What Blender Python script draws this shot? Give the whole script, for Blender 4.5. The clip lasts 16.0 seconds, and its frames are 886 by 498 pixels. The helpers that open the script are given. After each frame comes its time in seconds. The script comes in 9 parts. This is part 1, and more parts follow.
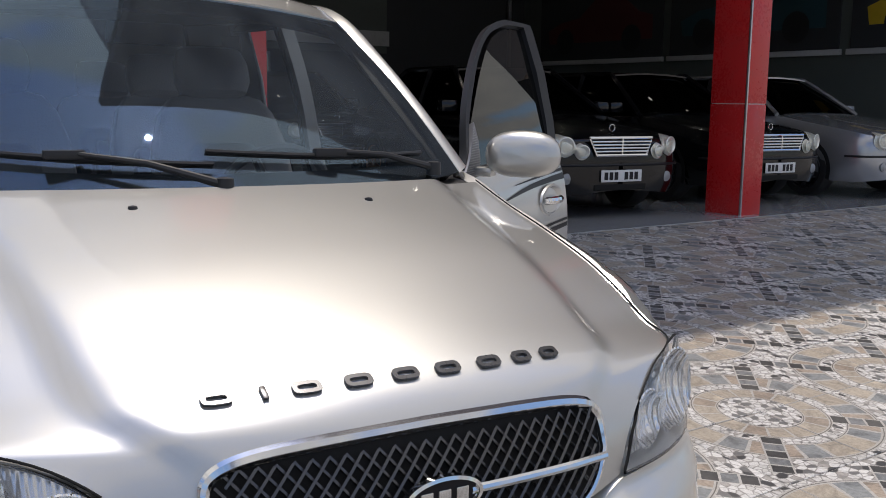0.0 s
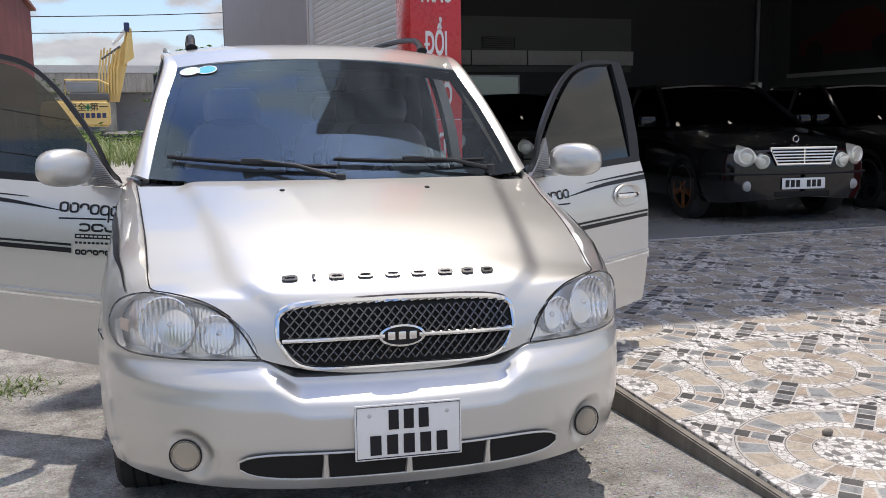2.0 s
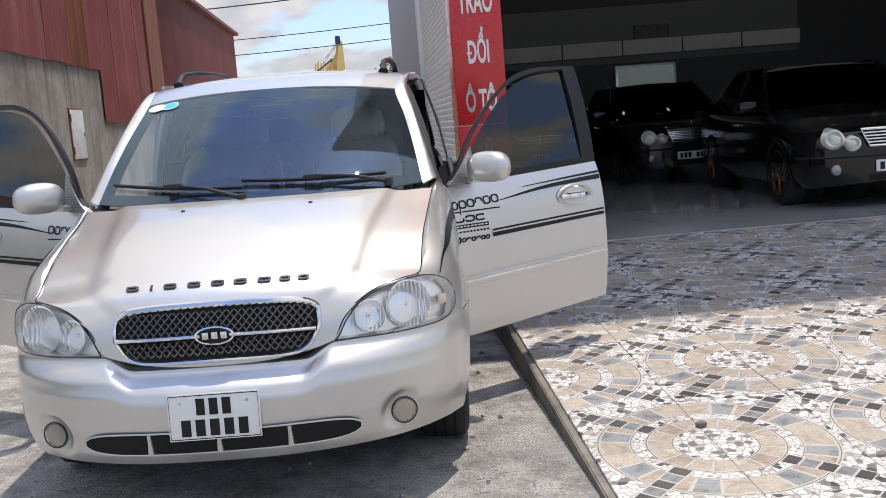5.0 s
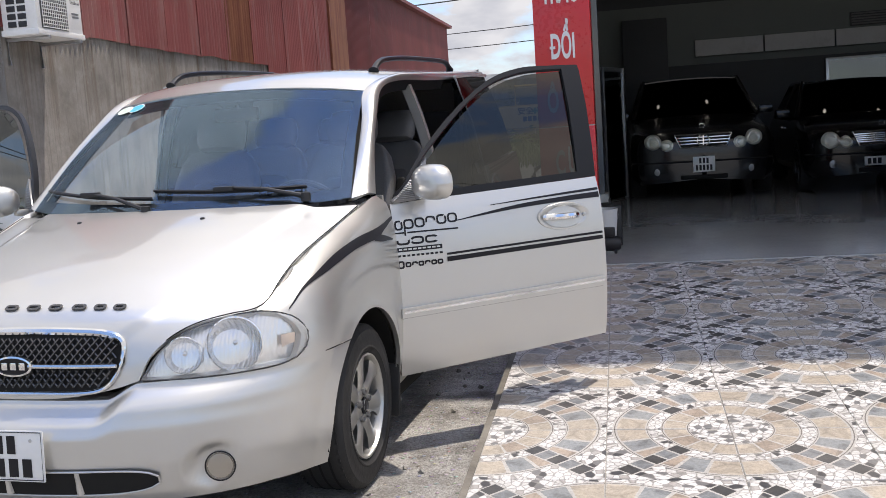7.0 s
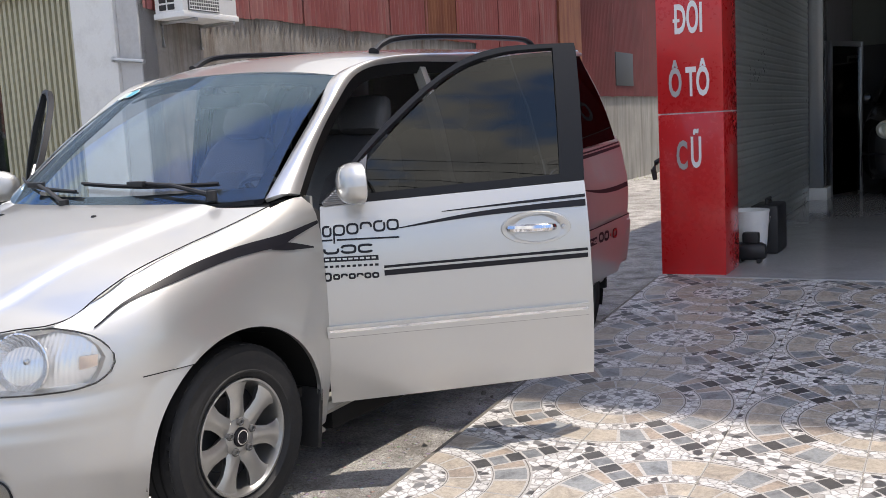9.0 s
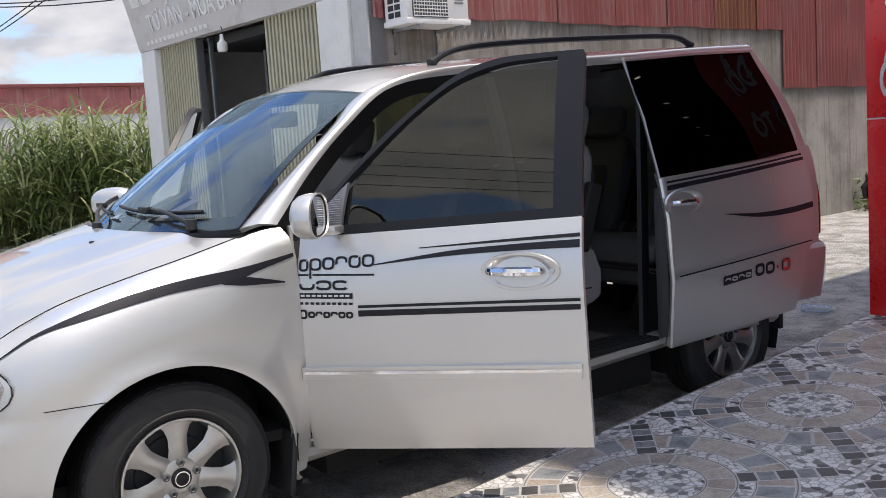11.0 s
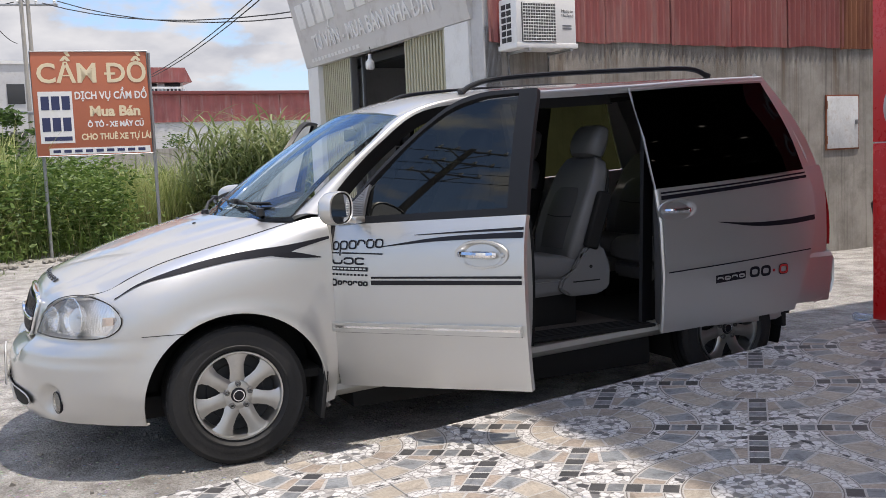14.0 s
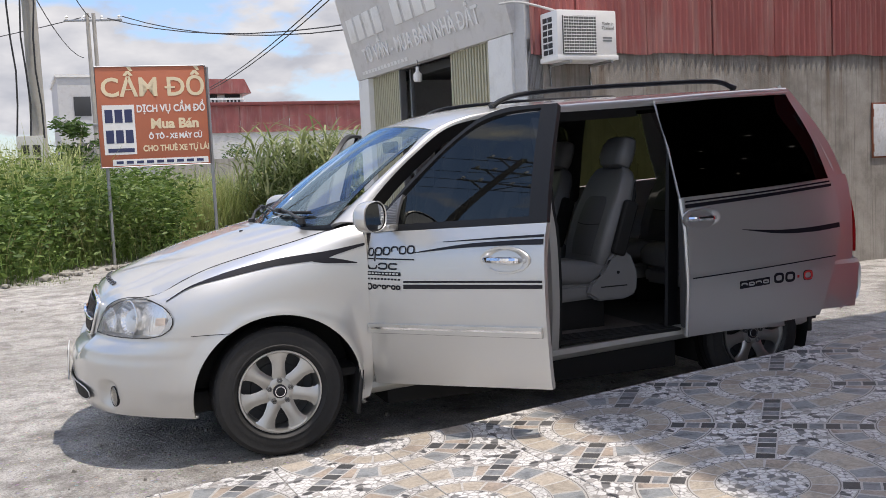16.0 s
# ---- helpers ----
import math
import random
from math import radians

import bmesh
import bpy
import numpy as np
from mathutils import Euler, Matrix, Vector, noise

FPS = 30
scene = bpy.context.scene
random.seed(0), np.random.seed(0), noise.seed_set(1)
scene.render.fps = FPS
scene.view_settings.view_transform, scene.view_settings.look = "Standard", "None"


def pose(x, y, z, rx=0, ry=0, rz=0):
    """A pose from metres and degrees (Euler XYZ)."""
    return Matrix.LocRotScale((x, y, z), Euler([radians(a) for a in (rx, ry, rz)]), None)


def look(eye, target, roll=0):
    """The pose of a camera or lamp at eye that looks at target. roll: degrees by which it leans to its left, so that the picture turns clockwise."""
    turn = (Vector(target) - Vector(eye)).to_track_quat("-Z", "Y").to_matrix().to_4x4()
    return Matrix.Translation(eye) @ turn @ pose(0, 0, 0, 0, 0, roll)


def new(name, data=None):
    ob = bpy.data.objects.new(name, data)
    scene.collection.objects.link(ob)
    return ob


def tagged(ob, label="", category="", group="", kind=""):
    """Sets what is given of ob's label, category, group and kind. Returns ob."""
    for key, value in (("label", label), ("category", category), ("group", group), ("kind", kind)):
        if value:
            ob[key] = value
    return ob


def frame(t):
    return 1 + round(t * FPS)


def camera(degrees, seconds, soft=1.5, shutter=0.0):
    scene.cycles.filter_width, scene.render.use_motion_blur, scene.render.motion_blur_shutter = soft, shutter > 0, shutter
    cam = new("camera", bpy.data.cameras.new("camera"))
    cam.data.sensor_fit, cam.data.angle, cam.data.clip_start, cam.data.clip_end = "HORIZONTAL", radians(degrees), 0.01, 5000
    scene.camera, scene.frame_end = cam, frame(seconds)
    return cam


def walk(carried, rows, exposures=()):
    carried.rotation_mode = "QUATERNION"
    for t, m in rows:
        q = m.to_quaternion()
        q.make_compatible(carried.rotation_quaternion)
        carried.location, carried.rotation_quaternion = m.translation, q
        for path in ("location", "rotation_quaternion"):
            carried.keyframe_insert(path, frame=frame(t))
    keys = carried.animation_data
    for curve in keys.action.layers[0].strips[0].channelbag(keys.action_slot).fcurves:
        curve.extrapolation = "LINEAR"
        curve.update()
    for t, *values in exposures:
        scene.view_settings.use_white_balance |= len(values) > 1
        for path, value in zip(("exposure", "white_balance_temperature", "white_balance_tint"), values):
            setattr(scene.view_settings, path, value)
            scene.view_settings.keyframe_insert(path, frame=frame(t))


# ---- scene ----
cam = camera(49.5, 16.0, soft=0.45)
METRES, EYE, TILT, LEAN, TURN = 10.0, 1.365, -0.54, 0.455, -35.0
ROWS = [
    (0.0, 0.0, 0.0, 0.0, 0.17, -8.11, -1.17),
    (0.5, 0.0246, -0.0417, -0.0015, 4.86, -8.17, -1.24),
    (1.0, 0.0532, -0.0718, -0.0017, 9.97, -8.0, -0.86),
    (1.5, 0.0776, -0.1043, -0.0001, 13.93, -7.44, -0.27),
    (2.0, 0.0985, -0.1272, 0.0023, 16.88, -7.29, 0.16),
    (2.5, 0.1285, -0.1391, 0.0016, 20.36, -7.27, 1.06),
    (3.0, 0.1527, -0.1552, 0.0028, 21.5, -7.25, 1.47),
    (3.5, 0.1746, -0.1614, 0.0058, 22.26, -7.33, 1.86),
    (4.0, 0.2034, -0.1505, 0.0071, 23.32, -7.41, 2.78),
    (6.5, 0.3103, -0.0044, 0.0087, 43.55, -6.87, 3.26),
    (7.0, 0.3283, 0.0337, 0.0074, 45.33, -6.87, 3.09),
    (7.5, 0.3428, 0.0719, 0.0083, 47.45, -6.7, 2.73),
    (8.0, 0.3586, 0.1111, 0.0069, 54.42, -7.39, 2.11),
    (8.5, 0.3628, 0.152, 0.0065, 59.04, -7.46, 2.1),
    (11.0, 0.3558, 0.3472, 0.0117, 85.96, -6.8, 3.19),
    (11.5, 0.3643, 0.3741, 0.0126, 91.88, -6.26, 2.4),
    (12.0, 0.3856, 0.3876, 0.0109, 94.43, -6.16, 1.81),
    (12.5, 0.4075, 0.3983, 0.0096, 95.15, -6.51, 1.54),
    (13.0, 0.4256, 0.4201, 0.0119, 95.52, -6.75, 1.44),
    (13.5, 0.4408, 0.4307, 0.012, 96.36, -6.51, 1.29),
    (14.0, 0.4606, 0.431, 0.0112, 97.39, -5.82, 1.99),
    (14.5, 0.4768, 0.4404, 0.0118, 98.0, -6.28, 2.82),
    (15.0, 0.4853, 0.4492, 0.0126, 99.74, -5.71, 2.19),
    (15.5, 0.4869, 0.4501, 0.0126, 100.9, -5.1, 2.03),
    (16.0, 0.4861, 0.4489, 0.0124, 100.76, -5.2, 2.27),
]
walk(cam, [(t, pose(0, 0, EYE, TILT, LEAN, TURN) @ pose(METRES * x, METRES * y, METRES * z, 90 + pitch, roll, yaw)) for t, x, y, z, yaw, pitch, roll in ROWS], [(0.0, -0.08, 7020, 13.5), (1.0, 0.18, 7020, 13.5), (2.0, 0.38, 7020, 13.5), (3.5, 0.45, 7020, 13.5), (8.0, 0.60, 7020, 13.5), (11.5, 0.62, 7020, 13.5), (13.5, 0.52, 7020, 13.5), (16.0, 0.50, 7020, 13.5)])

# ---- world and sun ----
SUN_FROM = Vector((0.21, 0.206, 1.0)).normalized()
world = bpy.data.worlds.new("sky")
scene.world = world
world.use_nodes = True
wn, wl = world.node_tree.nodes, world.node_tree.links
wn.clear()
w_out = wn.new("ShaderNodeOutputWorld")
w_bg = wn.new("ShaderNodeBackground")
w_sky = wn.new("ShaderNodeTexSky")
w_sky.sky_type, w_sky.sun_disc = "NISHITA", False
w_sky.sun_elevation = math.asin(SUN_FROM.z)
w_sky.sun_rotation = math.atan2(SUN_FROM.x, SUN_FROM.y)
w_sky.dust_density, w_sky.ozone_density, w_sky.air_density = 0.5, 2.5, 1.2
w_bg.inputs["Strength"].default_value = 0.2
# cumulus: noise over the direction, flattened towards the horizon
w_co = wn.new("ShaderNodeTexCoord")
# a flat cloud layer seen in perspective: x and y over height
w_sep, w_map = wn.new("ShaderNodeSeparateXYZ"), wn.new("ShaderNodeCombineXYZ")
w_den = wn.new("ShaderNodeMath")
w_den.operation, w_den.inputs[1].default_value = "ADD", 0.32
wl.new(w_co.outputs["Generated"], w_sep.inputs[0])
wl.new(w_sep.outputs[2], w_den.inputs[0])
for k in (0, 1):
    w_div = wn.new("ShaderNodeMath")
    w_div.operation = "DIVIDE"
    wl.new(w_sep.outputs[k], w_div.inputs[0]), wl.new(w_den.outputs[0], w_div.inputs[1])
    wl.new(w_div.outputs[0], w_map.inputs[k])
wl.new(w_sep.outputs[2], w_map.inputs[2])
w_noise = wn.new("ShaderNodeTexNoise")
w_noise.inputs["Scale"].default_value, w_noise.inputs["Detail"].default_value = 1.9, 10
w_noise.inputs["Roughness"].default_value = 0.53
w_ramp = wn.new("ShaderNodeValToRGB")
w_ramp.color_ramp.elements[0].position, w_ramp.color_ramp.elements[1].position = 0.462, 0.512
w_shade = wn.new("ShaderNodeTexNoise")
w_shade.inputs["Scale"].default_value, w_shade.inputs["Detail"].default_value = 7.0, 6
w_tone = wn.new("ShaderNodeValToRGB")
w_tone.color_ramp.elements[0].position, w_tone.color_ramp.elements[1].position = 0.3, 0.65
w_tone.color_ramp.elements[0].color, w_tone.color_ramp.elements[1].color = (2.35, 2.47, 2.7, 1), (3.5, 3.55, 3.6, 1)
# thin haze deepens the blue
w_deep = wn.new("ShaderNodeMix")
w_deep.data_type, w_deep.blend_type = "RGBA", "MULTIPLY"
w_deep.inputs[0].default_value, w_deep.inputs[7].default_value = 1.0, (0.66, 0.71, 0.82, 1)
wl.new(w_sky.outputs[0], w_deep.inputs[6])
w_mix = wn.new("ShaderNodeMix")
w_mix.data_type = "RGBA"
w_shift = wn.new("ShaderNodeMapping")
w_shift.inputs["Location"].default_value = (3.1, 1.7, 0.0)
wl.new(w_map.outputs[0], w_shift.inputs["Vector"])
wl.new(w_shift.outputs[0], w_noise.inputs["Vector"])
wl.new(w_map.outputs[0], w_shade.inputs["Vector"])
wl.new(w_noise.outputs["Fac"], w_ramp.inputs["Fac"])
wl.new(w_shade.outputs["Fac"], w_tone.inputs["Fac"])
wl.new(w_ramp.outputs["Color"], w_mix.inputs[0])
wl.new(w_deep.outputs[2], w_mix.inputs[6])
wl.new(w_tone.outputs["Color"], w_mix.inputs[7])
# low sky looks cooler through the haze
w_low = wn.new("ShaderNodeValToRGB")
w_low.color_ramp.elements[0].position, w_low.color_ramp.elements[1].position = 0.02, 0.45
w_low.color_ramp.elements[0].color, w_low.color_ramp.elements[1].color = (0.89, 0.935, 1.03, 1), (1, 1, 1, 1)
w_cool = wn.new("ShaderNodeMix")
w_cool.data_type, w_cool.blend_type = "RGBA", "MULTIPLY"
w_cool.inputs[0].default_value = 1.0
wl.new(w_sep.outputs[2], w_low.inputs["Fac"])
wl.new(w_mix.outputs[2], w_cool.inputs[6]), wl.new(w_low.outputs["Color"], w_cool.inputs[7])
wl.new(w_cool.outputs[2], w_bg.inputs["Color"])
# the sky brightens towards the high sun
w_up = wn.new("ShaderNodeMath")
w_up.operation, w_up.inputs[1].default_value, w_up.inputs[2].default_value = "MULTIPLY_ADD", 0.125, 0.15
w_pos = wn.new("ShaderNodeMath")
w_pos.operation, w_pos.inputs[1].default_value = "MAXIMUM", 0.0
wl.new(w_sep.outputs[2], w_pos.inputs[0])
wl.new(w_pos.outputs[0], w_up.inputs[0])
wl.new(w_up.outputs[0], w_bg.inputs["Strength"])
wl.new(w_bg.outputs[0], w_out.inputs["Surface"])

sun = new("sun", bpy.data.lights.new("sun", "SUN"))
sun.data.energy, sun.data.angle, sun.data.color = 2.95, radians(0.55), (1.0, 0.965, 0.90)
sun.matrix_world = look(SUN_FROM * 40, (0, 0, 0))


# ---- material helpers ----
def tree(name):
    m = bpy.data.materials.new(name)
    m.use_nodes = True
    t = m.node_tree
    return m, t.nodes, t.links, t.nodes["Principled BSDF"]


def node(nodes, kind, **values):
    n = nodes.new(kind)
    for k, v in values.items():
        n.inputs[k.replace("_", " ")].default_value = v
    return n


def maths(nodes, links, op, a, b=0.0, c=0.0):
    n = nodes.new("ShaderNodeMath")
    n.operation = op
    for i, v in enumerate((a, b, c)):
        if isinstance(v, (int, float)):
            n.inputs[i].default_value = v
        else:
            links.new(v, n.inputs[i])
    return n.outputs[0]


def ramp(nodes, links, fac, stops, flat=False):
    n = nodes.new("ShaderNodeValToRGB")
    n.color_ramp.interpolation = "CONSTANT" if flat else "LINEAR"
    e = n.color_ramp.elements
    while len(e) < len(stops):
        e.new(0.5)
    for el, (p, col) in zip(e, stops):
        el.position, el.color = p, (*col, 1)
    links.new(fac, n.inputs["Fac"])
    return n.outputs["Color"]


def blend(nodes, links, fac, a, b):
    n = nodes.new("ShaderNodeMix")
    n.data_type = "RGBA"
    for s, v in ((n.inputs[0], fac), (n.inputs[6], a), (n.inputs[7], b)):
        if isinstance(v, (int, float)):
            s.default_value = v
        elif isinstance(v, tuple):
            s.default_value = (*v, 1)
        else:
            links.new(v, s)
    return n.outputs[2]


def shade(c, k):
    return tuple(min(1.0, v * k) for v in c)


def surface(name, col, rough=0.5, metal=0.0, vary=0.12, big=1.5, fine=40.0, bump=0.0, coat=0.0, dirt=0.0, dirt_col=(0.16, 0.13, 0.1), spec=0.5, each=0.0):
    """A plain surface with two scales of variation, optional relief, dirt and a shift from piece to piece."""
    m, n, l, b = tree(name)
    co = n.new("ShaderNodeTexCoord").outputs["Object"]
    n1, n2 = node(n, "ShaderNodeTexNoise", Scale=big, Detail=4.0), node(n, "ShaderNodeTexNoise", Scale=fine, Detail=5.0)
    l.new(co, n1.inputs["Vector"]), l.new(co, n2.inputs["Vector"])
    mixed = maths(n, l, "ADD", maths(n, l, "MULTIPLY", n1.outputs["Fac"], 0.6), maths(n, l, "MULTIPLY", n2.outputs["Fac"], 0.4))
    c = ramp(n, l, mixed, ((0.3, shade(col, 1 - vary)), (0.7, shade(col, 1 + vary))))
    if each:
        info = n.new("ShaderNodeObjectInfo")
        hs = node(n, "ShaderNodeHueSaturation")
        l.new(maths(n, l, "MULTIPLY_ADD", info.outputs["Random"], each, 1 - each / 2), hs.inputs["Value"])
        l.new(c, hs.inputs["Color"])
        c = hs.outputs[0]
    if dirt:
        n3 = node(n, "ShaderNodeTexNoise", Scale=big * 2.3, Detail=8.0, Roughness=0.7)
        l.new(co, n3.inputs["Vector"])
        f = ramp(n, l, n3.outputs["Fac"], ((0.52, (0, 0, 0)), (0.72, (dirt, dirt, dirt))))
        c = blend(n, l, f, c, dirt_col)
    l.new(c, b.inputs["Base Color"])
    l.new(maths(n, l, "MULTIPLY_ADD", mixed, 0.16, rough - 0.08), b.inputs["Roughness"])
    b.inputs["Metallic"].default_value = metal
    b.inputs["Coat Weight"].default_value, b.inputs["Coat Roughness"].default_value = coat, 0.05
    b.inputs["Specular IOR Level"].default_value = spec
    if bump:
        bp = node(n, "ShaderNodeBump", Strength=bump, Distance=0.01)
        l.new(n2.outputs["Fac"], bp.inputs["Height"])
        l.new(bp.outputs[0], b.inputs["Normal"])
    return m


def glass(name, tint, gloss=1.0, rough=0.0, ior=1.5, dust=0.0, dusty=(0.62, 0.60, 0.57)):
    """A thin pane: what lies behind, through the tint, under a mirror image that grows towards grazing angles."""
    m, n, l, b = tree(name)
    n.remove(b)
    tr = node(n, "ShaderNodeBsdfTransparent", Color=(*tint, 1))
    gl = node(n, "ShaderNodeBsdfGlossy", Color=(*(gloss if isinstance(gloss, tuple) else (gloss,) * 3), 1), Roughness=rough)
    fr = node(n, "ShaderNodeFresnel", IOR=ior)
    mx = n.new("ShaderNodeMixShader")
    l.new(maths(n, l, "MULTIPLY_ADD", fr.outputs[0], 1.0, 0.015), mx.inputs[0])
    l.new(tr.outputs[0], mx.inputs[1]), l.new(gl.outputs[0], mx.inputs[2])
    out = mx.outputs[0]
    if dust:
        co = n.new("ShaderNodeTexCoord").outputs["Object"]
        mp = node(n, "ShaderNodeMapping", Scale=(1.0, 2.2, 1.0), Rotation=(0, 0.3, 0.9))
        l.new(co, mp.inputs["Vector"])
        film = node(n, "ShaderNodeTexNoise", Scale=2.6, Detail=7.0, Roughness=0.6)
        l.new(mp.outputs[0], film.inputs["Vector"])
        df = node(n, "ShaderNodeBsdfDiffuse", Color=(*dusty, 1))
        m2 = n.new("ShaderNodeMixShader")
        l.new(maths(n, l, "MULTIPLY", ramp(n, l, film.outputs["Fac"], ((0.3, (0.25, 0.25, 0.25)), (0.72, (1, 1, 1)))), dust), m2.inputs[0])
        l.new(out, m2.inputs[1]), l.new(df.outputs[0], m2.inputs[2])
        out = m2.outputs[0]
    l.new(out, n["Material Output"].inputs["Surface"])
    return m


def streaked(name, col, streak, rough=0.85, lo=0.45, hi=0.75):
    """Weathered render or sheet: stains that run down the wall."""
    m, n, l, b = tree(name)
    co = n.new("ShaderNodeTexCoord").outputs["Object"]
    mp = node(n, "ShaderNodeMapping", Scale=(3.2, 3.2, 0.35))
    l.new(co, mp.inputs["Vector"])
    run = node(n, "ShaderNodeTexNoise", Scale=1.6, Detail=9.0, Roughness=0.65)
    l.new(mp.outputs[0], run.inputs["Vector"])
    blot = node(n, "ShaderNodeTexNoise", Scale=1.1, Detail=6.0)
    fine = node(n, "ShaderNodeTexNoise", Scale=45.0, Detail=4.0)
    l.new(co, blot.inputs["Vector"]), l.new(co, fine.inputs["Vector"])
    c = ramp(n, l, blot.outputs["Fac"], ((0.3, shade(col, 0.78)), (0.7, shade(col, 1.18))))
    c = blend(n, l, ramp(n, l, run.outputs["Fac"], ((lo, (0, 0, 0)), (hi, (0.9, 0.9, 0.9)))), c, streak)
    c = blend(n, l, maths(n, l, "MULTIPLY", fine.outputs["Fac"], 0.25), c, shade(col, 0.6))
    l.new(c, b.inputs["Base Color"])
    b.inputs["Roughness"].default_value = rough
    bp = node(n, "ShaderNodeBump", Strength=0.25, Distance=0.01)
    l.new(fine.outputs["Fac"], bp.inputs["Height"]), l.new(bp.outputs[0], b.inputs["Normal"])
    return m


# ---- mesh helpers ----
def solid(name, bm, material, parent=None, label="", smooth=35.0):
    me = bpy.data.meshes.new(name)
    bmesh.ops.recalc_face_normals(bm, faces=bm.faces)
    bm.to_mesh(me)
    bm.free()
    if smooth:
        me.shade_smooth()
        me.set_sharp_from_angle(angle=radians(smooth))
    if material is not None:
        me.materials.append(material)
    ob = new(name, me)
    if parent is not None:
        ob.parent = parent
    if label:
        ob["label"] = label
    return ob


def part(name, bm, material, parent, label="", smooth=35.0):
    return solid(name, bm, material, parent, label, smooth)


def thing(name, label, category, group="", m=None):
    ob = new(name)
    ob.empty_display_size = 0.1
    if m is not None:
        ob.matrix_world = m
    return tagged(ob, label, category, group)


def box(bm, x0, x1, y0, y1, z0, z1, bevel=0.0, m=None, seg=2):
    g = bmesh.ops.create_cube(bm, size=1.0)["verts"]
    bmesh.ops.transform(bm, matrix=Matrix.Translation(((x0 + x1) / 2, (y0 + y1) / 2, (z0 + z1) / 2)) @ Matrix.Diagonal((x1 - x0, y1 - y0, z1 - z0, 1)), verts=g)
    if bevel:
        es = list({e for v in g for e in v.link_edges})
        r = bmesh.ops.bevel(bm, geom=es, offset=bevel, segments=seg, profile=0.6, affect="EDGES")
        g = list({v for f in r["faces"] for v in f.verts} | {v for v in g if v.is_valid})
    if m is not None:
        bmesh.ops.transform(bm, matrix=m, verts=g)
    return bm


def moved(bm, m):
    if m is not None:
        bmesh.ops.transform(bm, matrix=m, verts=bm.verts)
    return bm


def boxed(*a, **k):
    return box(bmesh.new(), *a, **k)


def rod(bm, a, b, r0, r1=None, seg=10, caps=True):
    a, b = Vector(a), Vector(b)
    d = b - a
    m = Matrix.Translation((a + b) / 2) @ d.to_track_quat("Z", "Y").to_matrix().to_4x4()
    bmesh.ops.create_cone(bm, cap_ends=caps, segments=seg, radius1=r0, radius2=r0 if r1 is None else r1, depth=d.length, matrix=m)
    return bm


def tube(bm, pts, r, seg=8, closed=False, squash=1.0, ref=None):
    """A round bar along a line of points; r may be a list."""
    pts = [Vector(p) for p in pts]
    rings, n = [], len(pts)
    for i, p in enumerate(pts):
        d = (pts[(i + 1) % n] - pts[i - 1]) if closed else (pts[min(i + 1, n - 1)] - pts[max(i - 1, 0)])
        d.normalize()
        up = Vector(ref) if ref else Vector((0, 0, 1)) if abs(d.z) < 0.95 else Vector((1, 0, 0))
        s = d.cross(up).normalized()
        t = s.cross(d)
        rr = r[i] if isinstance(r, (list, tuple)) else r
        rings.append([bm.verts.new(p + s * rr * math.cos(k * math.tau / seg) + t * rr * squash * math.sin(k * math.tau / seg)) for k in range(seg)])
    for i in range(n if closed else n - 1):
        a, b = rings[i], rings[(i + 1) % n]
        for k in range(seg):
            bm.faces.new((a[k], a[(k + 1) % seg], b[(k + 1) % seg], b[k]))
    if not closed:
        bm.faces.new(rings[0][::-1]), bm.faces.new(rings[-1])
    return bm


def lathe(bm, prof, axis="Y", seg=32, at=(0, 0, 0), caps=False):
    """Turn a profile of (radius, height) round an axis."""
    at, rings = Vector(at), []
    for r, h in prof:
        ring = []
        for k in range(seg):
            a = k * math.tau / seg
            c, s = r * math.cos(a), r * math.sin(a)
            ring.append(bm.verts.new(at + (Vector((c, h, s)) if axis == "Y" else Vector((h, c, s)) if axis == "X" else Vector((c, s, h)))))
        rings.append(ring)
    for a, b in zip(rings, rings[1:]):
        for k in range(seg):
            bm.faces.new((a[k], a[(k + 1) % seg], b[(k + 1) % seg], b[k]))
    for ring in (rings[0], rings[-1]) if caps else ():
        if (ring[0].co - ring[seg // 2].co).length > 1e-4:
            bm.faces.new(ring)
    bmesh.ops.remove_doubles(bm, verts=bm.verts, dist=1e-5)
    return bm


def prism(bm, pts, a, b, axis="Y"):
    """Extrude an outline, given in the plane across the axis, from a to b."""
    def put(p, h):
        return (p[0], h, p[1]) if axis == "Y" else (h, p[0], p[1]) if axis == "X" else (p[0], p[1], h)
    v0 = [bm.verts.new(put(p, a)) for p in pts]
    v1 = [bm.verts.new(put(p, b)) for p in pts]
    n = len(pts)
    for i in range(n):
        bm.faces.new((v0[i], v0[(i + 1) % n], v1[(i + 1) % n], v1[i]))
    bm.faces.new(v0[::-1]), bm.faces.new(v1)
    return bm


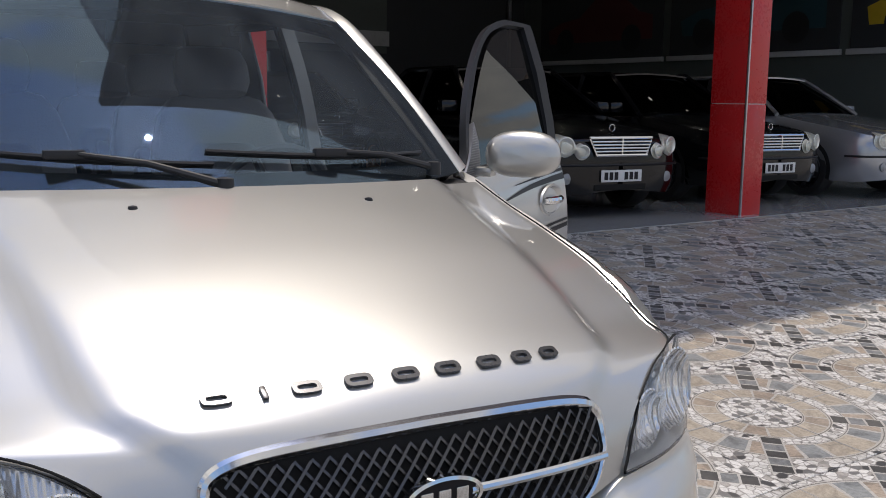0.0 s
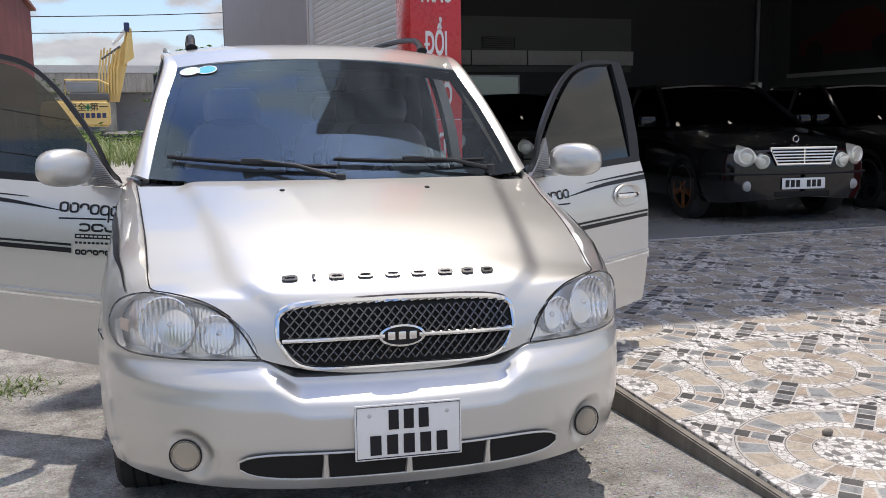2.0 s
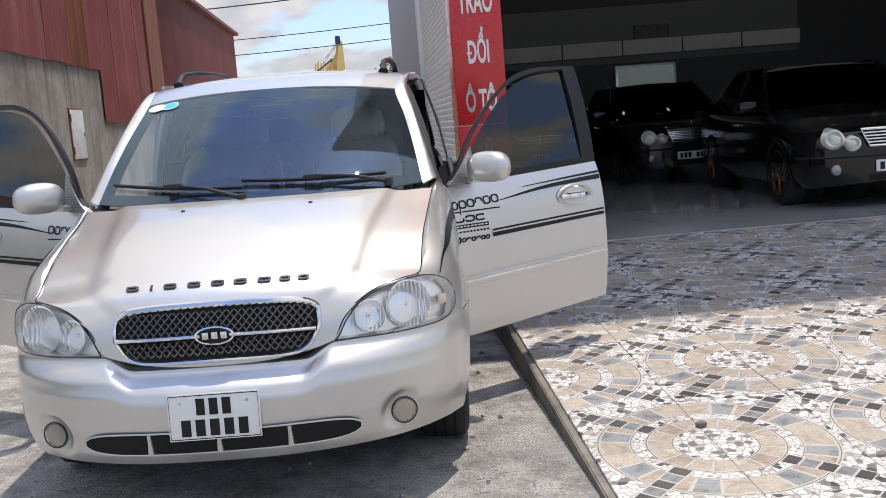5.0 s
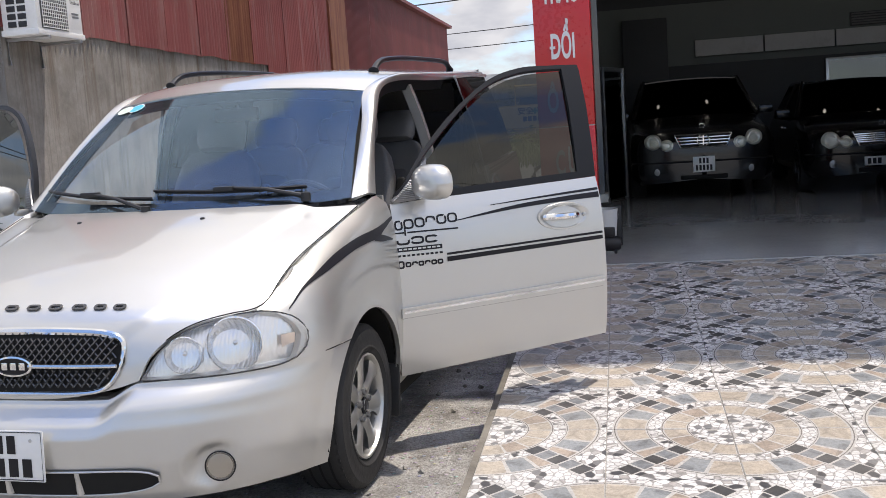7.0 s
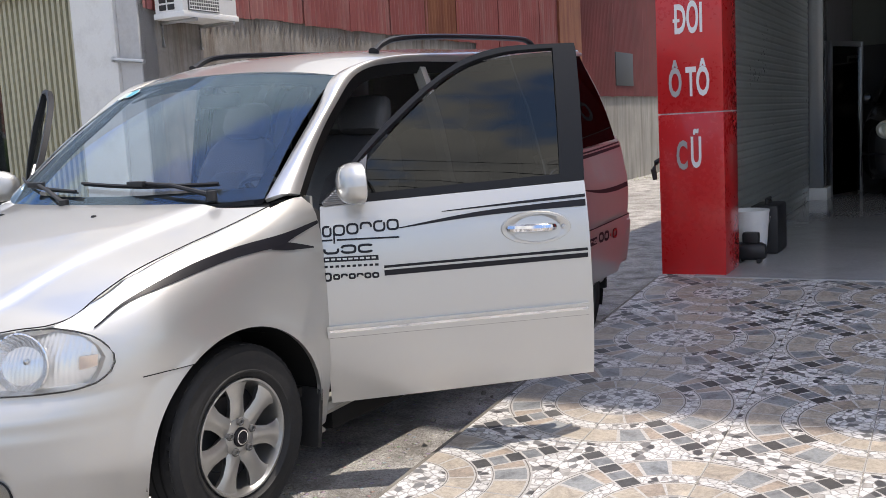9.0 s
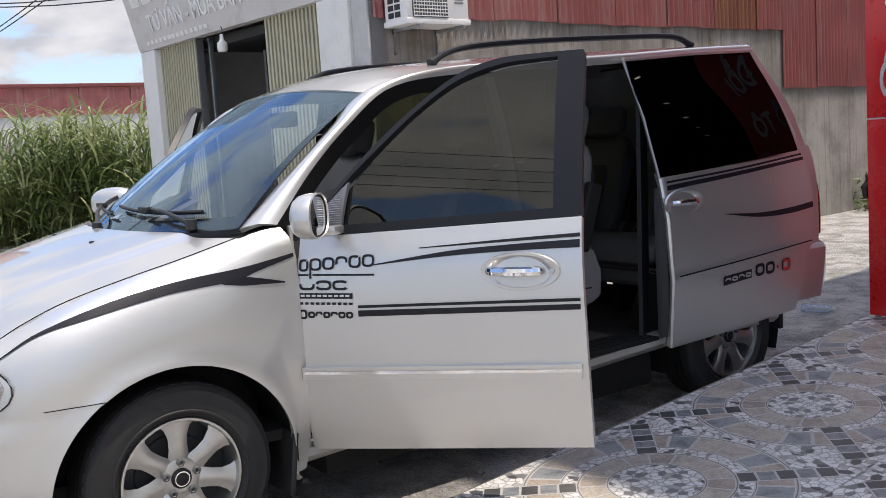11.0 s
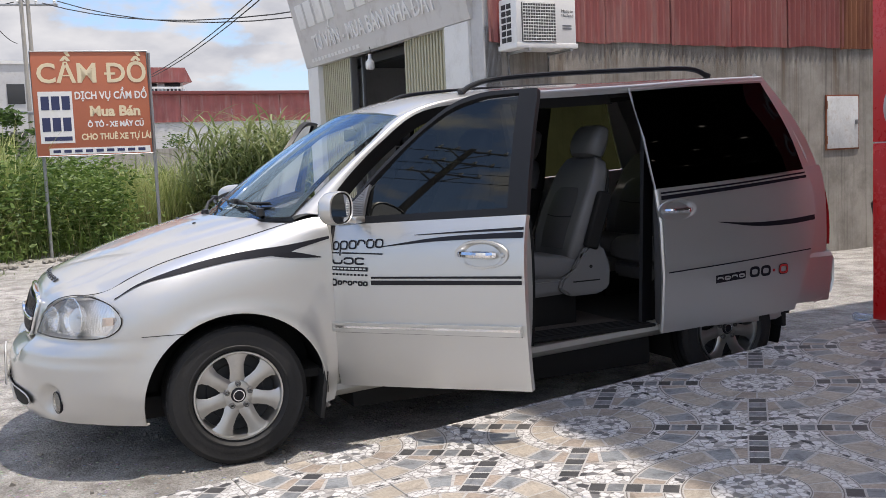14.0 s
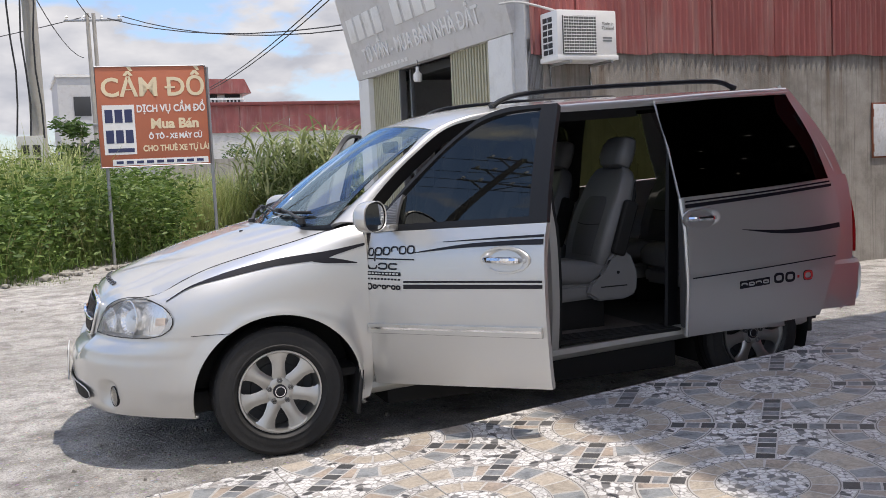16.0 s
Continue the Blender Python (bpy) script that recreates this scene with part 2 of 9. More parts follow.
def sheet(bm, grid, thick=0.0):
    """A skin through a grid of points, with a thickness inwards."""
    rows, cols = len(grid), len(grid[0])
    g = [[Vector(p) for p in row] for row in grid]
    top = [[bm.verts.new(p) for p in row] for row in g]
    quads = [(i, j) for i in range(rows - 1) for j in range(cols - 1)]

    def face(vs):
        vs = [v for k, v in enumerate(vs) if (v.co - vs[k - 1].co).length > 1e-6]
        if len(vs) > 2 and len(set(vs)) == len(vs):
            try:
                bm.faces.new(vs)
            except ValueError:
                pass
    for i, j in quads:
        face((top[i][j], top[i][j + 1], top[i + 1][j + 1], top[i + 1][j]))
    if thick:
        low = []
        for i in range(rows):
            row = []
            for j in range(cols):
                du = g[min(i + 1, rows - 1)][j] - g[max(i - 1, 0)][j]
                dv = g[i][min(j + 1, cols - 1)] - g[i][max(j - 1, 0)]
                nn = du.cross(dv)
                nn = nn.normalized() if nn.length > 1e-9 else Vector((0, 0, 0))
                row.append(bm.verts.new(g[i][j] + nn * thick))
            low.append(row)
        for i, j in quads:
            face((low[i][j], low[i + 1][j], low[i + 1][j + 1], low[i][j + 1]))
        for i in range(rows - 1):
            for j in (0, cols - 1):
                face((top[i][j], top[i + 1][j], low[i + 1][j], low[i][j]))
        for j in range(cols - 1):
            for i in (0, rows - 1):
                face((top[i][j], top[i][j + 1], low[i][j + 1], low[i][j]))
    return bm


def text_span(words, size, bold, spread):
    """Left and right end of a line of text set from the left."""
    cu = bpy.data.curves.new("span", "FONT")
    cu.body, cu.size, cu.offset, cu.space_character = words, size, bold, spread
    ob = bpy.data.objects.new("span", cu)
    scene.collection.objects.link(ob)
    me = bpy.data.meshes.new_from_object(ob.evaluated_get(bpy.context.evaluated_depsgraph_get()))
    xs_ = [v.co.x for v in me.vertices]
    bpy.data.objects.remove(ob)
    bpy.data.curves.remove(cu)
    bpy.data.meshes.remove(me)
    return min(xs_), max(xs_)


def struck(name, words, size, material, parent, m, label, depth, bold, spread):
    """Text with the barred D, whose bar is laid on as a stroke of its own."""
    plain = words.replace("Đ", "D")
    t = lettering(name, plain, size, material, parent, m, label, depth, bold, spread)
    a, b = text_span(plain, size, bold, spread)
    d0, d1 = text_span("D", size, bold, spread)
    for i, ch in enumerate(words):
        if ch == "Đ":
            x = text_span(plain[:i + 1], size, bold, spread)[1] - (d1 - d0) - (a + b) / 2
            part("letter_bar", boxed(x - 0.10 * size, x + 0.30 * size, -0.035 * size, 0.045 * size, -depth / 2, depth / 2 + 0.001, 0, m), material, t, smooth=0)
    return t


def lettering(name, words, size, material, parent, m, label="", depth=0.004, bold=0.0, spread=1.0):
    """A line of text as a mesh; it stands in the x-y plane of m, centred."""
    if "Đ" in words:
        return struck(name, words, size, material, parent, m, label, depth, bold, spread)
    cu = bpy.data.curves.new(name, "FONT")
    cu.body, cu.size, cu.align_x, cu.align_y = words, size, "CENTER", "CENTER"
    cu.extrude, cu.offset, cu.resolution_u, cu.space_character = depth / 2, bold, 3, spread
    ob = bpy.data.objects.new(name, cu)
    scene.collection.objects.link(ob)
    me = bpy.data.meshes.new_from_object(ob.evaluated_get(bpy.context.evaluated_depsgraph_get()))
    bpy.data.objects.remove(ob)
    bpy.data.curves.remove(cu)
    me.transform(m)
    me.materials.clear()
    me.materials.append(material)
    t = new(name, me)
    t.parent = parent
    if label:
        t["label"] = label
    return t


def spline(pts, n):
    """n points along a smooth line through pts (any dimension)."""
    p = [np.array(q, float) for q in pts]
    if len(p) == 2:
        return [p[0] + (p[1] - p[0]) * i / (n - 1) for i in range(n)]
    d = [0.0]
    for a, b in zip(p, p[1:]):
        d.append(d[-1] + max(1e-6, float(np.linalg.norm(b - a))) ** 0.5)
    out = []
    for i in range(n):
        t = d[-1] * i / (n - 1)
        k = min(len(p) - 2, max(j for j in range(len(p)) if d[j] <= t + 1e-9)) if t < d[-1] else len(p) - 2
        h = d[k + 1] - d[k]
        u = (t - d[k]) / h
        m0 = (p[k + 1] - p[k - 1]) / (d[k + 1] - d[k - 1]) * h if k > 0 else p[1] - p[0]
        m1 = (p[k + 2] - p[k]) / (d[k + 2] - d[k]) * h if k + 2 < len(p) else p[-1] - p[-2]
        out.append((2 * u ** 3 - 3 * u * u + 1) * p[k] + (u ** 3 - 2 * u * u + u) * m0 + (3 * u * u - 2 * u ** 3) * p[k + 1] + (u ** 3 - u * u) * m1)
    return out


def line(pts, n):
    """n points evenly along a broken line."""
    p = [np.array(q, float) for q in pts]
    d = np.concatenate(([0], np.cumsum([np.linalg.norm(b - a) for a, b in zip(p, p[1:])])))
    return [np.array([np.interp(t, d, [q[k] for q in p]) for k in range(len(p[0]))]) for t in np.linspace(0, d[-1], n)]


def coons(bottom, top, left, right, n, m, surf, curve=spline):
    """A patch between four edges in the plane of a surface: bottom and top run the same way, left and right run up."""
    b, t, lf, r = curve(bottom, n), curve(top, n), curve(left, m), curve(right, m)
    grid = []
    for j in range(m):
        v = j / (m - 1)
        row = []
        for i in range(n):
            u = i / (n - 1)
            p = (1 - v) * b[i] + v * t[i] + (1 - u) * lf[j] + u * r[j] - ((1 - u) * (1 - v) * b[0] + u * (1 - v) * b[-1] + (1 - u) * v * t[0] + u * v * t[-1])
            row.append(surf(*p))
        grid.append(row)
    return grid


# ---- materials of the place ----
def ground_material():
    m, n, l, b = tree("gravel_and_cement")
    co = n.new("ShaderNodeTexCoord").outputs["Object"]
    big = node(n, "ShaderNodeTexNoise", Scale=0.45, Detail=7.0, Roughness=0.6)
    mid = node(n, "ShaderNodeTexNoise", Scale=3.5, Detail=10.0, Roughness=0.72)
    fine = node(n, "ShaderNodeTexNoise", Scale=75.0, Detail=6.0, Roughness=0.75)
    stones = node(n, "ShaderNodeTexVoronoi", Scale=26.0)
    for t in (big, mid, fine, stones):
        l.new(co, t.inputs["Vector"])
    c = ramp(n, l, mid.outputs["Fac"], ((0.32, (0.18, 0.163, 0.14)), (0.45, (0.41, 0.38, 0.34)), (0.55, (0.64, 0.605, 0.555)), (0.68, (0.78, 0.75, 0.70))))
    c = blend(n, l, ramp(n, l, big.outputs["Fac"], ((0.44, (0, 0, 0)), (0.64, (0.6, 0.6, 0.6)))), c, (0.34, 0.315, 0.275))
    pebble = ramp(n, l, stones.outputs["Distance"], ((0.16, (1, 1, 1)), (0.3, (0, 0, 0))))
    c = blend(n, l, maths(n, l, "MULTIPLY", pebble, 0.5), c, stones.outputs["Color"])
    hs = node(n, "ShaderNodeHueSaturation", Saturation=0.55, Value=1.0)
    l.new(c, hs.inputs["Color"])
    c = blend(n, l, ramp(n, l, fine.outputs["Fac"], ((0.38, (0.62, 0.62, 0.62)), (0.52, (0.18, 0.18, 0.18)), (0.62, (0.0, 0.0, 0.0)))), hs.outputs[0], (0.15, 0.135, 0.115))
    l.new(c, b.inputs["Base Color"])
    b.inputs["Roughness"].default_value = 0.93
    h = maths(n, l, "ADD", maths(n, l, "MULTIPLY", fine.outputs["Fac"], 0.4), maths(n, l, "MULTIPLY", mid.outputs["Fac"], 1.2))
    bp = node(n, "ShaderNodeBump", Strength=1.0, Distance=0.045)
    l.new(maths(n, l, "ADD", h, maths(n, l, "MULTIPLY", pebble, 0.35)), bp.inputs["Height"]), l.new(bp.outputs[0], b.inputs["Normal"])
    return m


def tile_material():
    """Glazed paving tile: a quarter of a stone medallion round the tile's own corner, pebbles and dark setts between."""
    m, n, l, b = tree("medallion_tile")
    co = n.new("ShaderNodeTexCoord").outputs["Object"]
    sep = n.new("ShaderNodeSeparateXYZ")
    l.new(co, sep.inputs[0])
    x, y = sep.outputs[0], sep.outputs[1]
    r = maths(n, l, "SQRT", maths(n, l, "ADD", maths(n, l, "MULTIPLY", x, x), maths(n, l, "MULTIPLY", y, y)))
    ang = maths(n, l, "ARCTAN2", y, x)

    def band(v, lo, hi):
        return maths(n, l, "MULTIPLY", maths(n, l, "GREATER_THAN", v, lo), maths(n, l, "LESS_THAN", v, hi))

    grout = (0.47, 0.45, 0.42)
    # pebbles
    vor = node(n, "ShaderNodeTexVoronoi", Scale=27.0, Randomness=0.9)
    warp = node(n, "ShaderNodeMapping", Scale=(1.0, 1.35, 1.0), Rotation=(0, 0, 0.5))
    l.new(co, warp.inputs["Vector"]), l.new(warp.outputs[0], vor.inputs["Vector"])
    edge = node(n, "ShaderNodeTexVoronoi", Scale=27.0, Randomness=0.9)
    edge.feature = "DISTANCE_TO_EDGE"
    l.new(warp.outputs[0], edge.inputs["Vector"])
    cs = n.new("ShaderNodeSeparateColor")
    l.new(vor.outputs["Color"], cs.inputs[0])
    peb = ramp(n, l, cs.outputs[0], ((0.0, (0.06, 0.06, 0.065)), (0.09, (0.17, 0.17, 0.17)), (0.17, (0.70, 0.685, 0.665)), (0.62, (0.60, 0.585, 0.56)), (0.90, (0.40, 0.375, 0.35))), flat=True)
    peb = blend(n, l, ramp(n, l, edge.outputs["Distance"], ((0.01, (0.85, 0.85, 0.85)), (0.05, (0.38, 0.38, 0.38)), (0.12, (0, 0, 0)))), peb, (0.22, 0.205, 0.19))
    # marbled stone
    grain = node(n, "ShaderNodeTexNoise", Scale=9.0, Detail=9.0, Roughness=0.72, Distortion=1.2)
    speck = node(n, "ShaderNodeTexNoise", Scale=70.0, Detail=5.0, Roughness=0.7)
    l.new(co, grain.inputs["Vector"]), l.new(co, speck.inputs["Vector"])
    veins = ramp(n, l, grain.outputs["Fac"], ((0.35, (0.62, 0.62, 0.62)), (0.5, (1.0, 1.0, 1.0)), (0.66, (1.28, 1.26, 1.22))))
    dots = ramp(n, l, speck.outputs["Fac"], ((0.35, (0.8, 0.8, 0.8)), (0.6, (1.08, 1.08, 1.08))))

    def stone(col):
        k = n.new("ShaderNodeMix")
        k.data_type, k.blend_type = "RGBA", "MULTIPLY"
        k.inputs[0].default_value = 1.0
        if isinstance(col, tuple):
            k.inputs[6].default_value = (*col, 1)
        else:
            l.new(col, k.inputs[6])
        l.new(veins, k.inputs[7])
        return k.outputs[2]

    def tone(cell, stops, seed):
        w = n.new("ShaderNodeTexWhiteNoise")
        w.noise_dimensions = "1D"
        l.new(maths(n, l, "ADD", cell, seed), w.inputs["W"])
        return ramp(n, l, w.outputs["Value"], stops, flat=True)

    beige, tan, blue, slate = (0.36, 0.29, 0.228), (0.425, 0.365, 0.29), (0.238, 0.254, 0.262), (0.31, 0.315, 0.308)
    c = peb
    # inner ring of beige stones, four to the quarter
    k1 = maths(n, l, "MULTIPLY", ang, 4 / (math.pi / 2))
    f1 = maths(n, l, "FRACT", k1)
    gap1 = maths(n, l, "MAXIMUM", maths(n, l, "LESS_THAN", f1, 0.055), maths(n, l, "GREATER_THAN", f1, 0.945))
    c = blend(n, l, band(r, 0.166, 0.282), c, grout)
    c = blend(n, l, maths(n, l, "MULTIPLY", band(r, 0.178, 0.268), maths(n, l, "SUBTRACT", 1.0, gap1)), c, stone(tone(maths(n, l, "FLOOR", k1), ((0, beige), (0.5, tan)), 3.0)))
    c = blend(n, l, maths(n, l, "MAXIMUM", band(r, 0.170, 0.174), band(r, 0.274, 0.2785)), c, (0.16, 0.14, 0.12))
    # outer ring: beige beside the joint, then blue-grey, then beige
    half = maths(n, l, "MULTIPLY", maths(n, l, "MINIMUM", ang, maths(n, l, "SUBTRACT", math.pi / 2, ang)), 180 / math.pi)
    c = blend(n, l, band(r, 0.332, 0.482), c, grout)
    ring = band(r, 0.345, 0.462)
    for lo, hi, cols in ((0.6, 16.1, tan), (18.1, 30.7, None), (32.7, 45.0, beige)):
        col = stone(cols) if cols else stone(tone(maths(n, l, "GREATER_THAN", ang, math.pi / 4), ((0, blue), (0.6, slate)), 11.0))
        c = blend(n, l, maths(n, l, "MULTIPLY", ring, band(half, lo, hi)), c, col)
    c = blend(n, l, maths(n, l, "MAXIMUM", band(r, 0.337, 0.340), band(r, 0.470, 0.4745)), c, (0.15, 0.135, 0.12))
    # five setts in a row along the diagonal, dark and blue-grey by turns
    dd = maths(n, l, "ABSOLUTE", maths(n, l, "MULTIPLY", maths(n, l, "SUBTRACT", x, y), 0.7071))
    al = maths(n, l, "MULTIPLY", maths(n, l, "SUBTRACT", maths(n, l, "MULTIPLY", maths(n, l, "ADD", x, y), 0.7071), 0.279), 1 / 0.068)
    fr2 = maths(n, l, "FRACT", al)
    even = maths(n, l, "LESS_THAN", maths(n, l, "FRACT", maths(n, l, "MULTIPLY", al, 0.5)), 0.5)
    sett = blend(n, l, even, (0.20, 0.213, 0.222), (0.058, 0.058, 0.060))
    run = band(al, 0.0, 5.0)
    c = blend(n, l, maths(n, l, "MULTIPLY", maths(n, l, "LESS_THAN", dd, 0.044), run), c, grout)
    inner = maths(n, l, "MULTIPLY", band(fr2, 0.07, 0.93), maths(n, l, "MULTIPLY", maths(n, l, "LESS_THAN", dd, 0.037), run))
    c = blend(n, l, inner, c, stone(sett))
    k5 = n.new("ShaderNodeMix")
    k5.data_type, k5.blend_type = "RGBA", "MULTIPLY"
    k5.inputs[0].default_value = 1.0
    l.new(c, k5.inputs[6]), l.new(dots, k5.inputs[7])
    c = k5.outputs[2]
    # dust and wear
    info = n.new("ShaderNodeObjectInfo")
    dust = node(n, "ShaderNodeTexNoise", Scale=1.3, Detail=8.0, Roughness=0.65)
    geo = n.new("ShaderNodeNewGeometry")
    l.new(geo.outputs["Position"], dust.inputs["Vector"])
    c = blend(n, l, ramp(n, l, dust.outputs["Fac"], ((0.45, (0, 0, 0)), (0.75, (0.25, 0.25, 0.25)))), c, (0.34, 0.31, 0.27))
    hs = node(n, "ShaderNodeHueSaturation", Saturation=0.9)
    l.new(maths(n, l, "MULTIPLY_ADD", info.outputs["Random"], 0.14, 0.85), hs.inputs["Value"])
    l.new(c, hs.inputs["Color"])
    l.new(hs.outputs[0], b.inputs["Base Color"])
    l.new(maths(n, l, "MULTIPLY_ADD", dust.outputs["Fac"], 0.5, 0.25), b.inputs["Roughness"])
    bp = node(n, "ShaderNodeBump", Strength=0.12, Distance=0.004)
    l.new(edge.outputs["Distance"], bp.inputs["Height"]), l.new(bp.outputs[0], b.inputs["Normal"])
    return m


M_GROUND = ground_material()
M_TILE = tile_material()
M_GROUT = surface("tile_joint", (0.30, 0.28, 0.25), 0.9, bump=0.3)
M_CONCRETE = streaked("stained_concrete", (0.33, 0.315, 0.285), (0.13, 0.115, 0.095))


def drip_wall():
    """Cement render with rain stains and a pale fringe of lime drips under the sheet's edge."""
    m = streaked("drip_stained_render", (0.35, 0.325, 0.298), (0.13, 0.118, 0.104), 0.9, 0.53, 0.82)
    n, l = m.node_tree.nodes, m.node_tree.links
    b = n["Principled BSDF"]
    old = b.inputs["Base Color"].links[0].from_socket
    co = n.new("ShaderNodeTexCoord").outputs["Object"]
    sep = n.new("ShaderNodeSeparateXYZ")
    l.new(co, sep.inputs[0])
    mp = node(n, "ShaderNodeMapping", Scale=(6.5, 6.5, 0.30))
    l.new(co, mp.inputs["Vector"])
    d1 = node(n, "ShaderNodeTexNoise", Scale=1.7, Detail=8.0, Roughness=0.78)
    l.new(mp.outputs[0], d1.inputs["Vector"])
    reach = maths(n, l, "MULTIPLY_ADD", d1.outputs["Fac"], -2.3, 3.60)
    inside = maths(n, l, "MULTIPLY", maths(n, l, "SUBTRACT", sep.outputs[2], reach), 2.2)
    cl = n.new("ShaderNodeClamp")
    l.new(inside, cl.inputs[0])
    hgt = node(n, "ShaderNodeMapRange")
    l.new(sep.outputs[2], hgt.inputs["Value"])
    hgt.inputs["From Min"].default_value, hgt.inputs["From Max"].default_value = 1.5, 2.7
    mr = node(n, "ShaderNodeMapping", Scale=(5.0, 5.0, 0.10), Location=(0, 3.7, 0))
    l.new(co, mr.inputs["Vector"])
    rusty = node(n, "ShaderNodeTexNoise", Scale=1.3, Detail=7.0, Roughness=0.7)
    l.new(mr.outputs[0], rusty.inputs["Vector"])
    rf_ = maths(n, l, "MULTIPLY", ramp(n, l, rusty.outputs["Fac"], ((0.52, (0, 0, 0)), (0.64, (0.85, 0.85, 0.85)))), hgt.outputs[0])
    old = blend(n, l, maths(n, l, "MULTIPLY", hgt.outputs[0], 0.35), old, (0.14, 0.128, 0.11))
    old = blend(n, l, rf_, old, (0.13, 0.075, 0.042))
    mf = node(n, "ShaderNodeMapping", Scale=(26.0, 26.0, 0.55))
    l.new(co, mf.inputs["Vector"])
    thin = node(n, "ShaderNodeTexNoise", Scale=1.0, Detail=6.0, Roughness=0.7)
    patch = node(n, "ShaderNodeTexNoise", Scale=2.3, Detail=9.0, Roughness=0.7)
    l.new(mf.outputs[0], thin.inputs["Vector"]), l.new(co, patch.inputs["Vector"])
    old = blend(n, l, ramp(n, l, patch.outputs["Fac"], ((0.48, (0, 0, 0)), (0.64, (0.55, 0.55, 0.55)))), old, (0.145, 0.137, 0.122))
    old = blend(n, l, ramp(n, l, patch.outputs["Fac"], ((0.36, (0.5, 0.5, 0.5)), (0.47, (0, 0, 0)))), old, (0.40, 0.39, 0.365))
    c = blend(n, l, maths(n, l, "MULTIPLY", cl.outputs[0], 0.62), old, (0.42, 0.405, 0.37))
    c = blend(n, l, ramp(n, l, thin.outputs["Fac"], ((0.52, (0, 0, 0)), (0.66, (0.6, 0.6, 0.6)))), c, (0.12, 0.112, 0.10))
    l.new(c, b.inputs["Base Color"])
    return m


M_DRIPWALL = drip_wall()
M_KERB = streaked("kerb_concrete", (0.22, 0.2, 0.17), (0.08, 0.07, 0.06))
M_REDSHEET = streaked("rusted_red_sheet", (0.33, 0.098, 0.092), (0.38, 0.24, 0.215), 0.5, 0.50, 0.76)
M_DARKRED = streaked("dull_red_sheet", (0.185, 0.042, 0.04), (0.12, 0.05, 0.04), 0.6, 0.5, 0.8)
M_RUST = streaked("rust_sheet", (0.27, 0.105, 0.055), (0.15, 0.035, 0.025), 0.8, 0.42, 0.62)
M_REDPANEL = surface("red_composite_panel", (0.60, 0.018, 0.02), 0.28, vary=0.05, dirt=0.12, coat=0.25)
M_DULLRED = surface("weathered_red_panel", (0.062, 0.032, 0.03), 0.5, vary=0.1, dirt=0.2)
M_WHITELETTER = surface("white_letter", (0.80, 0.79, 0.77), 0.45, vary=0.04)
M_SILVERLETTER = surface("worn_letter", (0.42, 0.40, 0.39), 0.4, vary=0.2, fine=12)
M_STEEL = surface("brushed_steel", (0.55, 0.56, 0.57), 0.3, 0.9, vary=0.08)
M_WHITEWALL = surface("white_render", (0.70, 0.70, 0.68), 0.75, vary=0.05, dirt=0.2, bump=0.1)
M_PALEWALL = surface("pale_grey_wall", (0.50, 0.50, 0.50), 0.7, vary=0.06, dirt=0.25)
M_GREYPANEL = surface("grey_painted_panel", (0.30, 0.305, 0.33), 0.55, vary=0.08, dirt=0.25)
# inside walls and ceiling coloured dark: the showroom's shade is in these tones
M_INWALL = surface("shaded_inside_wall", (0.10, 0.115, 0.105), 0.5, vary=0.06)
M_INDARK = surface("dark_and_shaded_inside", (0.035, 0.037, 0.04), 0.6, vary=0.15)
M_CEIL = surface("shaded_inside_ceiling", (0.10, 0.10, 0.10), 0.8)
M_SLAB = surface("polished_floor", (0.40, 0.405, 0.41), 0.09, vary=0.1, big=0.8, dirt=0.25, dirt_col=(0.2, 0.2, 0.2))
M_SHUTTER = surface("white_shutter", (0.62, 0.64, 0.64), 0.4, 0.25, vary=0.06, dirt=0.2)
M_INSHUT = surface("inside_shutter_metal", (0.58, 0.62, 0.59), 0.3, 0.6, vary=0.08, dirt=0.15)
M_CREAMSHUT = surface("cream_sheet", (0.42, 0.40, 0.29), 0.5, vary=0.08, dirt=0.2)
M_BLACK = surface("black_plastic_and_shade", (0.018, 0.018, 0.02), 0.45, vary=0.15)
M_DARKPANE = glass("dark_pane", (0.25, 0.28, 0.3))
M_GREYSIGN = surface("faded_sign", (0.58, 0.57, 0.56), 0.5, vary=0.05, dirt=0.3)
M_SIGNLETTER = surface("raised_pale_letter", (0.76, 0.76, 0.75), 0.5, vary=0.05, dirt=0.25)
M_ORANGE = surface("orange_board", (0.45, 0.14, 0.075), 0.55, vary=0.06, dirt=0.15, dirt_col=(0.4, 0.2, 0.13))
M_PET = glass("clear_plastic", (0.85, 0.9, 0.95), ior=1.5, dust=0.25, dusty=(0.7, 0.75, 0.85))
M_CREAMLETTER = surface("cream_letter", (0.75, 0.64, 0.44), 0.6, vary=0.05)
M_WHITE = surface("white_paint", (0.78, 0.78, 0.77), 0.5, vary=0.05, dirt=0.1)
M_NAVY = surface("navy_print", (0.03, 0.04, 0.11), 0.6)
M_WIRE = surface("cable", (0.02, 0.02, 0.022), 0.6)
M_POLE = surface("pole_concrete", (0.36, 0.34, 0.31), 0.85, dirt=0.3, bump=0.2)
# darker copy of the pole concrete, with a backlit silhouette painted in
M_BACKLITPOLE = surface("backlit_pole_concrete", (0.10, 0.095, 0.088), 0.9, dirt=0.3, bump=0.2)
M_GALV = surface("galvanised", (0.33, 0.34, 0.35), 0.45, 0.7)
M_TRIMGREY = surface("grey_louvre", (0.10, 0.10, 0.10), 0.5)
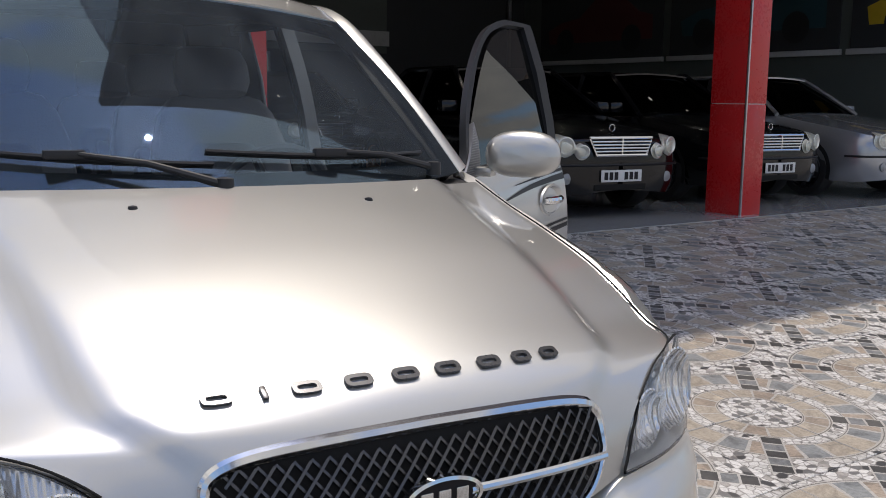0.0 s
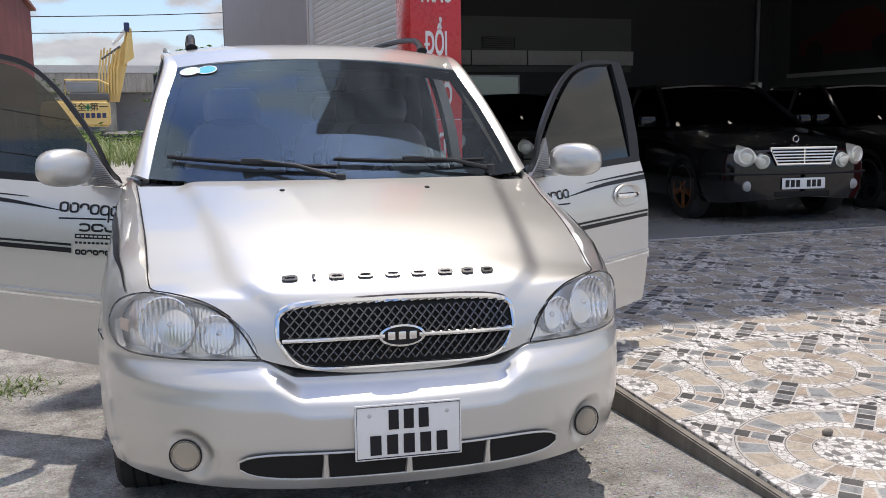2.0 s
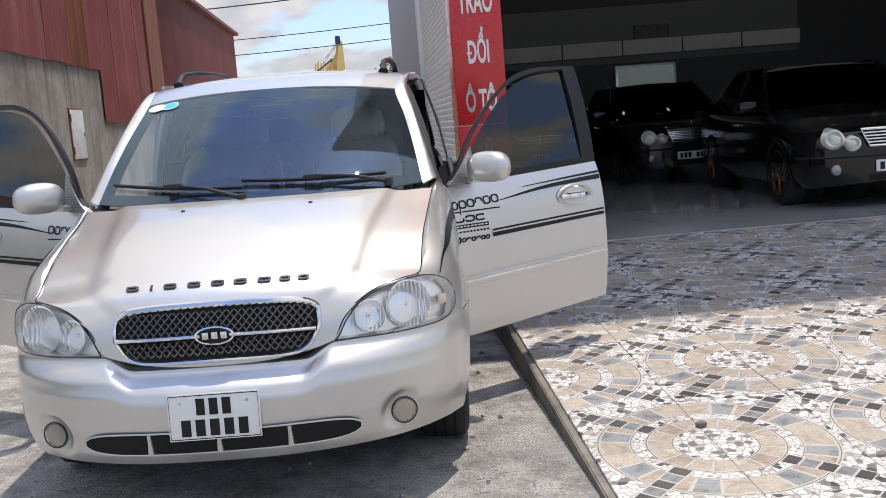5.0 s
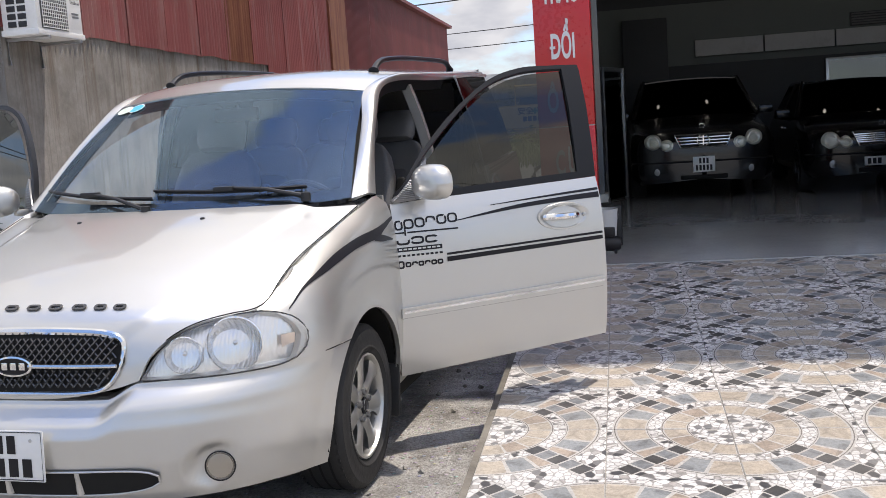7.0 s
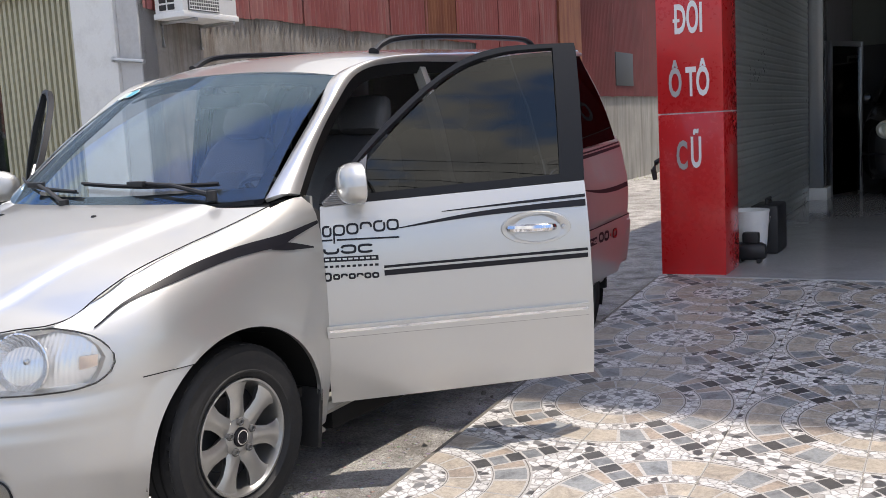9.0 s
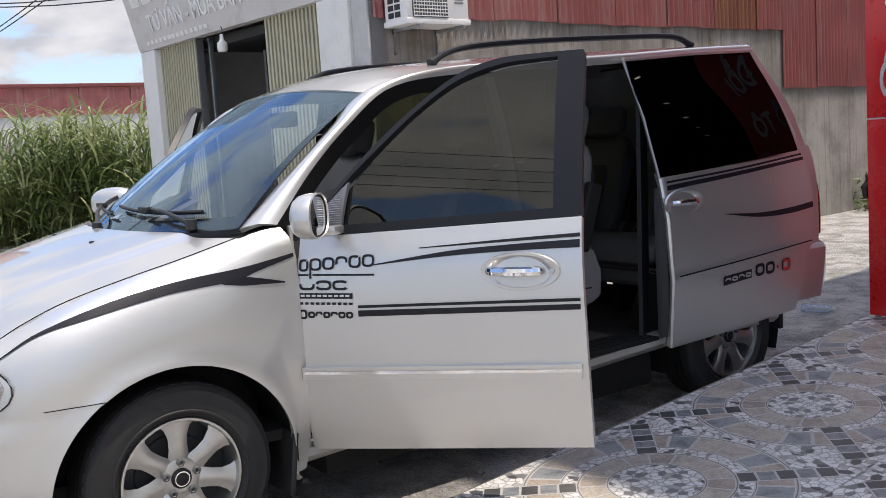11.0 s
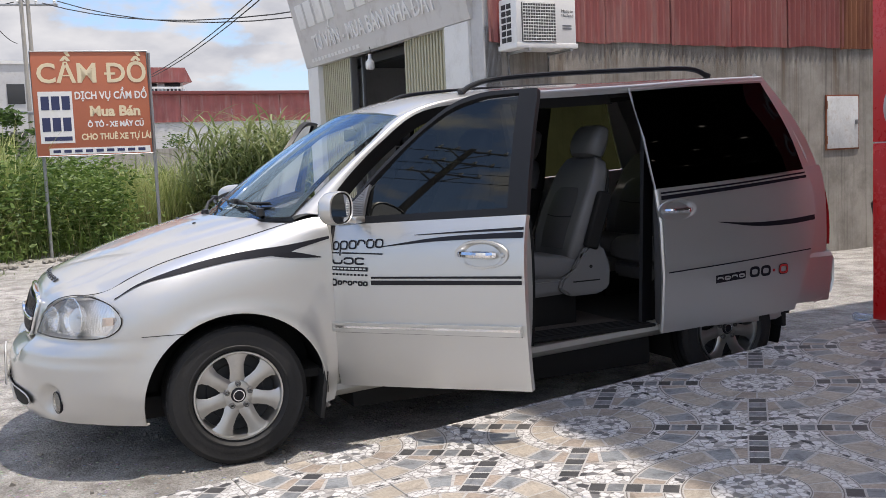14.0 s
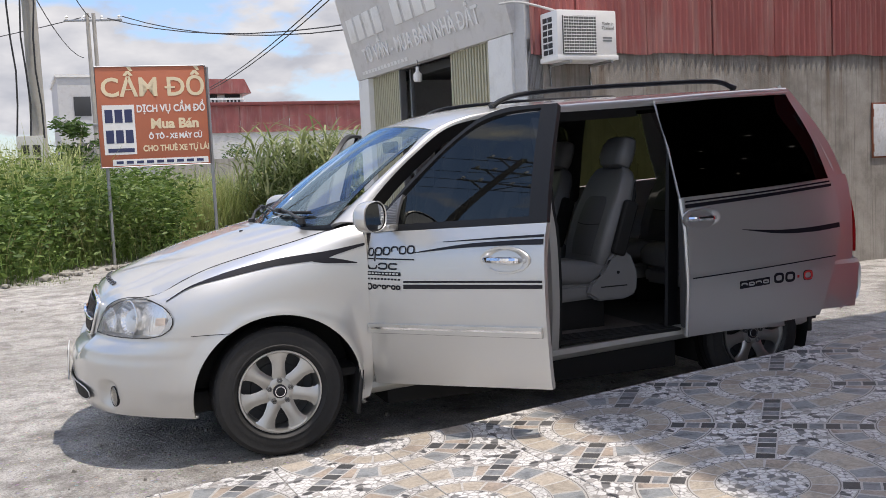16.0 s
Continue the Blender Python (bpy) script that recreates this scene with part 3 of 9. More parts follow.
M_DARKMIRROR = surface("dark_reflecting_pane", (0.12, 0.135, 0.14), 0.08, 0.9, vary=0.05)


# ---- ground, apron and yard ----
def grade(y):
    return 0.0565 * y - 0.02


bm = bmesh.new()
xs = [-900, -300, -120, -60, -30, -18, -12] + [-9 + 0.6 * i for i in range(31)] + [12, 18, 30, 60, 120, 300, 900]
ys = [-900, -300, -120, -60, -30, -18, -12] + [-9 + 0.6 * i for i in range(51)] + [30, 45, 70, 120, 300, 900]


def lie(x, y):
    h = 0.018 * noise.noise(Vector((x * 0.7, y * 0.7, 3.1))) if abs(x) < 12 and -9 < y < 24 else 0.0
    near = math.hypot(max(0, abs(x - 1.0) - 1.2), max(0, abs(y - 3.3) - 2.8))
    return h * min(1.0, near / 1.0) - 0.002 + 0.014 * max(0.0, min(1.0, (1.7 - x) / 1.8)) * max(0.0, min(1.0, (x + 7) / 4))


sheet(bm, [[(x, y, lie(x, y)) for x in xs] for y in ys])
tagged(solid("ground", bm, M_GROUND), "pale gravelly cement yard, dusty and patched", "ground", kind="structure")

APRON_X0, APRON_Y0, APRON_Y1 = 2.27, 0.40, 5.83
apron = bmesh.new()
prism(apron, [(APRON_Y0, grade(APRON_Y0) - 0.004), (APRON_Y1, grade(APRON_Y1) - 0.004), (APRON_Y1, -0.3), (APRON_Y0, -0.3)], APRON_X0 + 0.02, 16.0, "X")
apron = tagged(solid("pavement", apron, M_GROUT, smooth=0), "sloping apron paved with medallion-patterned stone-look tiles", "pavement", kind="structure")
kb = boxed(0, 0.055, APRON_Y0, APRON_Y1, -0.3, 0.0)
for v in kb.verts:
    if v.co.z > -0.1:
        v.co.z = grade(v.co.y) - 0.012
    v.co.x += APRON_X0 - 0.035
bmesh.ops.bevel(kb, geom=kb.edges[:], offset=0.006, segments=2, affect="EDGES")
tagged(solid("kerb", kb, M_KERB), "rough dark concrete edge of the tiled apron", "kerb", kind="structure")

# ---- showroom building ----
FLOOR = 0.318
floor = tagged(solid("floor", boxed(2.5, 16.0, APRON_Y1, 21.0, -0.3, FLOOR), M_SLAB, smooth=0), "grey polished tile floor of the showroom", "floor", kind="structure")
tagged(solid("wall_front", boxed(2.27, 16.2, 5.93, 6.12, 4.4, 13.0), M_DULLRED, smooth=0), "tall red panelled sign wall above the showroom front", "wall", kind="structure")
tagged(solid("wall_back", boxed(2.3, 16.0, 21.0, 21.2, FLOOR, 6.0), M_INWALL, smooth=0), "plain wall at the showroom's far end, shade in its dark colour", "wall", kind="structure")
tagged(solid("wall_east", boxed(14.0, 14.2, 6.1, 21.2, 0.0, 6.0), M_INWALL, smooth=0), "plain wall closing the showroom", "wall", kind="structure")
tagged(solid("ceiling", boxed(2.44, 14.0, 6.12, 17.0, 4.9, 5.1), M_CEIL, smooth=0), "showroom ceiling, shade in its dark colour", "ceiling", kind="structure")
tagged(solid("roof_slab", boxed(2.3, 16.2, 6.12, 21.2, 8.2, 8.4), M_PALEWALL, smooth=0), "flat roof over the showroom", "roof", kind="structure")
tagged(solid("wall_side", boxed(2.30, 2.42, 10.35, 21.2, 0.0, 8.3), M_GREYPANEL, smooth=0), "smooth grey side wall of the showroom", "wall", kind="structure")


def ribbed(x0, x1, y0, y1, z0, z1, pitch, deep):
    """A wall in the y-z plane of horizontal interlocking slats."""
    bm = bmesh.new()
    n = int((z1 - z0) / pitch)
    out = []
    for k in range(n):
        z = z0 + k * pitch
        out += [(x0, z), (x0 - deep, z + pitch * 0.25), (x0 - deep, z + pitch * 0.75)]
    out += [(x0, z0 + n * pitch), (x1, z0 + n * pitch), (x1, z0)]
    prism(bm, out, y0, y1, "Y")
    return bm


tagged(solid("side_shutter", ribbed(2.32, 2.40, 6.34, 10.3, 0.0, 8.3, 0.058, 0.009), M_SHUTTER, smooth=30), "ribbed white metal sheet on the showroom's side wall", "cladding", kind="structure")
bm = boxed(2.26, 2.44, 10.25, 10.4, 0.0, 8.3, 0.01)
tagged(solid("trim", bm, M_STEEL), "metal post between two wall claddings", "post", kind="structure")
# inside shutter and grey pier
inner = ribbed(0.06, 0, 6.34, 11.2, FLOOR, 4.9, 0.062, -0.010)
bmesh.ops.transform(inner, matrix=Matrix.Translation((2.44, 0, 0)), verts=inner.verts)
tagged(solid("inside_shutter", inner, M_INSHUT, smooth=30), "ribbed metal cladding inside the showroom", "cladding", kind="structure")
M_PIER = surface("polished_grey_pier", (0.20, 0.205, 0.21), 0.18, 0.3, vary=0.12, big=2.0)
bm = boxed(2.42, 2.66, 11.25, 11.6, FLOOR, 6.0, 0.01)
tagged(solid("pier", bm, M_PIER), "grey pier with a white plinth", "pier", kind="structure")
tagged(solid("plinth", boxed(2.40, 2.70, 11.22, 11.64, FLOOR, FLOOR + 0.14, 0.005), M_WHITE), "white tile plinth of the pier", "plinth", kind="structure")


def red_column(x0, x1, y0, y1, label, groove_x=None):
    col = thing("red_column", label, "column", "red columns of the showroom", pose((x0 + x1) / 2, (y0 + y1) / 2, FLOOR - 0.012))
    hx, hy = (x1 - x0) / 2, (y1 - y0) / 2
    joints = (0.0, 1.085, 2.3, 2.99, 4.09)
    for a, b in zip(joints, joints[1:]):
        part("panel", boxed(-hx, hx, -hy, hy, a + 0.004, b - 0.004, 0.006), M_REDPANEL, col)
    part("core", boxed(-hx + 0.008, hx - 0.008, -hy + 0.008, hy - 0.008, 0, 4.09), M_SIGNLETTER, col)
    if groove_x is not None:
        g = boxed(-hx - 0.006, -hx + 0.014, -hy - 0.006, -hy + 0.014, 0, 4.09, 0.003)
        part("corner_strip", g, M_STEEL, col, "bright metal corner strip")
    return col


colA = red_column(2.27, 2.70, 5.90, 6.32, "red panel-clad showroom column lettered in white")
colB = red_column(7.66, 7.96, 5.95, 6.38, "plain red panel-clad showroom column with metal corner strip", 1)
for words, h, mt in (("TRAO", 2.10, M_WHITELETTER), ("ĐỔI", 1.685, M_WHITELETTER), ("TÔ", 1.278, M_WHITELETTER), ("Ô", 1.278, M_SILVERLETTER), ("Ũ", 0.812, M_WHITELETTER), ("C", 0.80, M_SILVERLETTER)):
    dx = {"TÔ": 0.054, "Ô": -0.094, "Ũ": 0.034, "C": -0.060}.get(words, 0.0)
    lettering("letter", words, 0.245, mt, colA, Matrix.Translation((dx, -0.212, h)) @ Matrix.Rotation(radians(90), 4, "X") @ Matrix.Diagonal((0.44, 1.06, 1, 1)), "flat metal letters" if mt is M_SILVERLETTER else "white letters", 0.01, 0.0065)

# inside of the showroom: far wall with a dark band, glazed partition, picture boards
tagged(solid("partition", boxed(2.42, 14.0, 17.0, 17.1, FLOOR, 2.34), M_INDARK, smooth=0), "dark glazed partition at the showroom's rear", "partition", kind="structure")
# band, upper wall and corner take their dimness from colour, as painted shade
tagged(solid("band_wall", boxed(2.42, 10.4, 16.98, 17.1, 2.34, 3.45), M_INWALL, smooth=0), "pale wall band over the dark partition, dimmed by painted shade", "wall", kind="structure")
tagged(solid("upper_wall", boxed(2.42, 14.0, 17.0, 17.12, 3.45, 6.0), M_INDARK, smooth=0), "upper wall inside the showroom, shade in its dark colour", "wall", kind="structure")
tagged(solid("upper_corner", boxed(10.4, 14.0, 17.0, 17.12, 2.34, 3.45), M_INDARK, smooth=0), "corner wall inside the showroom, shade in its dark colour", "wall", kind="structure")


def ceiling_light(x, y):
    """A small round downlight, switched on, under the showroom ceiling."""
    c = thing("ceiling_light", "small round white downlight, switched on", "lamp", "downlights of the showroom", pose(x, y, 4.9))
    part("rim", lathe(bmesh.new(), [(0.036, 0.0), (0.055, -0.004), (0.06, -0.02), (0.045, -0.026), (0.038, -0.012)], "Z", 16), M_WHITE, c)
    part("diffuser", lathe(bmesh.new(), [(0.040, -0.014), (0.02, -0.018), (0.001, -0.019)], "Z", 14), M_LAMPGLOW, c, "glowing disc")


M_LAMPGLOW, gn, gl_, gb_ = tree("lamp_glow")
gb_.inputs["Emission Color"].default_value, gb_.inputs["Emission Strength"].default_value = (1.0, 0.96, 0.9, 1), 12.0
for i in range(8):
    for j in range(5):
        ceiling_light(3.2 + 1.4 * i, 9.4 + 1.6 * j)
vent = thing("wall_vent", "dark louvred vent set in the pale band", "vent", m=pose(7.36, 16.97, 2.93))
part("vent_rim", boxed(-0.36, 0.36, -0.02, 0.02, -0.12, 0.12, 0.01), M_BLACK, vent)
for k in range(5):
    part("louvre", boxed(-0.33, 0.33, -0.035, -0.01, -0.1 + k * 0.045, -0.075 + k * 0.045, 0.004), M_TRIMGREY, vent)
office = thing("office_window", "bright framed office window in the dark partition", "window", m=pose(7.2, 16.98, 1.78))
part("window_rim", boxed(-0.62, 0.62, -0.05, 0.0, -0.5, 0.5, 0.01), M_STEEL, office)
part("pane", boxed(-0.57, 0.57, -0.056, -0.045, -0.45, 0.45), M_DARKMIRROR, office, "reflecting dark pane")
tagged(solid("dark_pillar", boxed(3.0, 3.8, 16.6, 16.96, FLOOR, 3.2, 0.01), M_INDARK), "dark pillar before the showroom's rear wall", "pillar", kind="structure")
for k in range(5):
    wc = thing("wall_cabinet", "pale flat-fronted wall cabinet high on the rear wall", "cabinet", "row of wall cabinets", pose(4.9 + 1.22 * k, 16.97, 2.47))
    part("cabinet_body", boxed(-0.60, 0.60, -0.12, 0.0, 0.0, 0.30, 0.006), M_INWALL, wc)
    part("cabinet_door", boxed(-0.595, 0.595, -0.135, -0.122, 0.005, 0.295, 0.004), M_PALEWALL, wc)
gdoor = thing("glass_door", "open steel-framed dark glass door behind the pier", "door", m=pose(2.68, 11.66, FLOOR, 0, 0, 70))
part("hinge_stile", boxed(0.0, 0.04, -0.02, 0.02, 0.0, 1.82, 0.004), M_STEEL, gdoor)
part("lock_stile", boxed(0.76, 0.81, -0.025, 0.025, 0.0, 1.82, 0.004), M_STEEL, gdoor, "bright steel stile")
part("top_rail", boxed(0.04, 0.76, -0.02, 0.02, 1.76, 1.82, 0.004), M_STEEL, gdoor)
part("pane", boxed(0.04, 0.76, -0.005, 0.005, 0.02, 1.76), M_DARKPANE, gdoor, "dark glass pane")
post = thing("hanging_post", "slim steel post with a white socket box at its end", "post", m=pose(13.5, 16.9, 2.0))
part("tube", boxed(-0.035, 0.035, -0.035, 0.035, 0.1, 4.0, 0.008), M_STEEL, post)
part("socket_box", boxed(-0.12, -0.02, -0.05, 0.05, 0.0, 0.12, 0.01), M_WHITE, post)
part("socket_box", boxed(0.02, 0.12, -0.05, 0.05, 0.0, 0.12, 0.01), M_WHITE, post)


def picture_board(y, col, label):
    """A large dark poster with the plain outline of a car in one colour."""
    b = thing("picture_board", label, "poster", "large car posters", pose(13.98, y, 2.28))
    part("board", boxed(-0.03, 0.0, -1.75, 1.75, 0.0, 1.75), M_INDARK, b)
    part("lower_rail", boxed(-0.06, 0.0, -1.8, 1.8, -0.09, 0.0, 0.005), M_PALEWALL, b, "pale lower rail")
    shape = bmesh.new()
    prism(shape, [(-1.5, 0.35), (1.45, 0.35), (1.5, 0.62), (1.1, 0.78), (0.55, 0.85), (0.1, 1.18), (-0.7, 1.2), (-1.15, 0.88), (-1.5, 0.8)], -0.034, -0.030, "X")
    part("printed_shape", shape, col, b, "flat printed car shape")
    for yy in (-0.95, 0.95):
        part("printed_wheel", lathe(bmesh.new(), [(0.26, -0.037), (0.001, -0.037)], "X", 20, (0, yy, 0.38)), M_BLACK, b)


picture_board(14.6, surface("dark_red_print", (0.09, 0.02, 0.02), 0.4), "large dark poster of a red car")
picture_board(10.9, surface("teal_print", (0.02, 0.06, 0.075), 0.4), "large dark poster of a blue-green car")
picture_board(7.2, surface("yellow_print", (0.60, 0.40, 0.03), 0.4), "large dark poster of a yellow car")

# ---- neighbour's long wall ----
def corrugated(x, y0, y1, z0, z1, pitch=0.085, deep=0.022, drop=0.0):
    """Upright corrugations on a wall that faces +x; drop: how unevenly the lower edge hangs."""
    bm = bmesh.new()
    n = max(2, int((y1 - y0) / (pitch / 4)))
    lo, hi = [], []
    for k in range(n + 1):
        y = y0 + (y1 - y0) * k / n
        d = deep * (0.5 + 0.5 * math.sin(k * math.pi / 2 + 0.4)) + 0.006 * noise.noise(Vector((y * 0.7, 0, 5)))
        z = z0 - drop * (0.5 + 0.5 * noise.noise(Vector((y * 0.35, 2.0, 1.0)))) - 0.3 * drop * noise.noise(Vector((y * 2.5, 8.0, 1.0)))
        lo.append((x + d, y, z)), hi.append((x + d, y, z1))
    mid = [[tuple(a[i] + (b[i] - a[i]) * f for i in range(3)) for a, b in zip(lo, hi)] for f in (0, 0.33, 0.66, 1)]
    sheet(bm, mid, 0.004)
    return bm


tagged(solid("wall_west", boxed(-2.75, -2.40, 5.95, 17.2, -0.2, 2.75), M_DRIPWALL, smooth=0), "grey cement-rendered wall streaked with rain stains", "wall", kind="structure")
tagged(solid("wall_west_far", boxed(-2.75, -2.41, 17.2, 29.0, -0.2, 1.95), M_CONCRETE, smooth=0), "lower stretch of stained grey wall", "wall", kind="structure")
shed = thing("metal_shed", "long shed clad in rusty red corrugated sheet above a cement wall", "shed", m=pose(0, 0, 0))
y = 5.98
for k, w in enumerate((0.57, 0.92, 0.92, 0.92, 0.92, 0.92, 0.92, 0.60, 0.84, 0.84, 0.84, 0.83)):
    low = 2.62 + 0.012 * (k % 3) if k < 8 else 1.86 + 0.015 * (k % 2)
    part("sheet", corrugated(-2.385 + 0.006 * (k % 2), y, y + w + 0.05, low, 5.1, drop=0.07), M_RUST if k == 6 else M_REDSHEET, shed, "bare rusted sheet" if k == 6 else "")
    y += w
part("edge_post", boxed(-2.46, -2.32, 16.0, 17.1, 1.9, 4.75), M_RUST, shed, "brown flashing between two claddings")
y = 17.05
while y < 29.0:
    w = min(1.05, 29.0 - y)
    part("sheet", corrugated(-2.385 + 0.006 * (k % 2), y, y + w + 0.04, 1.85, 4.66, drop=0.04), M_DARKRED, shed)
    y, k = y + w, k + 1
part("roof", boxed(-9.0, -2.22, 5.9, 16.5, 5.1, 5.16), M_REDSHEET, shed)
part("roof", boxed(-9.0, -2.22, 16.5, 29.2, 4.66, 4.74), M_DARKRED, shed)
part("end_wall", boxed(-9.0, -2.45, 28.9, 29.0, 0, 4.66), M_DARKRED, shed)
tagged(solid("window_1", boxed(-2.42, -2.345, 19.2, 20.4, 2.05, 2.75, 0.01), M_INDARK), "small dark window in the red shed wall", "window", kind="structure")
M_HATCH = surface("chalky_white_sheet", (0.66, 0.68, 0.70), 0.6, vary=0.16, big=5, fine=30, dirt=0.45, dirt_col=(0.36, 0.27, 0.2))
wp = thing("wall_panel", "worn white sheet-metal hatch with a rusted rim on the stained wall", "hatch", m=pose(-2.40, 11.2, 1.66))
part("door", boxed(0, 0.025, -0.285, 0.285, -0.33, 0.33, 0.006), M_HATCH, wp, "chalky white door with rust spots")
part("rim", boxed(0, 0.018, -0.305, 0.305, -0.35, 0.35, 0.004), M_RUST, wp, "rusted metal rim")
for z in (-0.22, 0.22):
    part("hinge", rod(bmesh.new(), (0.024, -0.297, z - 0.05), (0.024, -0.297, z + 0.05), 0.012, seg=8), M_RUST, wp, "rusted hinge")
part("latch", boxed(0.024, 0.04, 0.22, 0.27, -0.03, 0.03, 0.005), M_GALV, wp)


# ---- neighbour's shop house with a leaning sign fascia ----
house = thing("shop_house", "white shop house with cream folding shutters and a faded sign", "house")
FY = 5.9
part("pillar", boxed(-7.60, -7.16, FY, FY + 0.4, 0, 2.84, 0.01), M_WHITEWALL, house)
part("pillar", boxed(-3.20, -2.66, FY, FY + 0.4, 0, 2.84, 0.01), M_WHITEWALL, house)
part("pillar", boxed(-2.655, -2.40, FY + 0.03, FY + 0.25, 0, 4.6, 0.01), M_PALEWALL, house, "grey rendered corner pillar")
part("side_wall", boxed(-7.60, -7.40, FY + 0.4, 12.0, 0, 4.4), M_WHITEWALL, house)
# wall and ceiling in black: painted shade of the shop's open front
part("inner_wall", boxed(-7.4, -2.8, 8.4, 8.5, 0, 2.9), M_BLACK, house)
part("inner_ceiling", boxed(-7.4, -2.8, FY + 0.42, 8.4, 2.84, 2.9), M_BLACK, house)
part("roof", boxed(-7.6, -2.7, FY, 12.0, 4.3, 4.4), M_PALEWALL, house)
# lintel darkened to merge with the painted shade of the opening
part("lintel", boxed(-7.26, -3.14, FY + 0.26, FY + 0.4, 2.74, 2.84), M_INDARK, house)
part("shop_floor", boxed(-7.5, -2.7, FY - 0.2, 8.4, 0, 0.08), M_PALEWALL, house)


def folded(x0, x1, name):
    """A folding shutter seen shut: upright square pleats."""
    bm = bmesh.new()
    n = int((x1 - x0) / 0.072)
    line_x = [(x0 + (i + f) * (x1 - x0) / n, d) for i in range(n) for f, d in ((0.0, 0.0), (0.50, 0.0), (0.56, 0.045), (0.94, 0.045))]
    sheet(bm, [[(x, FY + 0.08 + d, z) for x, d in line_x] for z in (0.08, 1.4, 2.845)])
    part(name, bm, M_CREAMSHUT, house, "cream pleated metal shutter", smooth=20)


folded(-7.24, -6.08, "shutter")
folded(-4.38, -3.16, "shutter")
part("shutter_edge", boxed(-6.08, -6.04, FY + 0.06, FY + 0.16, 0.08, 2.845, 0.008), M_TRIMGREY, house)
part("shutter_edge", boxed(-5.98, -5.94, FY + 0.18, FY + 0.24, 0.08, 2.845, 0.008), M_STEEL, house)
gd = part("inner_door", boxed(-5.22, -4.2, 6.46, 6.50, 0.08, 2.62, 0.01), M_DARKMIRROR, house, "glazed inner door")
for x in (-5.25, -4.86, -4.45):
    part("door_stile", boxed(x, x + 0.05, 6.42, 6.458, 0.08, 2.62), M_TRIMGREY, gd)
part("door_rail", boxed(-5.25, -4.2, 6.425, 6.456, 2.56, 2.62), M_TRIMGREY, gd)
fas = bmesh.new()
prism(fas, [(FY, 2.845), (FY - 0.44, 4.60), (FY - 0.40, 4.66), (FY + 0.12, 4.60), (FY + 0.12, 2.845)], -7.62, -2.60, "X")
fascia = part("sign_fascia", fas, M_GREYSIGN, house, "faded grey sign fascia leaning outwards", smooth=0)
FT = Matrix.Translation((-5.1, FY - 0.004, 2.845)) @ Matrix.Rotation(radians(90 + 14.1), 4, "X")
lettering("sign_line", "TƯ VẤN - MUA BÁN NHÀ ĐẤT", 0.30, M_SIGNLETTER, fascia, FT @ Matrix.Translation((-0.05, 0.30, 0)) @ Matrix.Diagonal((0.93, 1, 1, 1)), "raised pale lettering", 0.02, 0.004)
for k in range(12):
    if k not in (4, 9):
        part("sign_bar", boxed(-2.30 + 0.36 * k, -2.03 + 0.36 * k, 0.55, 0.90, -0.005, 0.012, 0.008, FT), M_SIGNLETTER, fascia, "plain raised bar")
for k in range(14):
    part("sign_bar", boxed(-2.2 + 0.13 * k, -2.11 + 0.13 * k, 0.06, 0.11, -0.004, 0.004, 0, FT), M_SIGNLETTER, fascia, smooth=0)
lb = thing("bulb_lamp", "white bulb lamp hanging on a wire under the fascia", "lamp", m=pose(-5.16, 5.86, 2.845))
part("wire", tube(bmesh.new(), [(0, 0, 0.02), (0.025, 0, -0.01), (0.02, 0, -0.05), (0, 0, -0.07)], 0.006, 6), M_WIRE, lb)
part("socket", lathe(bmesh.new(), [(0.001, -0.06), (0.020, -0.064), (0.022, -0.12), (0.038, -0.145)], "Z", 16), M_WHITE, lb)
part("bulb", lathe(bmesh.new(), [(0.038, -0.145), (0.056, -0.16), (0.058, -0.235), (0.046, -0.258), (0.001, -0.265)], "Z", 20), M_WHITE, lb, "frosted bulb")
pp = thing("drain_pipe", "short grey pipe sticking out of the corner wall", "pipe", m=pose(-2.5, 6.0, 2.13))
part("tube", rod(bmesh.new(), (-0.19, -0.118, 0.025), (0.16, -0.088, -0.02), 0.019), M_STEEL, pp)
part("collar", rod(bmesh.new(), (-0.20, -0.119, 0.026), (-0.175, -0.117, 0.023), 0.025), M_STEEL, pp)

# outdoor air-conditioning unit on brackets
ac = thing("air_conditioner", "white outdoor air-conditioning unit on the stained wall", "air conditioner", m=pose(-2.39, 6.44, 2.50))
part("casing", boxed(0.06, 0.40, -0.36, 0.36, 0.0, 0.49, 0.02), M_WHITE, ac)
part("base_pan", boxed(0.05, 0.41, -0.37, 0.37, -0.02, 0.03, 0.006), M_WHITE, ac)
gl = part("fan_panel", boxed(0.398, 0.405, -0.30, 0.11, 0.04, 0.43, 0.004), M_TRIMGREY, ac, "dark fan opening")
for k in range(13):
    part("guard_bar", rod(bmesh.new(), (0.412, -0.29, 0.05 + k * 0.031), (0.412, 0.10, 0.05 + k * 0.031), 0.0045, seg=6), M_WHITE, gl)
for k in range(14):
    part("guard_bar", rod(bmesh.new(), (0.414, -0.29 + k * 0.03, 0.045), (0.414, -0.29 + k * 0.03, 0.425), 0.003, seg=6), M_WHITE, gl)
for k in range(6):
    for j in range(2):
        part("side_slot", boxed(0.12 + j * 0.10, 0.20 + j * 0.10, -0.366, -0.358, 0.05 + k * 0.066, 0.10 + k * 0.066, 0.004), M_BLACK, ac)
for w, z, n in ((0.11, 0.20, 2),):
    for k in range(n):
        part("print_bar", boxed(0.4005, 0.403, 0.19, 0.19 + w, z - 0.03 * k, z + 0.015 - 0.03 * k), M_GALV, ac, smooth=0)
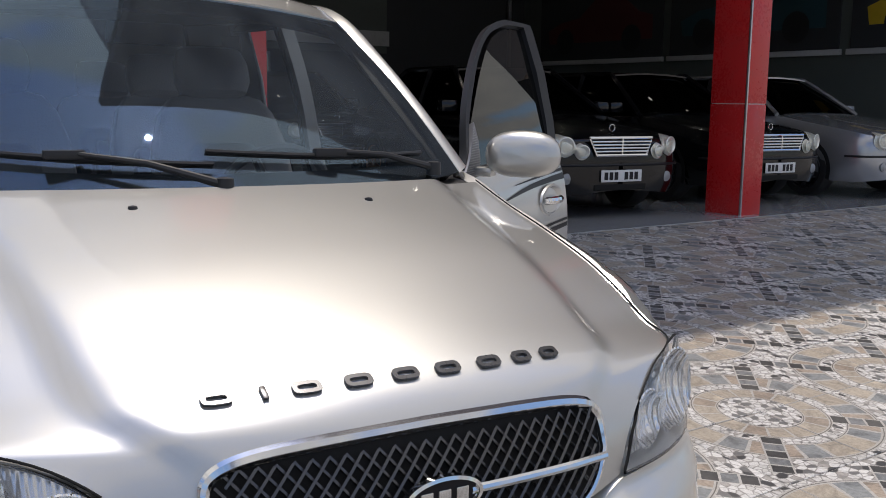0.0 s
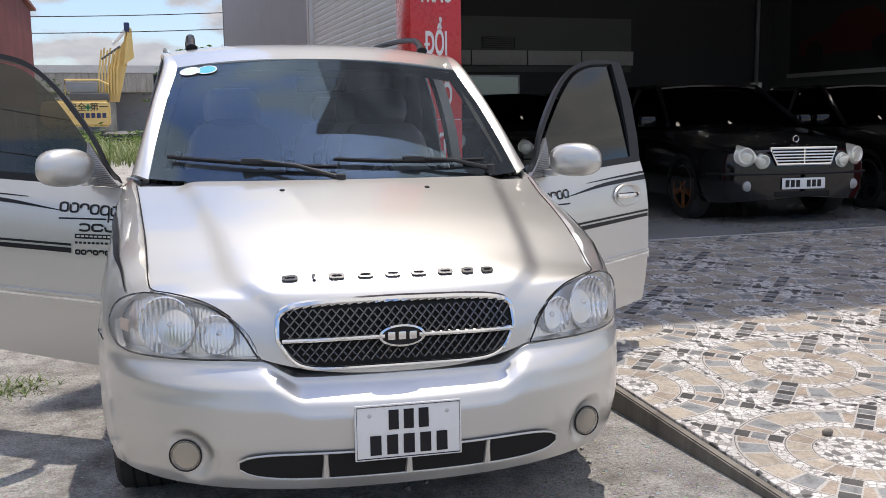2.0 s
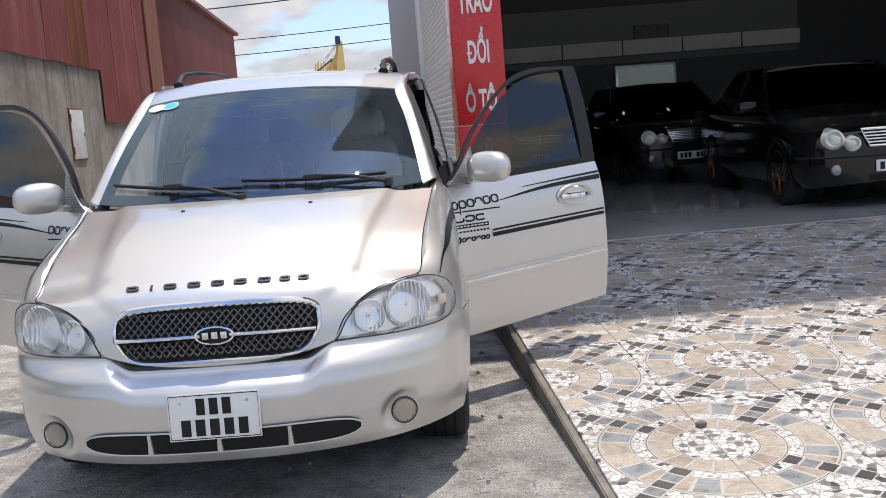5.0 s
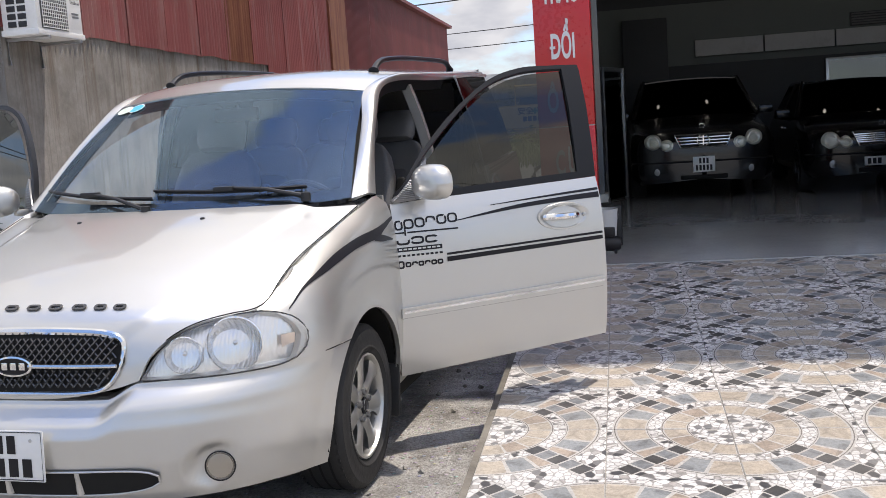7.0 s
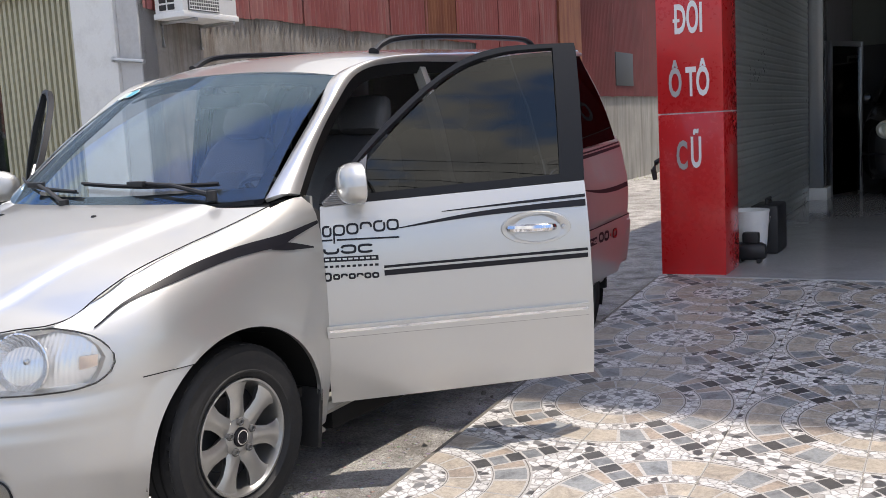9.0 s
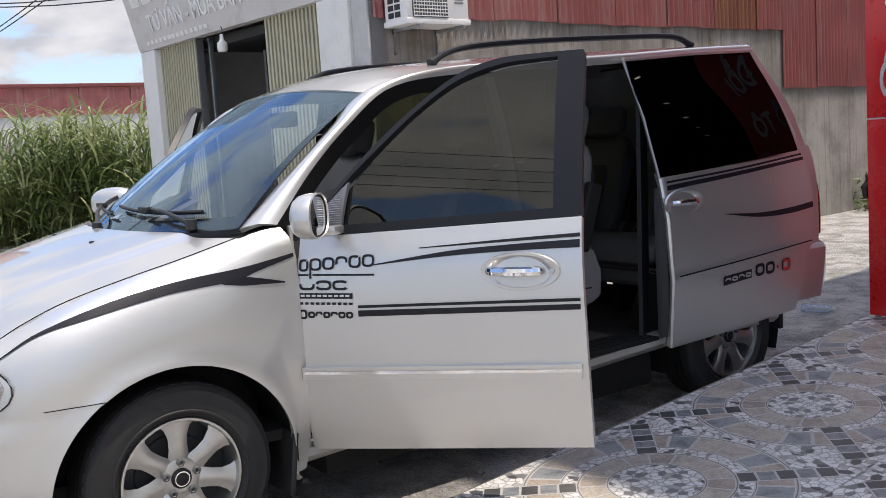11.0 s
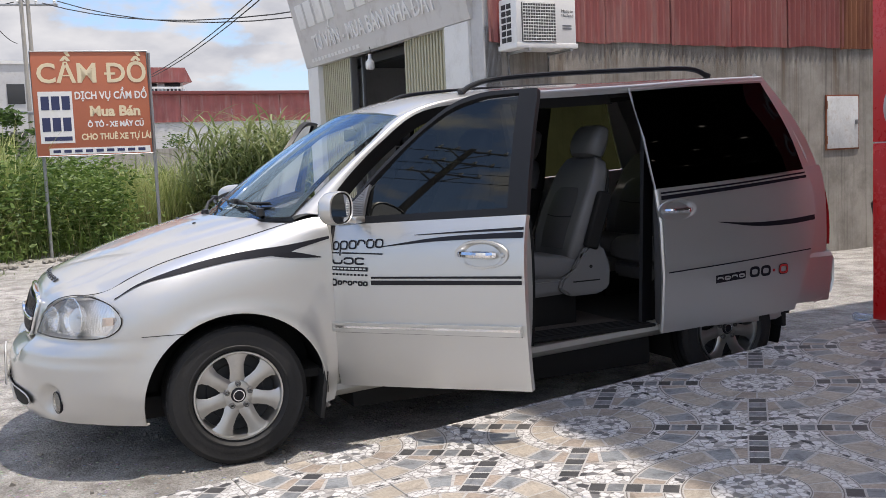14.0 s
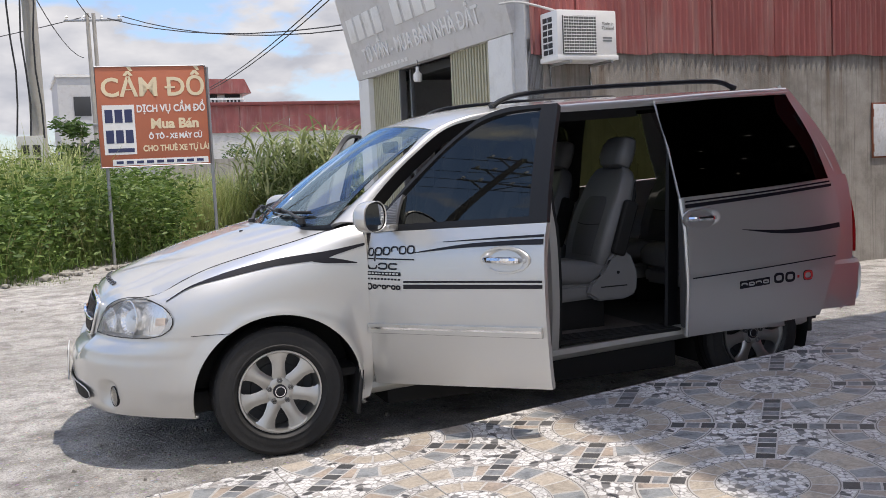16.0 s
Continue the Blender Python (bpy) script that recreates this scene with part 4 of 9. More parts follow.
lettering("printed_words", "Made in\nThailand", 0.045, M_TRIMGREY, ac, Matrix.Translation((0.403, 0.25, 0.33)) @ Matrix.Rotation(radians(90), 4, "Z") @ Matrix.Rotation(radians(90), 4, "X"), "small dark print", 0.001, 0.0)
for y in (-0.22, 0.28):
    part("bracket", tube(bmesh.new(), [(0.0, y, -0.25), (0.0, y, -0.035), (0.42, y, -0.035)], 0.018, 6), M_STEEL, ac)
part("hose", tube(bmesh.new(), spline([(0.2, -0.1, 0.47), (0.1, -0.35, 0.56), (0.02, -0.6, 0.62), (-0.02, -0.8, 0.60)], 14), 0.013, 8), M_PALEWALL, ac, "pale insulated hose")

# clutter at the foot of the long wall
crate = thing("plastic_crate", "black slatted plastic crate by the stained wall", "crate", m=pose(-2.0, 22.4, 0.0, 0, 0, 8))
part("crate_floor", boxed(-0.17, 0.17, -0.25, 0.25, 0.0, 0.02), M_BLACK, crate)
for k in range(5):
    for x in (-0.17, 0.17):
        part("slat", boxed(x - 0.01, x + 0.01, -0.25, 0.25, 0.03 + 0.055 * k, 0.065 + 0.055 * k, 0.003), M_BLACK, crate)
    for y in (-0.25, 0.25):
        part("slat", boxed(-0.17, 0.17, y - 0.01, y + 0.01, 0.03 + 0.055 * k, 0.065 + 0.055 * k, 0.003), M_BLACK, crate)
for x in (-0.17, 0.17):
    for y in (-0.25, 0.25):
        part("corner_post", boxed(x - 0.014, x + 0.014, y - 0.014, y + 0.014, 0.0, 0.31, 0.003), M_BLACK, crate)
# things by the red column
bk = thing("paint_bucket", "white plastic paint bucket beside the column", "bucket", m=pose(2.69, 6.72, FLOOR))
part("pail", lathe(bmesh.new(), [(0.001, 0.002), (0.12, 0.0), (0.145, 0.33), (0.15, 0.35), (0.14, 0.35), (0.116, 0.02)], "Z", 28), M_WHITE, bk)
part("bail", tube(bmesh.new(), [(0.15 * math.cos(a), 0.02, 0.30 - 0.13 * math.sin(a)) for a in np.linspace(0, math.pi, 12)], 0.004, 6), M_STEEL, bk)
ca = thing("tool_case", "black plastic tool case on the floor", "case", m=pose(2.77, 7.08, FLOOR))
part("case_body", boxed(-0.10, 0.10, -0.2, 0.2, 0, 0.36, 0.02), M_BLACK, ca)
part("case_handle", tube(bmesh.new(), [(0, -0.08, 0.36), (0, -0.07, 0.40), (0, 0.07, 0.40), (0, 0.08, 0.36)], 0.012, 6), M_BLACK, ca)
pump = thing("air_pump", "small black air compressor on the floor", "compressor", m=pose(2.745, 6.47, FLOOR) @ Matrix.Scale(0.8, 4))
part("tank", moved(lathe(bmesh.new(), [(0.001, -0.14), (0.06, -0.135), (0.08, -0.10), (0.08, 0.10), (0.06, 0.135), (0.001, 0.14)], "X", 20), Matrix.Translation((0, 0, 0.10))), M_BLACK, pump)
part("motor", boxed(-0.06, 0.08, -0.05, 0.05, 0.17, 0.27, 0.02), M_BLACK, pump)
for x in (-0.08, 0.08):
    part("foot", boxed(x - 0.015, x + 0.015, -0.07, 0.07, 0, 0.04, 0.005), M_BLACK, pump)
pet = thing("plastic_bottle", "crumpled clear plastic bottle lying on the ground", "bottle", m=pose(1.22, 7.16, 0.045, 0, 90, 12))
part("body", lathe(bmesh.new(), [(0.001, -0.11), (0.028, -0.108), (0.034, -0.09), (0.030, -0.05), (0.035, -0.01), (0.029, 0.03), (0.033, 0.06), (0.018, 0.10), (0.013, 0.12)], "Z", 14), M_PET, pet)
part("cap", lathe(bmesh.new(), [(0.014, 0.118), (0.015, 0.135), (0.001, 0.136)], "Z", 12), M_WHITE, pet)
tp = thing("hose_nozzle", "black hose nozzle hooked on the column", "nozzle", m=pose(2.25, 6.0, 1.02))
part("grip", tube(bmesh.new(), [(0.015, 0, 0.08), (-0.03, 0, 0.05), (-0.05, 0, 0.0), (-0.04, 0, -0.07)], [0.012, 0.018, 0.02, 0.016], 8), M_BLACK, tp)


# ---- the minivan: x forwards from the front axle, y to its left, z up from the ground ----
M_PAINT = surface("champagne_paint", (0.60, 0.597, 0.58), 0.39, 0.83, vary=0.02, big=0.8, fine=400, coat=1.0)
M_PAINT.node_tree.nodes["Principled BSDF"].inputs["Coat IOR"].default_value = 1.55
M_JAMB = surface("painted_jamb", (0.42, 0.41, 0.38), 0.4, 0.35, vary=0.04, dirt=0.15)
M_CHROME = surface("chrome", (0.78, 0.79, 0.80), 0.09, 1.0, vary=0.03)
M_RUBBER = surface("tyre_rubber", (0.02, 0.02, 0.021), 0.62, spec=0.4, vary=0.25, big=6, dirt=0.14, dirt_col=(0.07, 0.063, 0.055), bump=0.25)
M_ALLOY = surface("alloy_rim", (0.50, 0.50, 0.49), 0.33, 0.9, vary=0.06, dirt=0.3, dirt_col=(0.25, 0.23, 0.2))
M_TRIM = surface("dark_window_trim", (0.012, 0.013, 0.016), 0.42, vary=0.1, spec=0.3)
M_CARBON = surface("striped_corner_trim", (0.20, 0.20, 0.21), 0.35, 0.3, vary=0.1)
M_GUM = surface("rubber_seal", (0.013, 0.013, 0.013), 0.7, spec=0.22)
M_DECAL = surface("black_decal", (0.010, 0.010, 0.014), 0.35, vary=0.1, spec=0.3)
M_REDDECAL = surface("red_decal", (0.5, 0.03, 0.03), 0.35)
# blue gloss paints sky reflection; blue-grey film is dust plus painted glare
M_WINDSCREEN = glass("windscreen_glass", (0.86, 0.90, 0.91), gloss=(0.52, 0.76, 1.0), ior=1.75, dust=0.055, dusty=(0.52, 0.60, 0.66))
M_TINTED = glass("tinted_glass", (0.06, 0.064, 0.064), gloss=(0.86, 0.87, 0.82), ior=1.55, dust=0.006)
M_SMOKE = glass("smoked_glass", (0.02, 0.02, 0.02), gloss=0.25, ior=1.35)
M_GREENTINT = glass("green_tinted_glass", (0.20, 0.21, 0.12), ior=1.4)
M_OLIVE = glass("olive_tinted_glass", (0.075, 0.085, 0.038), ior=1.4)
M_LENS = glass("clear_lens", (0.98, 0.98, 0.98), ior=1.3, dust=0.20, dusty=(0.95, 0.95, 0.94))
M_FOGBOWL = surface("fog_reflector", (0.80, 0.76, 0.70), 0.25, 0.7, vary=0.2, big=20, fine=60, bump=0.4)
M_FOGLENS = glass("fog_lens", (0.86, 0.82, 0.76), ior=1.4, dust=0.07, dusty=(0.75, 0.71, 0.65))


def flutes(name, pitch, col, rough, metal, deep):
    """Mirror-bright lamp metal with upright flutes."""
    m, n, l, b = tree(name)
    co = n.new("ShaderNodeTexCoord").outputs["Object"]
    w = node(n, "ShaderNodeTexWave", Scale=1 / pitch, Distortion=1.5, Detail=2.0)
    w.bands_direction = "Y"
    l.new(co, w.inputs["Vector"])
    bp = node(n, "ShaderNodeBump", Strength=deep, Distance=0.003)
    l.new(w.outputs["Fac"], bp.inputs["Height"]), l.new(bp.outputs[0], b.inputs["Normal"])
    nz = node(n, "ShaderNodeTexNoise", Scale=25.0, Detail=3.0)
    l.new(co, nz.inputs["Vector"])
    l.new(ramp(n, l, nz.outputs["Fac"], ((0.3, shade(col, 0.92)), (0.7, col))), b.inputs["Base Color"])
    b.inputs["Metallic"].default_value, b.inputs["Roughness"].default_value = metal, rough
    return m


M_LAMPSHELL = flutes("fluted_lamp_housing", 0.035, (0.97, 0.97, 0.96), 0.16, 0.7, 0.22)
M_FLUTED = flutes("fluted_reflector", 0.05, (0.97, 0.97, 0.97), 0.12, 0.9, 1.0)
M_OLDLENS = surface("yellowed_reflector", (0.93, 0.90, 0.82), 0.34, 0.55, vary=0.1, big=12, fine=30, bump=0.3)
M_SALOONLENS = glass("saloon_lamp_lens", (0.95, 0.95, 0.93), ior=1.35, dust=0.12, dusty=(0.9, 0.88, 0.82))
M_AMBER = surface("amber_lens", (0.72, 0.56, 0.45), 0.25, coat=0.5)
M_REDLENS = surface("red_lens", (0.24, 0.008, 0.010), 0.2, coat=0.8)
M_LEATHER = surface("grey_leather", (0.14, 0.14, 0.142), 0.45, vary=0.08, fine=120, bump=0.25)
M_LEATHERDARK = surface("grey_leather_insert", (0.07, 0.07, 0.073), 0.5, vary=0.08, fine=120, bump=0.25)
M_SEATSHELL = surface("grey_seat_plastic", (0.15, 0.15, 0.15), 0.5, vary=0.06, fine=160, bump=0.1)
M_DASH = surface("grey_dashboard", (0.085, 0.085, 0.09), 0.6, vary=0.1, fine=150, bump=0.15)
# carpet and roof lining near-black: the cabin's shade is put into their colour
M_CARPET = surface("shade_dark_carpet", (0.018, 0.017, 0.016), 0.95, vary=0.3, fine=200, bump=0.6)
M_SHADELINING = surface("headliner", (0.022, 0.022, 0.022), 0.9)
M_PLATE = surface("white_plate", (0.76, 0.76, 0.75), 0.35, vary=0.03)
M_STICKA = surface("pale_green_sticker", (0.55, 0.68, 0.55), 0.5)
M_STICKB = surface("blue_sticker", (0.05, 0.42, 0.55), 0.5)
M_MIRRORGLASS = surface("mirror_glass", (0.85, 0.86, 0.87), 0.02, 1.0, vary=0.0)

car = thing("minivan", "champagne-silver minivan, front doors and one sliding door open, black stripes", "car", m=pose(0.912, 2.117, 0, 0, 0, 266.3) @ Matrix.Translation((0, 0.9, 0)) @ Matrix.Rotation(radians(-0.45), 4, "X") @ Matrix.Translation((0, -0.9, 0)))


def tab(x, pts):
    return float(np.interp(x, [p[0] for p in pts], [p[1] for p in pts]))


XC, WIDE = 0.22, 0.945
HOOD_Z = ((-0.5, 1.15), (-0.371, 1.143), (-0.133, 1.082), (0.098, 1.028), (0.352, 0.956), (0.535, 0.868), (0.60, 0.845), (0.7, 0.80))
HOOD_Y = ((-0.5, 0.865), (-0.371, 0.845), (-0.133, 0.82), (0.098, 0.80), (0.352, 0.778), (0.535, 0.768), (0.60, 0.755), (0.7, 0.68))
RAIL_Z = ((-3.7, 1.72), (-3.29, 1.82), (-2.36, 1.775), (-1.28, 1.71), (-0.97, 1.60), (-0.5, 1.19))
RAIL_Y = ((-3.7, 0.80), (-3.29, 0.765), (-2.36, 0.745), (-1.28, 0.735), (-0.97, 0.745), (-0.5, 0.87))
INSET = ((0.0, 0.04), (0.15, 0.018), (0.4, 0.0), (0.6, 0.0), (0.72, 0.004), (0.88, 0.022), (1.0, 0.055))


def eased(pts):
    """The same table with its corners rounded."""
    p = sorted(pts)
    return tuple((float(q[0]), float(q[1])) for q in spline(p, 60))


HOOD_Z, HOOD_Y, RAIL_Z, RAIL_Y, INSET = eased(HOOD_Z), eased(HOOD_Y), eased(RAIL_Z), eased(RAIL_Y), eased(INSET)


def belt(x):
    return 1.105 + 0.05 * (-0.49 - x)


def sill(x):
    return 0.30 + 0.045 * (-0.45 - x)


def side_y(x, z):
    """Half width of the body at x, z behind the front axle."""
    taper = 0.0 if x > -2.9 else 0.035 * ((-2.9 - x) / 0.8) ** 2
    zb = belt(x)
    if z <= zb:
        y = WIDE - tab((z - sill(x)) / (zb - sill(x)), INSET)
    else:
        zr, yr = max(tab(x, RAIL_Z), zb + 0.05), tab(x, RAIL_Y)
        t = (z - zb) / (zr - zb)
        y = (WIDE - 0.055) * (1 - t) + yr * t + 0.022 * math.sin(math.pi * min(1, max(0, t)))
    return y - taper


def wing_y(x, z):
    """Half width of the front wing, which rolls over into the bonnet's edge."""
    w = WIDE
    if x > XC:
        w = WIDE * (1 - min(0.98, ((x - XC) / 0.66)) ** 2.5) ** 0.4
    zt, yt = tab(x, HOOD_Z), tab(x, HOOD_Y)
    q = min(0.999, max(0.0, (z - (zt - 0.24)) / 0.24))
    y = w - (w - yt) * (1 - math.sqrt(1 - q * q))
    if z < 0.45:
        y -= 0.035 * ((0.45 - z) / 0.2) ** 2
    if x < -0.15:
        f = min(1.0, (-0.15 - x) / 0.3) * (1 - q)
        y = y * (1 - f) + side_y(x, z) * f
    return y


NOSE = ((0.2, 0.90), (0.25, 0.935), (0.30, 0.965), (0.40, 0.985), (0.52, 0.985), (0.58, 0.965), (0.61, 0.935), (0.64, 0.895), (0.68, 0.885), (0.75, 0.865), (0.85, 0.80))


def nose(s, z):
    """Front skin: s runs from 0 on the centre line to 1 where the flank begins; beyond that it is metres along the flank."""
    xf = tab(z, NOSE)
    n = 2.35 if z < 0.55 else 2.35 + 0.15 * min(1, (z - 0.55) / 0.15)
    w = WIDE - (0.035 * ((0.45 - z) / 0.2) ** 2 if z < 0.45 else 0)
    if s > 1:
        return Vector((XC - (s - 1), w, z))
    th = s * math.pi / 2
    return Vector((XC + (xf - XC) * max(0, math.cos(th)) ** (2 / n), w * max(0, math.sin(th)) ** (2 / n), z))


def s_at(y, z=0.6):
    n = 2.35 if z < 0.55 else 2.35 + 0.15 * min(1, (z - 0.55) / 0.15)
    return math.asin(min(1, (y / WIDE)) ** (n / 2)) / (math.pi / 2)


def flip(grid, sg):
    return [[Vector((p[0], p[1] * sg, p[2])) for p in row] for row in grid]


def plate(grid, thick, toward=(-1.5, 0, 0.8), bm=None):
    """A skin whose thickness lies towards a point."""
    g = [[Vector(p) for p in row] for row in grid]
    i, j = len(g) // 2, len(g[0]) // 2
    nn = (g[min(i + 1, len(g) - 1)][j] - g[i - 1][j]).cross(g[i][min(j + 1, len(g[0]) - 1)] - g[i][j - 1])
    if nn.dot(Vector(toward) - g[i][j]) < 0:
        g = g[::-1]
    return sheet(bm or bmesh.new(), g, thick)


def raise_off(grid, d, toward=(-1.5, 0, 0.8)):
    """The same grid moved d outwards."""
    g = [[Vector(p) for p in row] for row in grid]
    rows, cols = len(g), len(g[0])
    out = []
    for i in range(rows):
        row = []
        for j in range(cols):
            nn = (g[min(i + 1, rows - 1)][j] - g[max(i - 1, 0)][j]).cross(g[i][min(j + 1, cols - 1)] - g[i][max(j - 1, 0)])
            nn = nn.normalized() if nn.length > 1e-9 else Vector((0, 0, 0))
            if nn.dot(Vector(toward) - g[i][j]) > 0:
                nn = -nn
            row.append(g[i][j] + nn * d)
        out.append(row)
    return out


def flank(x, z):
    return Vector((x, side_y(x, z), z))


def wing(x, z):
    return Vector((x, wing_y(x, z), z))


def arch(cx, cz, rx, rz, a0, a1, n=26):
    return [(cx + rx * math.cos(radians(a0 + (a1 - a0) * i / (n - 1))), cz + rz * math.sin(radians(a0 + (a1 - a0) * i / (n - 1)))) for i in range(n)]


# bonnet
HC = [(0.885, 0.605), (0.881, 0.66), (0.866, 0.73), (0.84, 0.80), (0.80, 0.852), (0.74, 0.89), (0.60, 0.950), (0.40, 1.020), (0.20, 1.077), (0.05, 1.115), (-0.055, 1.138)]
HE = [(0.843, 0.43, 0.66), (0.823, 0.468, 0.739), (0.788, 0.528, 0.795), (0.742, 0.60, 0.831), (0.685, 0.69, 0.85), (0.62, 0.748, 0.853), (0.535, 0.765, 0.868), ] + [(x, tab(x, HOOD_Y) - 0.003, tab(x, HOOD_Z)) for x in (0.44, 0.30, 0.10, -0.10, -0.31)]
hc, he = spline(HC, 45), spline(HE, 45)


def bonnet_point(u, k):
    a = abs(u)
    f = k / 44
    p = 2.6 if f < 0.3 else 2.2
    w = a ** p
    uc = 0.60 + 0.17 * f
    rise = 0.019 / (1 + math.exp((a - uc) / 0.014)) * min(1, f * 4)
    return Vector((hc[k][0] * (1 - w) + he[k][0] * w, he[k][1] * u, hc[k][1] * (1 - w) + he[k][2] * w + rise - 0.004 * min(1, f * 4)))


US = [i / 48 for i in range(-48, 49)]
hood = part("bonnet", plate([[bonnet_point(u, k) for u in US] for k in range(45)], 0.02, (0, 0, 0.3)), M_PAINT, car, "smooth bonnet with two long creases")
for s in (-1, 1):
    b = lathe(bmesh.new(), [(0.001, 0.012), (0.009, 0.010), (0.013, 0.0), (0.013, -0.01)], "Z", 14)
    moved(b, Matrix.Translation((0.053, 0.285 * s, 1.116)))
    part("washer_nozzle", b, M_BLACK, hood, "black nozzle")

for s in (-1, 1):
    part("bonnet_gap", tube(bmesh.new(), [Vector((he[k][0], he[k][1] * s + 0.002 * s, he[k][2] + 0.001)) for k in range(6, 45)], 0.0022, 6), M_GUM, hood, "dark gap beside the bonnet")
# windscreen, cowl and scuttle
WB = lambda u: Vector((-0.075 - 0.255 * abs(u) ** 2.3, 0.792 * u, 1.128 + 0.028 * abs(u) ** 2))
WT = lambda u: Vector((-0.90 - 0.065 * abs(u) ** 2, 0.668 * u, 1.678 - 0.042 * abs(u) ** 2))


def screen(u, v):
    p = WB(u).lerp(WT(u), v)
    bow = 0.028 * math.sin(math.pi * v)
    return p + Vector((bow * 0.5, 0, bow * 0.8))


ws = part("windscreen", sheet(bmesh.new(), [[screen(u / 16, v / 14) for u in range(-16, 17)] for v in range(15)]), M_WINDSCREEN, car, "slightly tinted, dusty curved windscreen, sky glare in its colour")


def band(u0, u1, v0, v1, nu=24, nv=3, up=-0.004):
    return raise_off([[screen(u0 + (u1 - u0) * i / nu, v0 + (v1 - v0) * j / nv) for i in range(nu + 1)] for j in range(nv + 1)], up, (-1.5, 0, 0.6))


for args in ((-1, 1, 0.0, 0.085), (-1, 1, 0.965, 1.0), (-1, -0.945, 0.06, 0.98, 3, 20), (0.945, 1, 0.06, 0.98, 3, 20)):
    part("black_border", sheet(bmesh.new(), band(*args)), M_GUM, ws, "black printed border")
part("cowl", sheet(bmesh.new(), [[bonnet_point(u / 20, 44) + Vector((0.02, 0, -0.012)) for u in range(-20, 21)], [(WB(u / 20) + Vector((-0.03, 0, -0.02))) for u in range(-20, 21)]], 0.01), M_BLACK, car, "black plastic cowl")
for y0, mt in ((-0.605, M_STICKA), (-0.53, M_STICKB)):
    g = []
    for r in (0.001, 0.041, 0.046):
        g.append([screen((y0 + r * math.cos(a * math.tau / 20)) / 0.672, 0.925 + r * 1.0 * math.sin(a * math.tau / 20)) for a in range(21)])
    g2 = raise_off(g, 0.006, (-1.5, 0, 0.6))
    part("sticker", sheet(bmesh.new(), g2[:2]), mt, ws, "round inspection sticker")
    part("sticker_rim", sheet(bmesh.new(), g2[1:]), M_WHITE, ws, "white sticker rim")


def wiper(base, tip, n=9):
    """A black wiper: arm from its pivot and a long blade lying on the glass; given as (u, v) on the screen."""
    w = bmesh.new()
    b0, t0 = screen(*base) + Vector((0.03, 0, 0.015)), screen(*tip) + Vector((0.018, 0, 0.030))
    mid = b0.lerp(t0, 0.5) + Vector((0.010, 0, 0.014))
    tube(w, [b0, mid, t0], [0.011, 0.008, 0.006], 8)
    lathe(w, [(0.001, 0.02), (0.02, 0.016), (0.022, -0.02)], "Z", 12, b0)
    arm = part("wiper_arm", w, M_BLACK, car, "black wiper arm with blade")
    bl = bmesh.new()
    d = 0.43
    for off, r in ((0.006, 0.004), (0.014, 0.0065)):
        tube(bl, [screen(tip[0] + d * k, tip[1] - 0.022 * k - 0.006 * (1 - abs(k))) + Vector((off, 0, off + 0.006)) for k in np.linspace(-1, 1, 9)], r, 6)
    part("wiper_blade", bl, M_BLACK, arm, "long black blade")
    part("wiper_clip", boxed(-0.014, 0.014, -0.045, 0.045, -0.010, 0.012, 0.005, Matrix.Translation(t0 + Vector((0.004, 0, -0.006)))), M_BLACK, arm)


wiper((0.80, 0.030), (0.36, 0.115))
wiper((-0.05, 0.022), (-0.49, 0.110))

# roof
ROOF_E = spline([(-0.965, 0.668, 1.637), (-1.28, 0.705, 1.722), (-1.8, 0.725, 1.758), (-2.36, 0.735, 1.782), (-2.9, 0.745, 1.812), (-3.30, 0.745, 1.825)], 26)
ROOF_C = spline([(-0.90, 1.680), (-1.22, 1.765), (-1.8, 1.81), (-2.36, 1.83), (-2.9, 1.845), (-3.36, 1.845)], 26)
roof_grid = [[Vector((ROOF_C[k][0] * (1 - abs(u) ** 2.4) + ROOF_E[k][0] * abs(u) ** 2.4, ROOF_E[k][1] * u, ROOF_C[k][1] * (1 - abs(u) ** 2.6) + ROOF_E[k][2] * abs(u) ** 2.6)) for u in np.linspace(-1, 1, 25)] for k in range(26)]
part("roof", plate(roof_grid, 0.02), M_PAINT, car)
part("headliner", plate([[p + Vector((0, -0.02 * (1 if p.y > 0 else -1), -0.05)) for p in r] for r in roof_grid], 0.01), M_SHADELINING, car, "inside roof lining, cabin shade in its near-black colour")

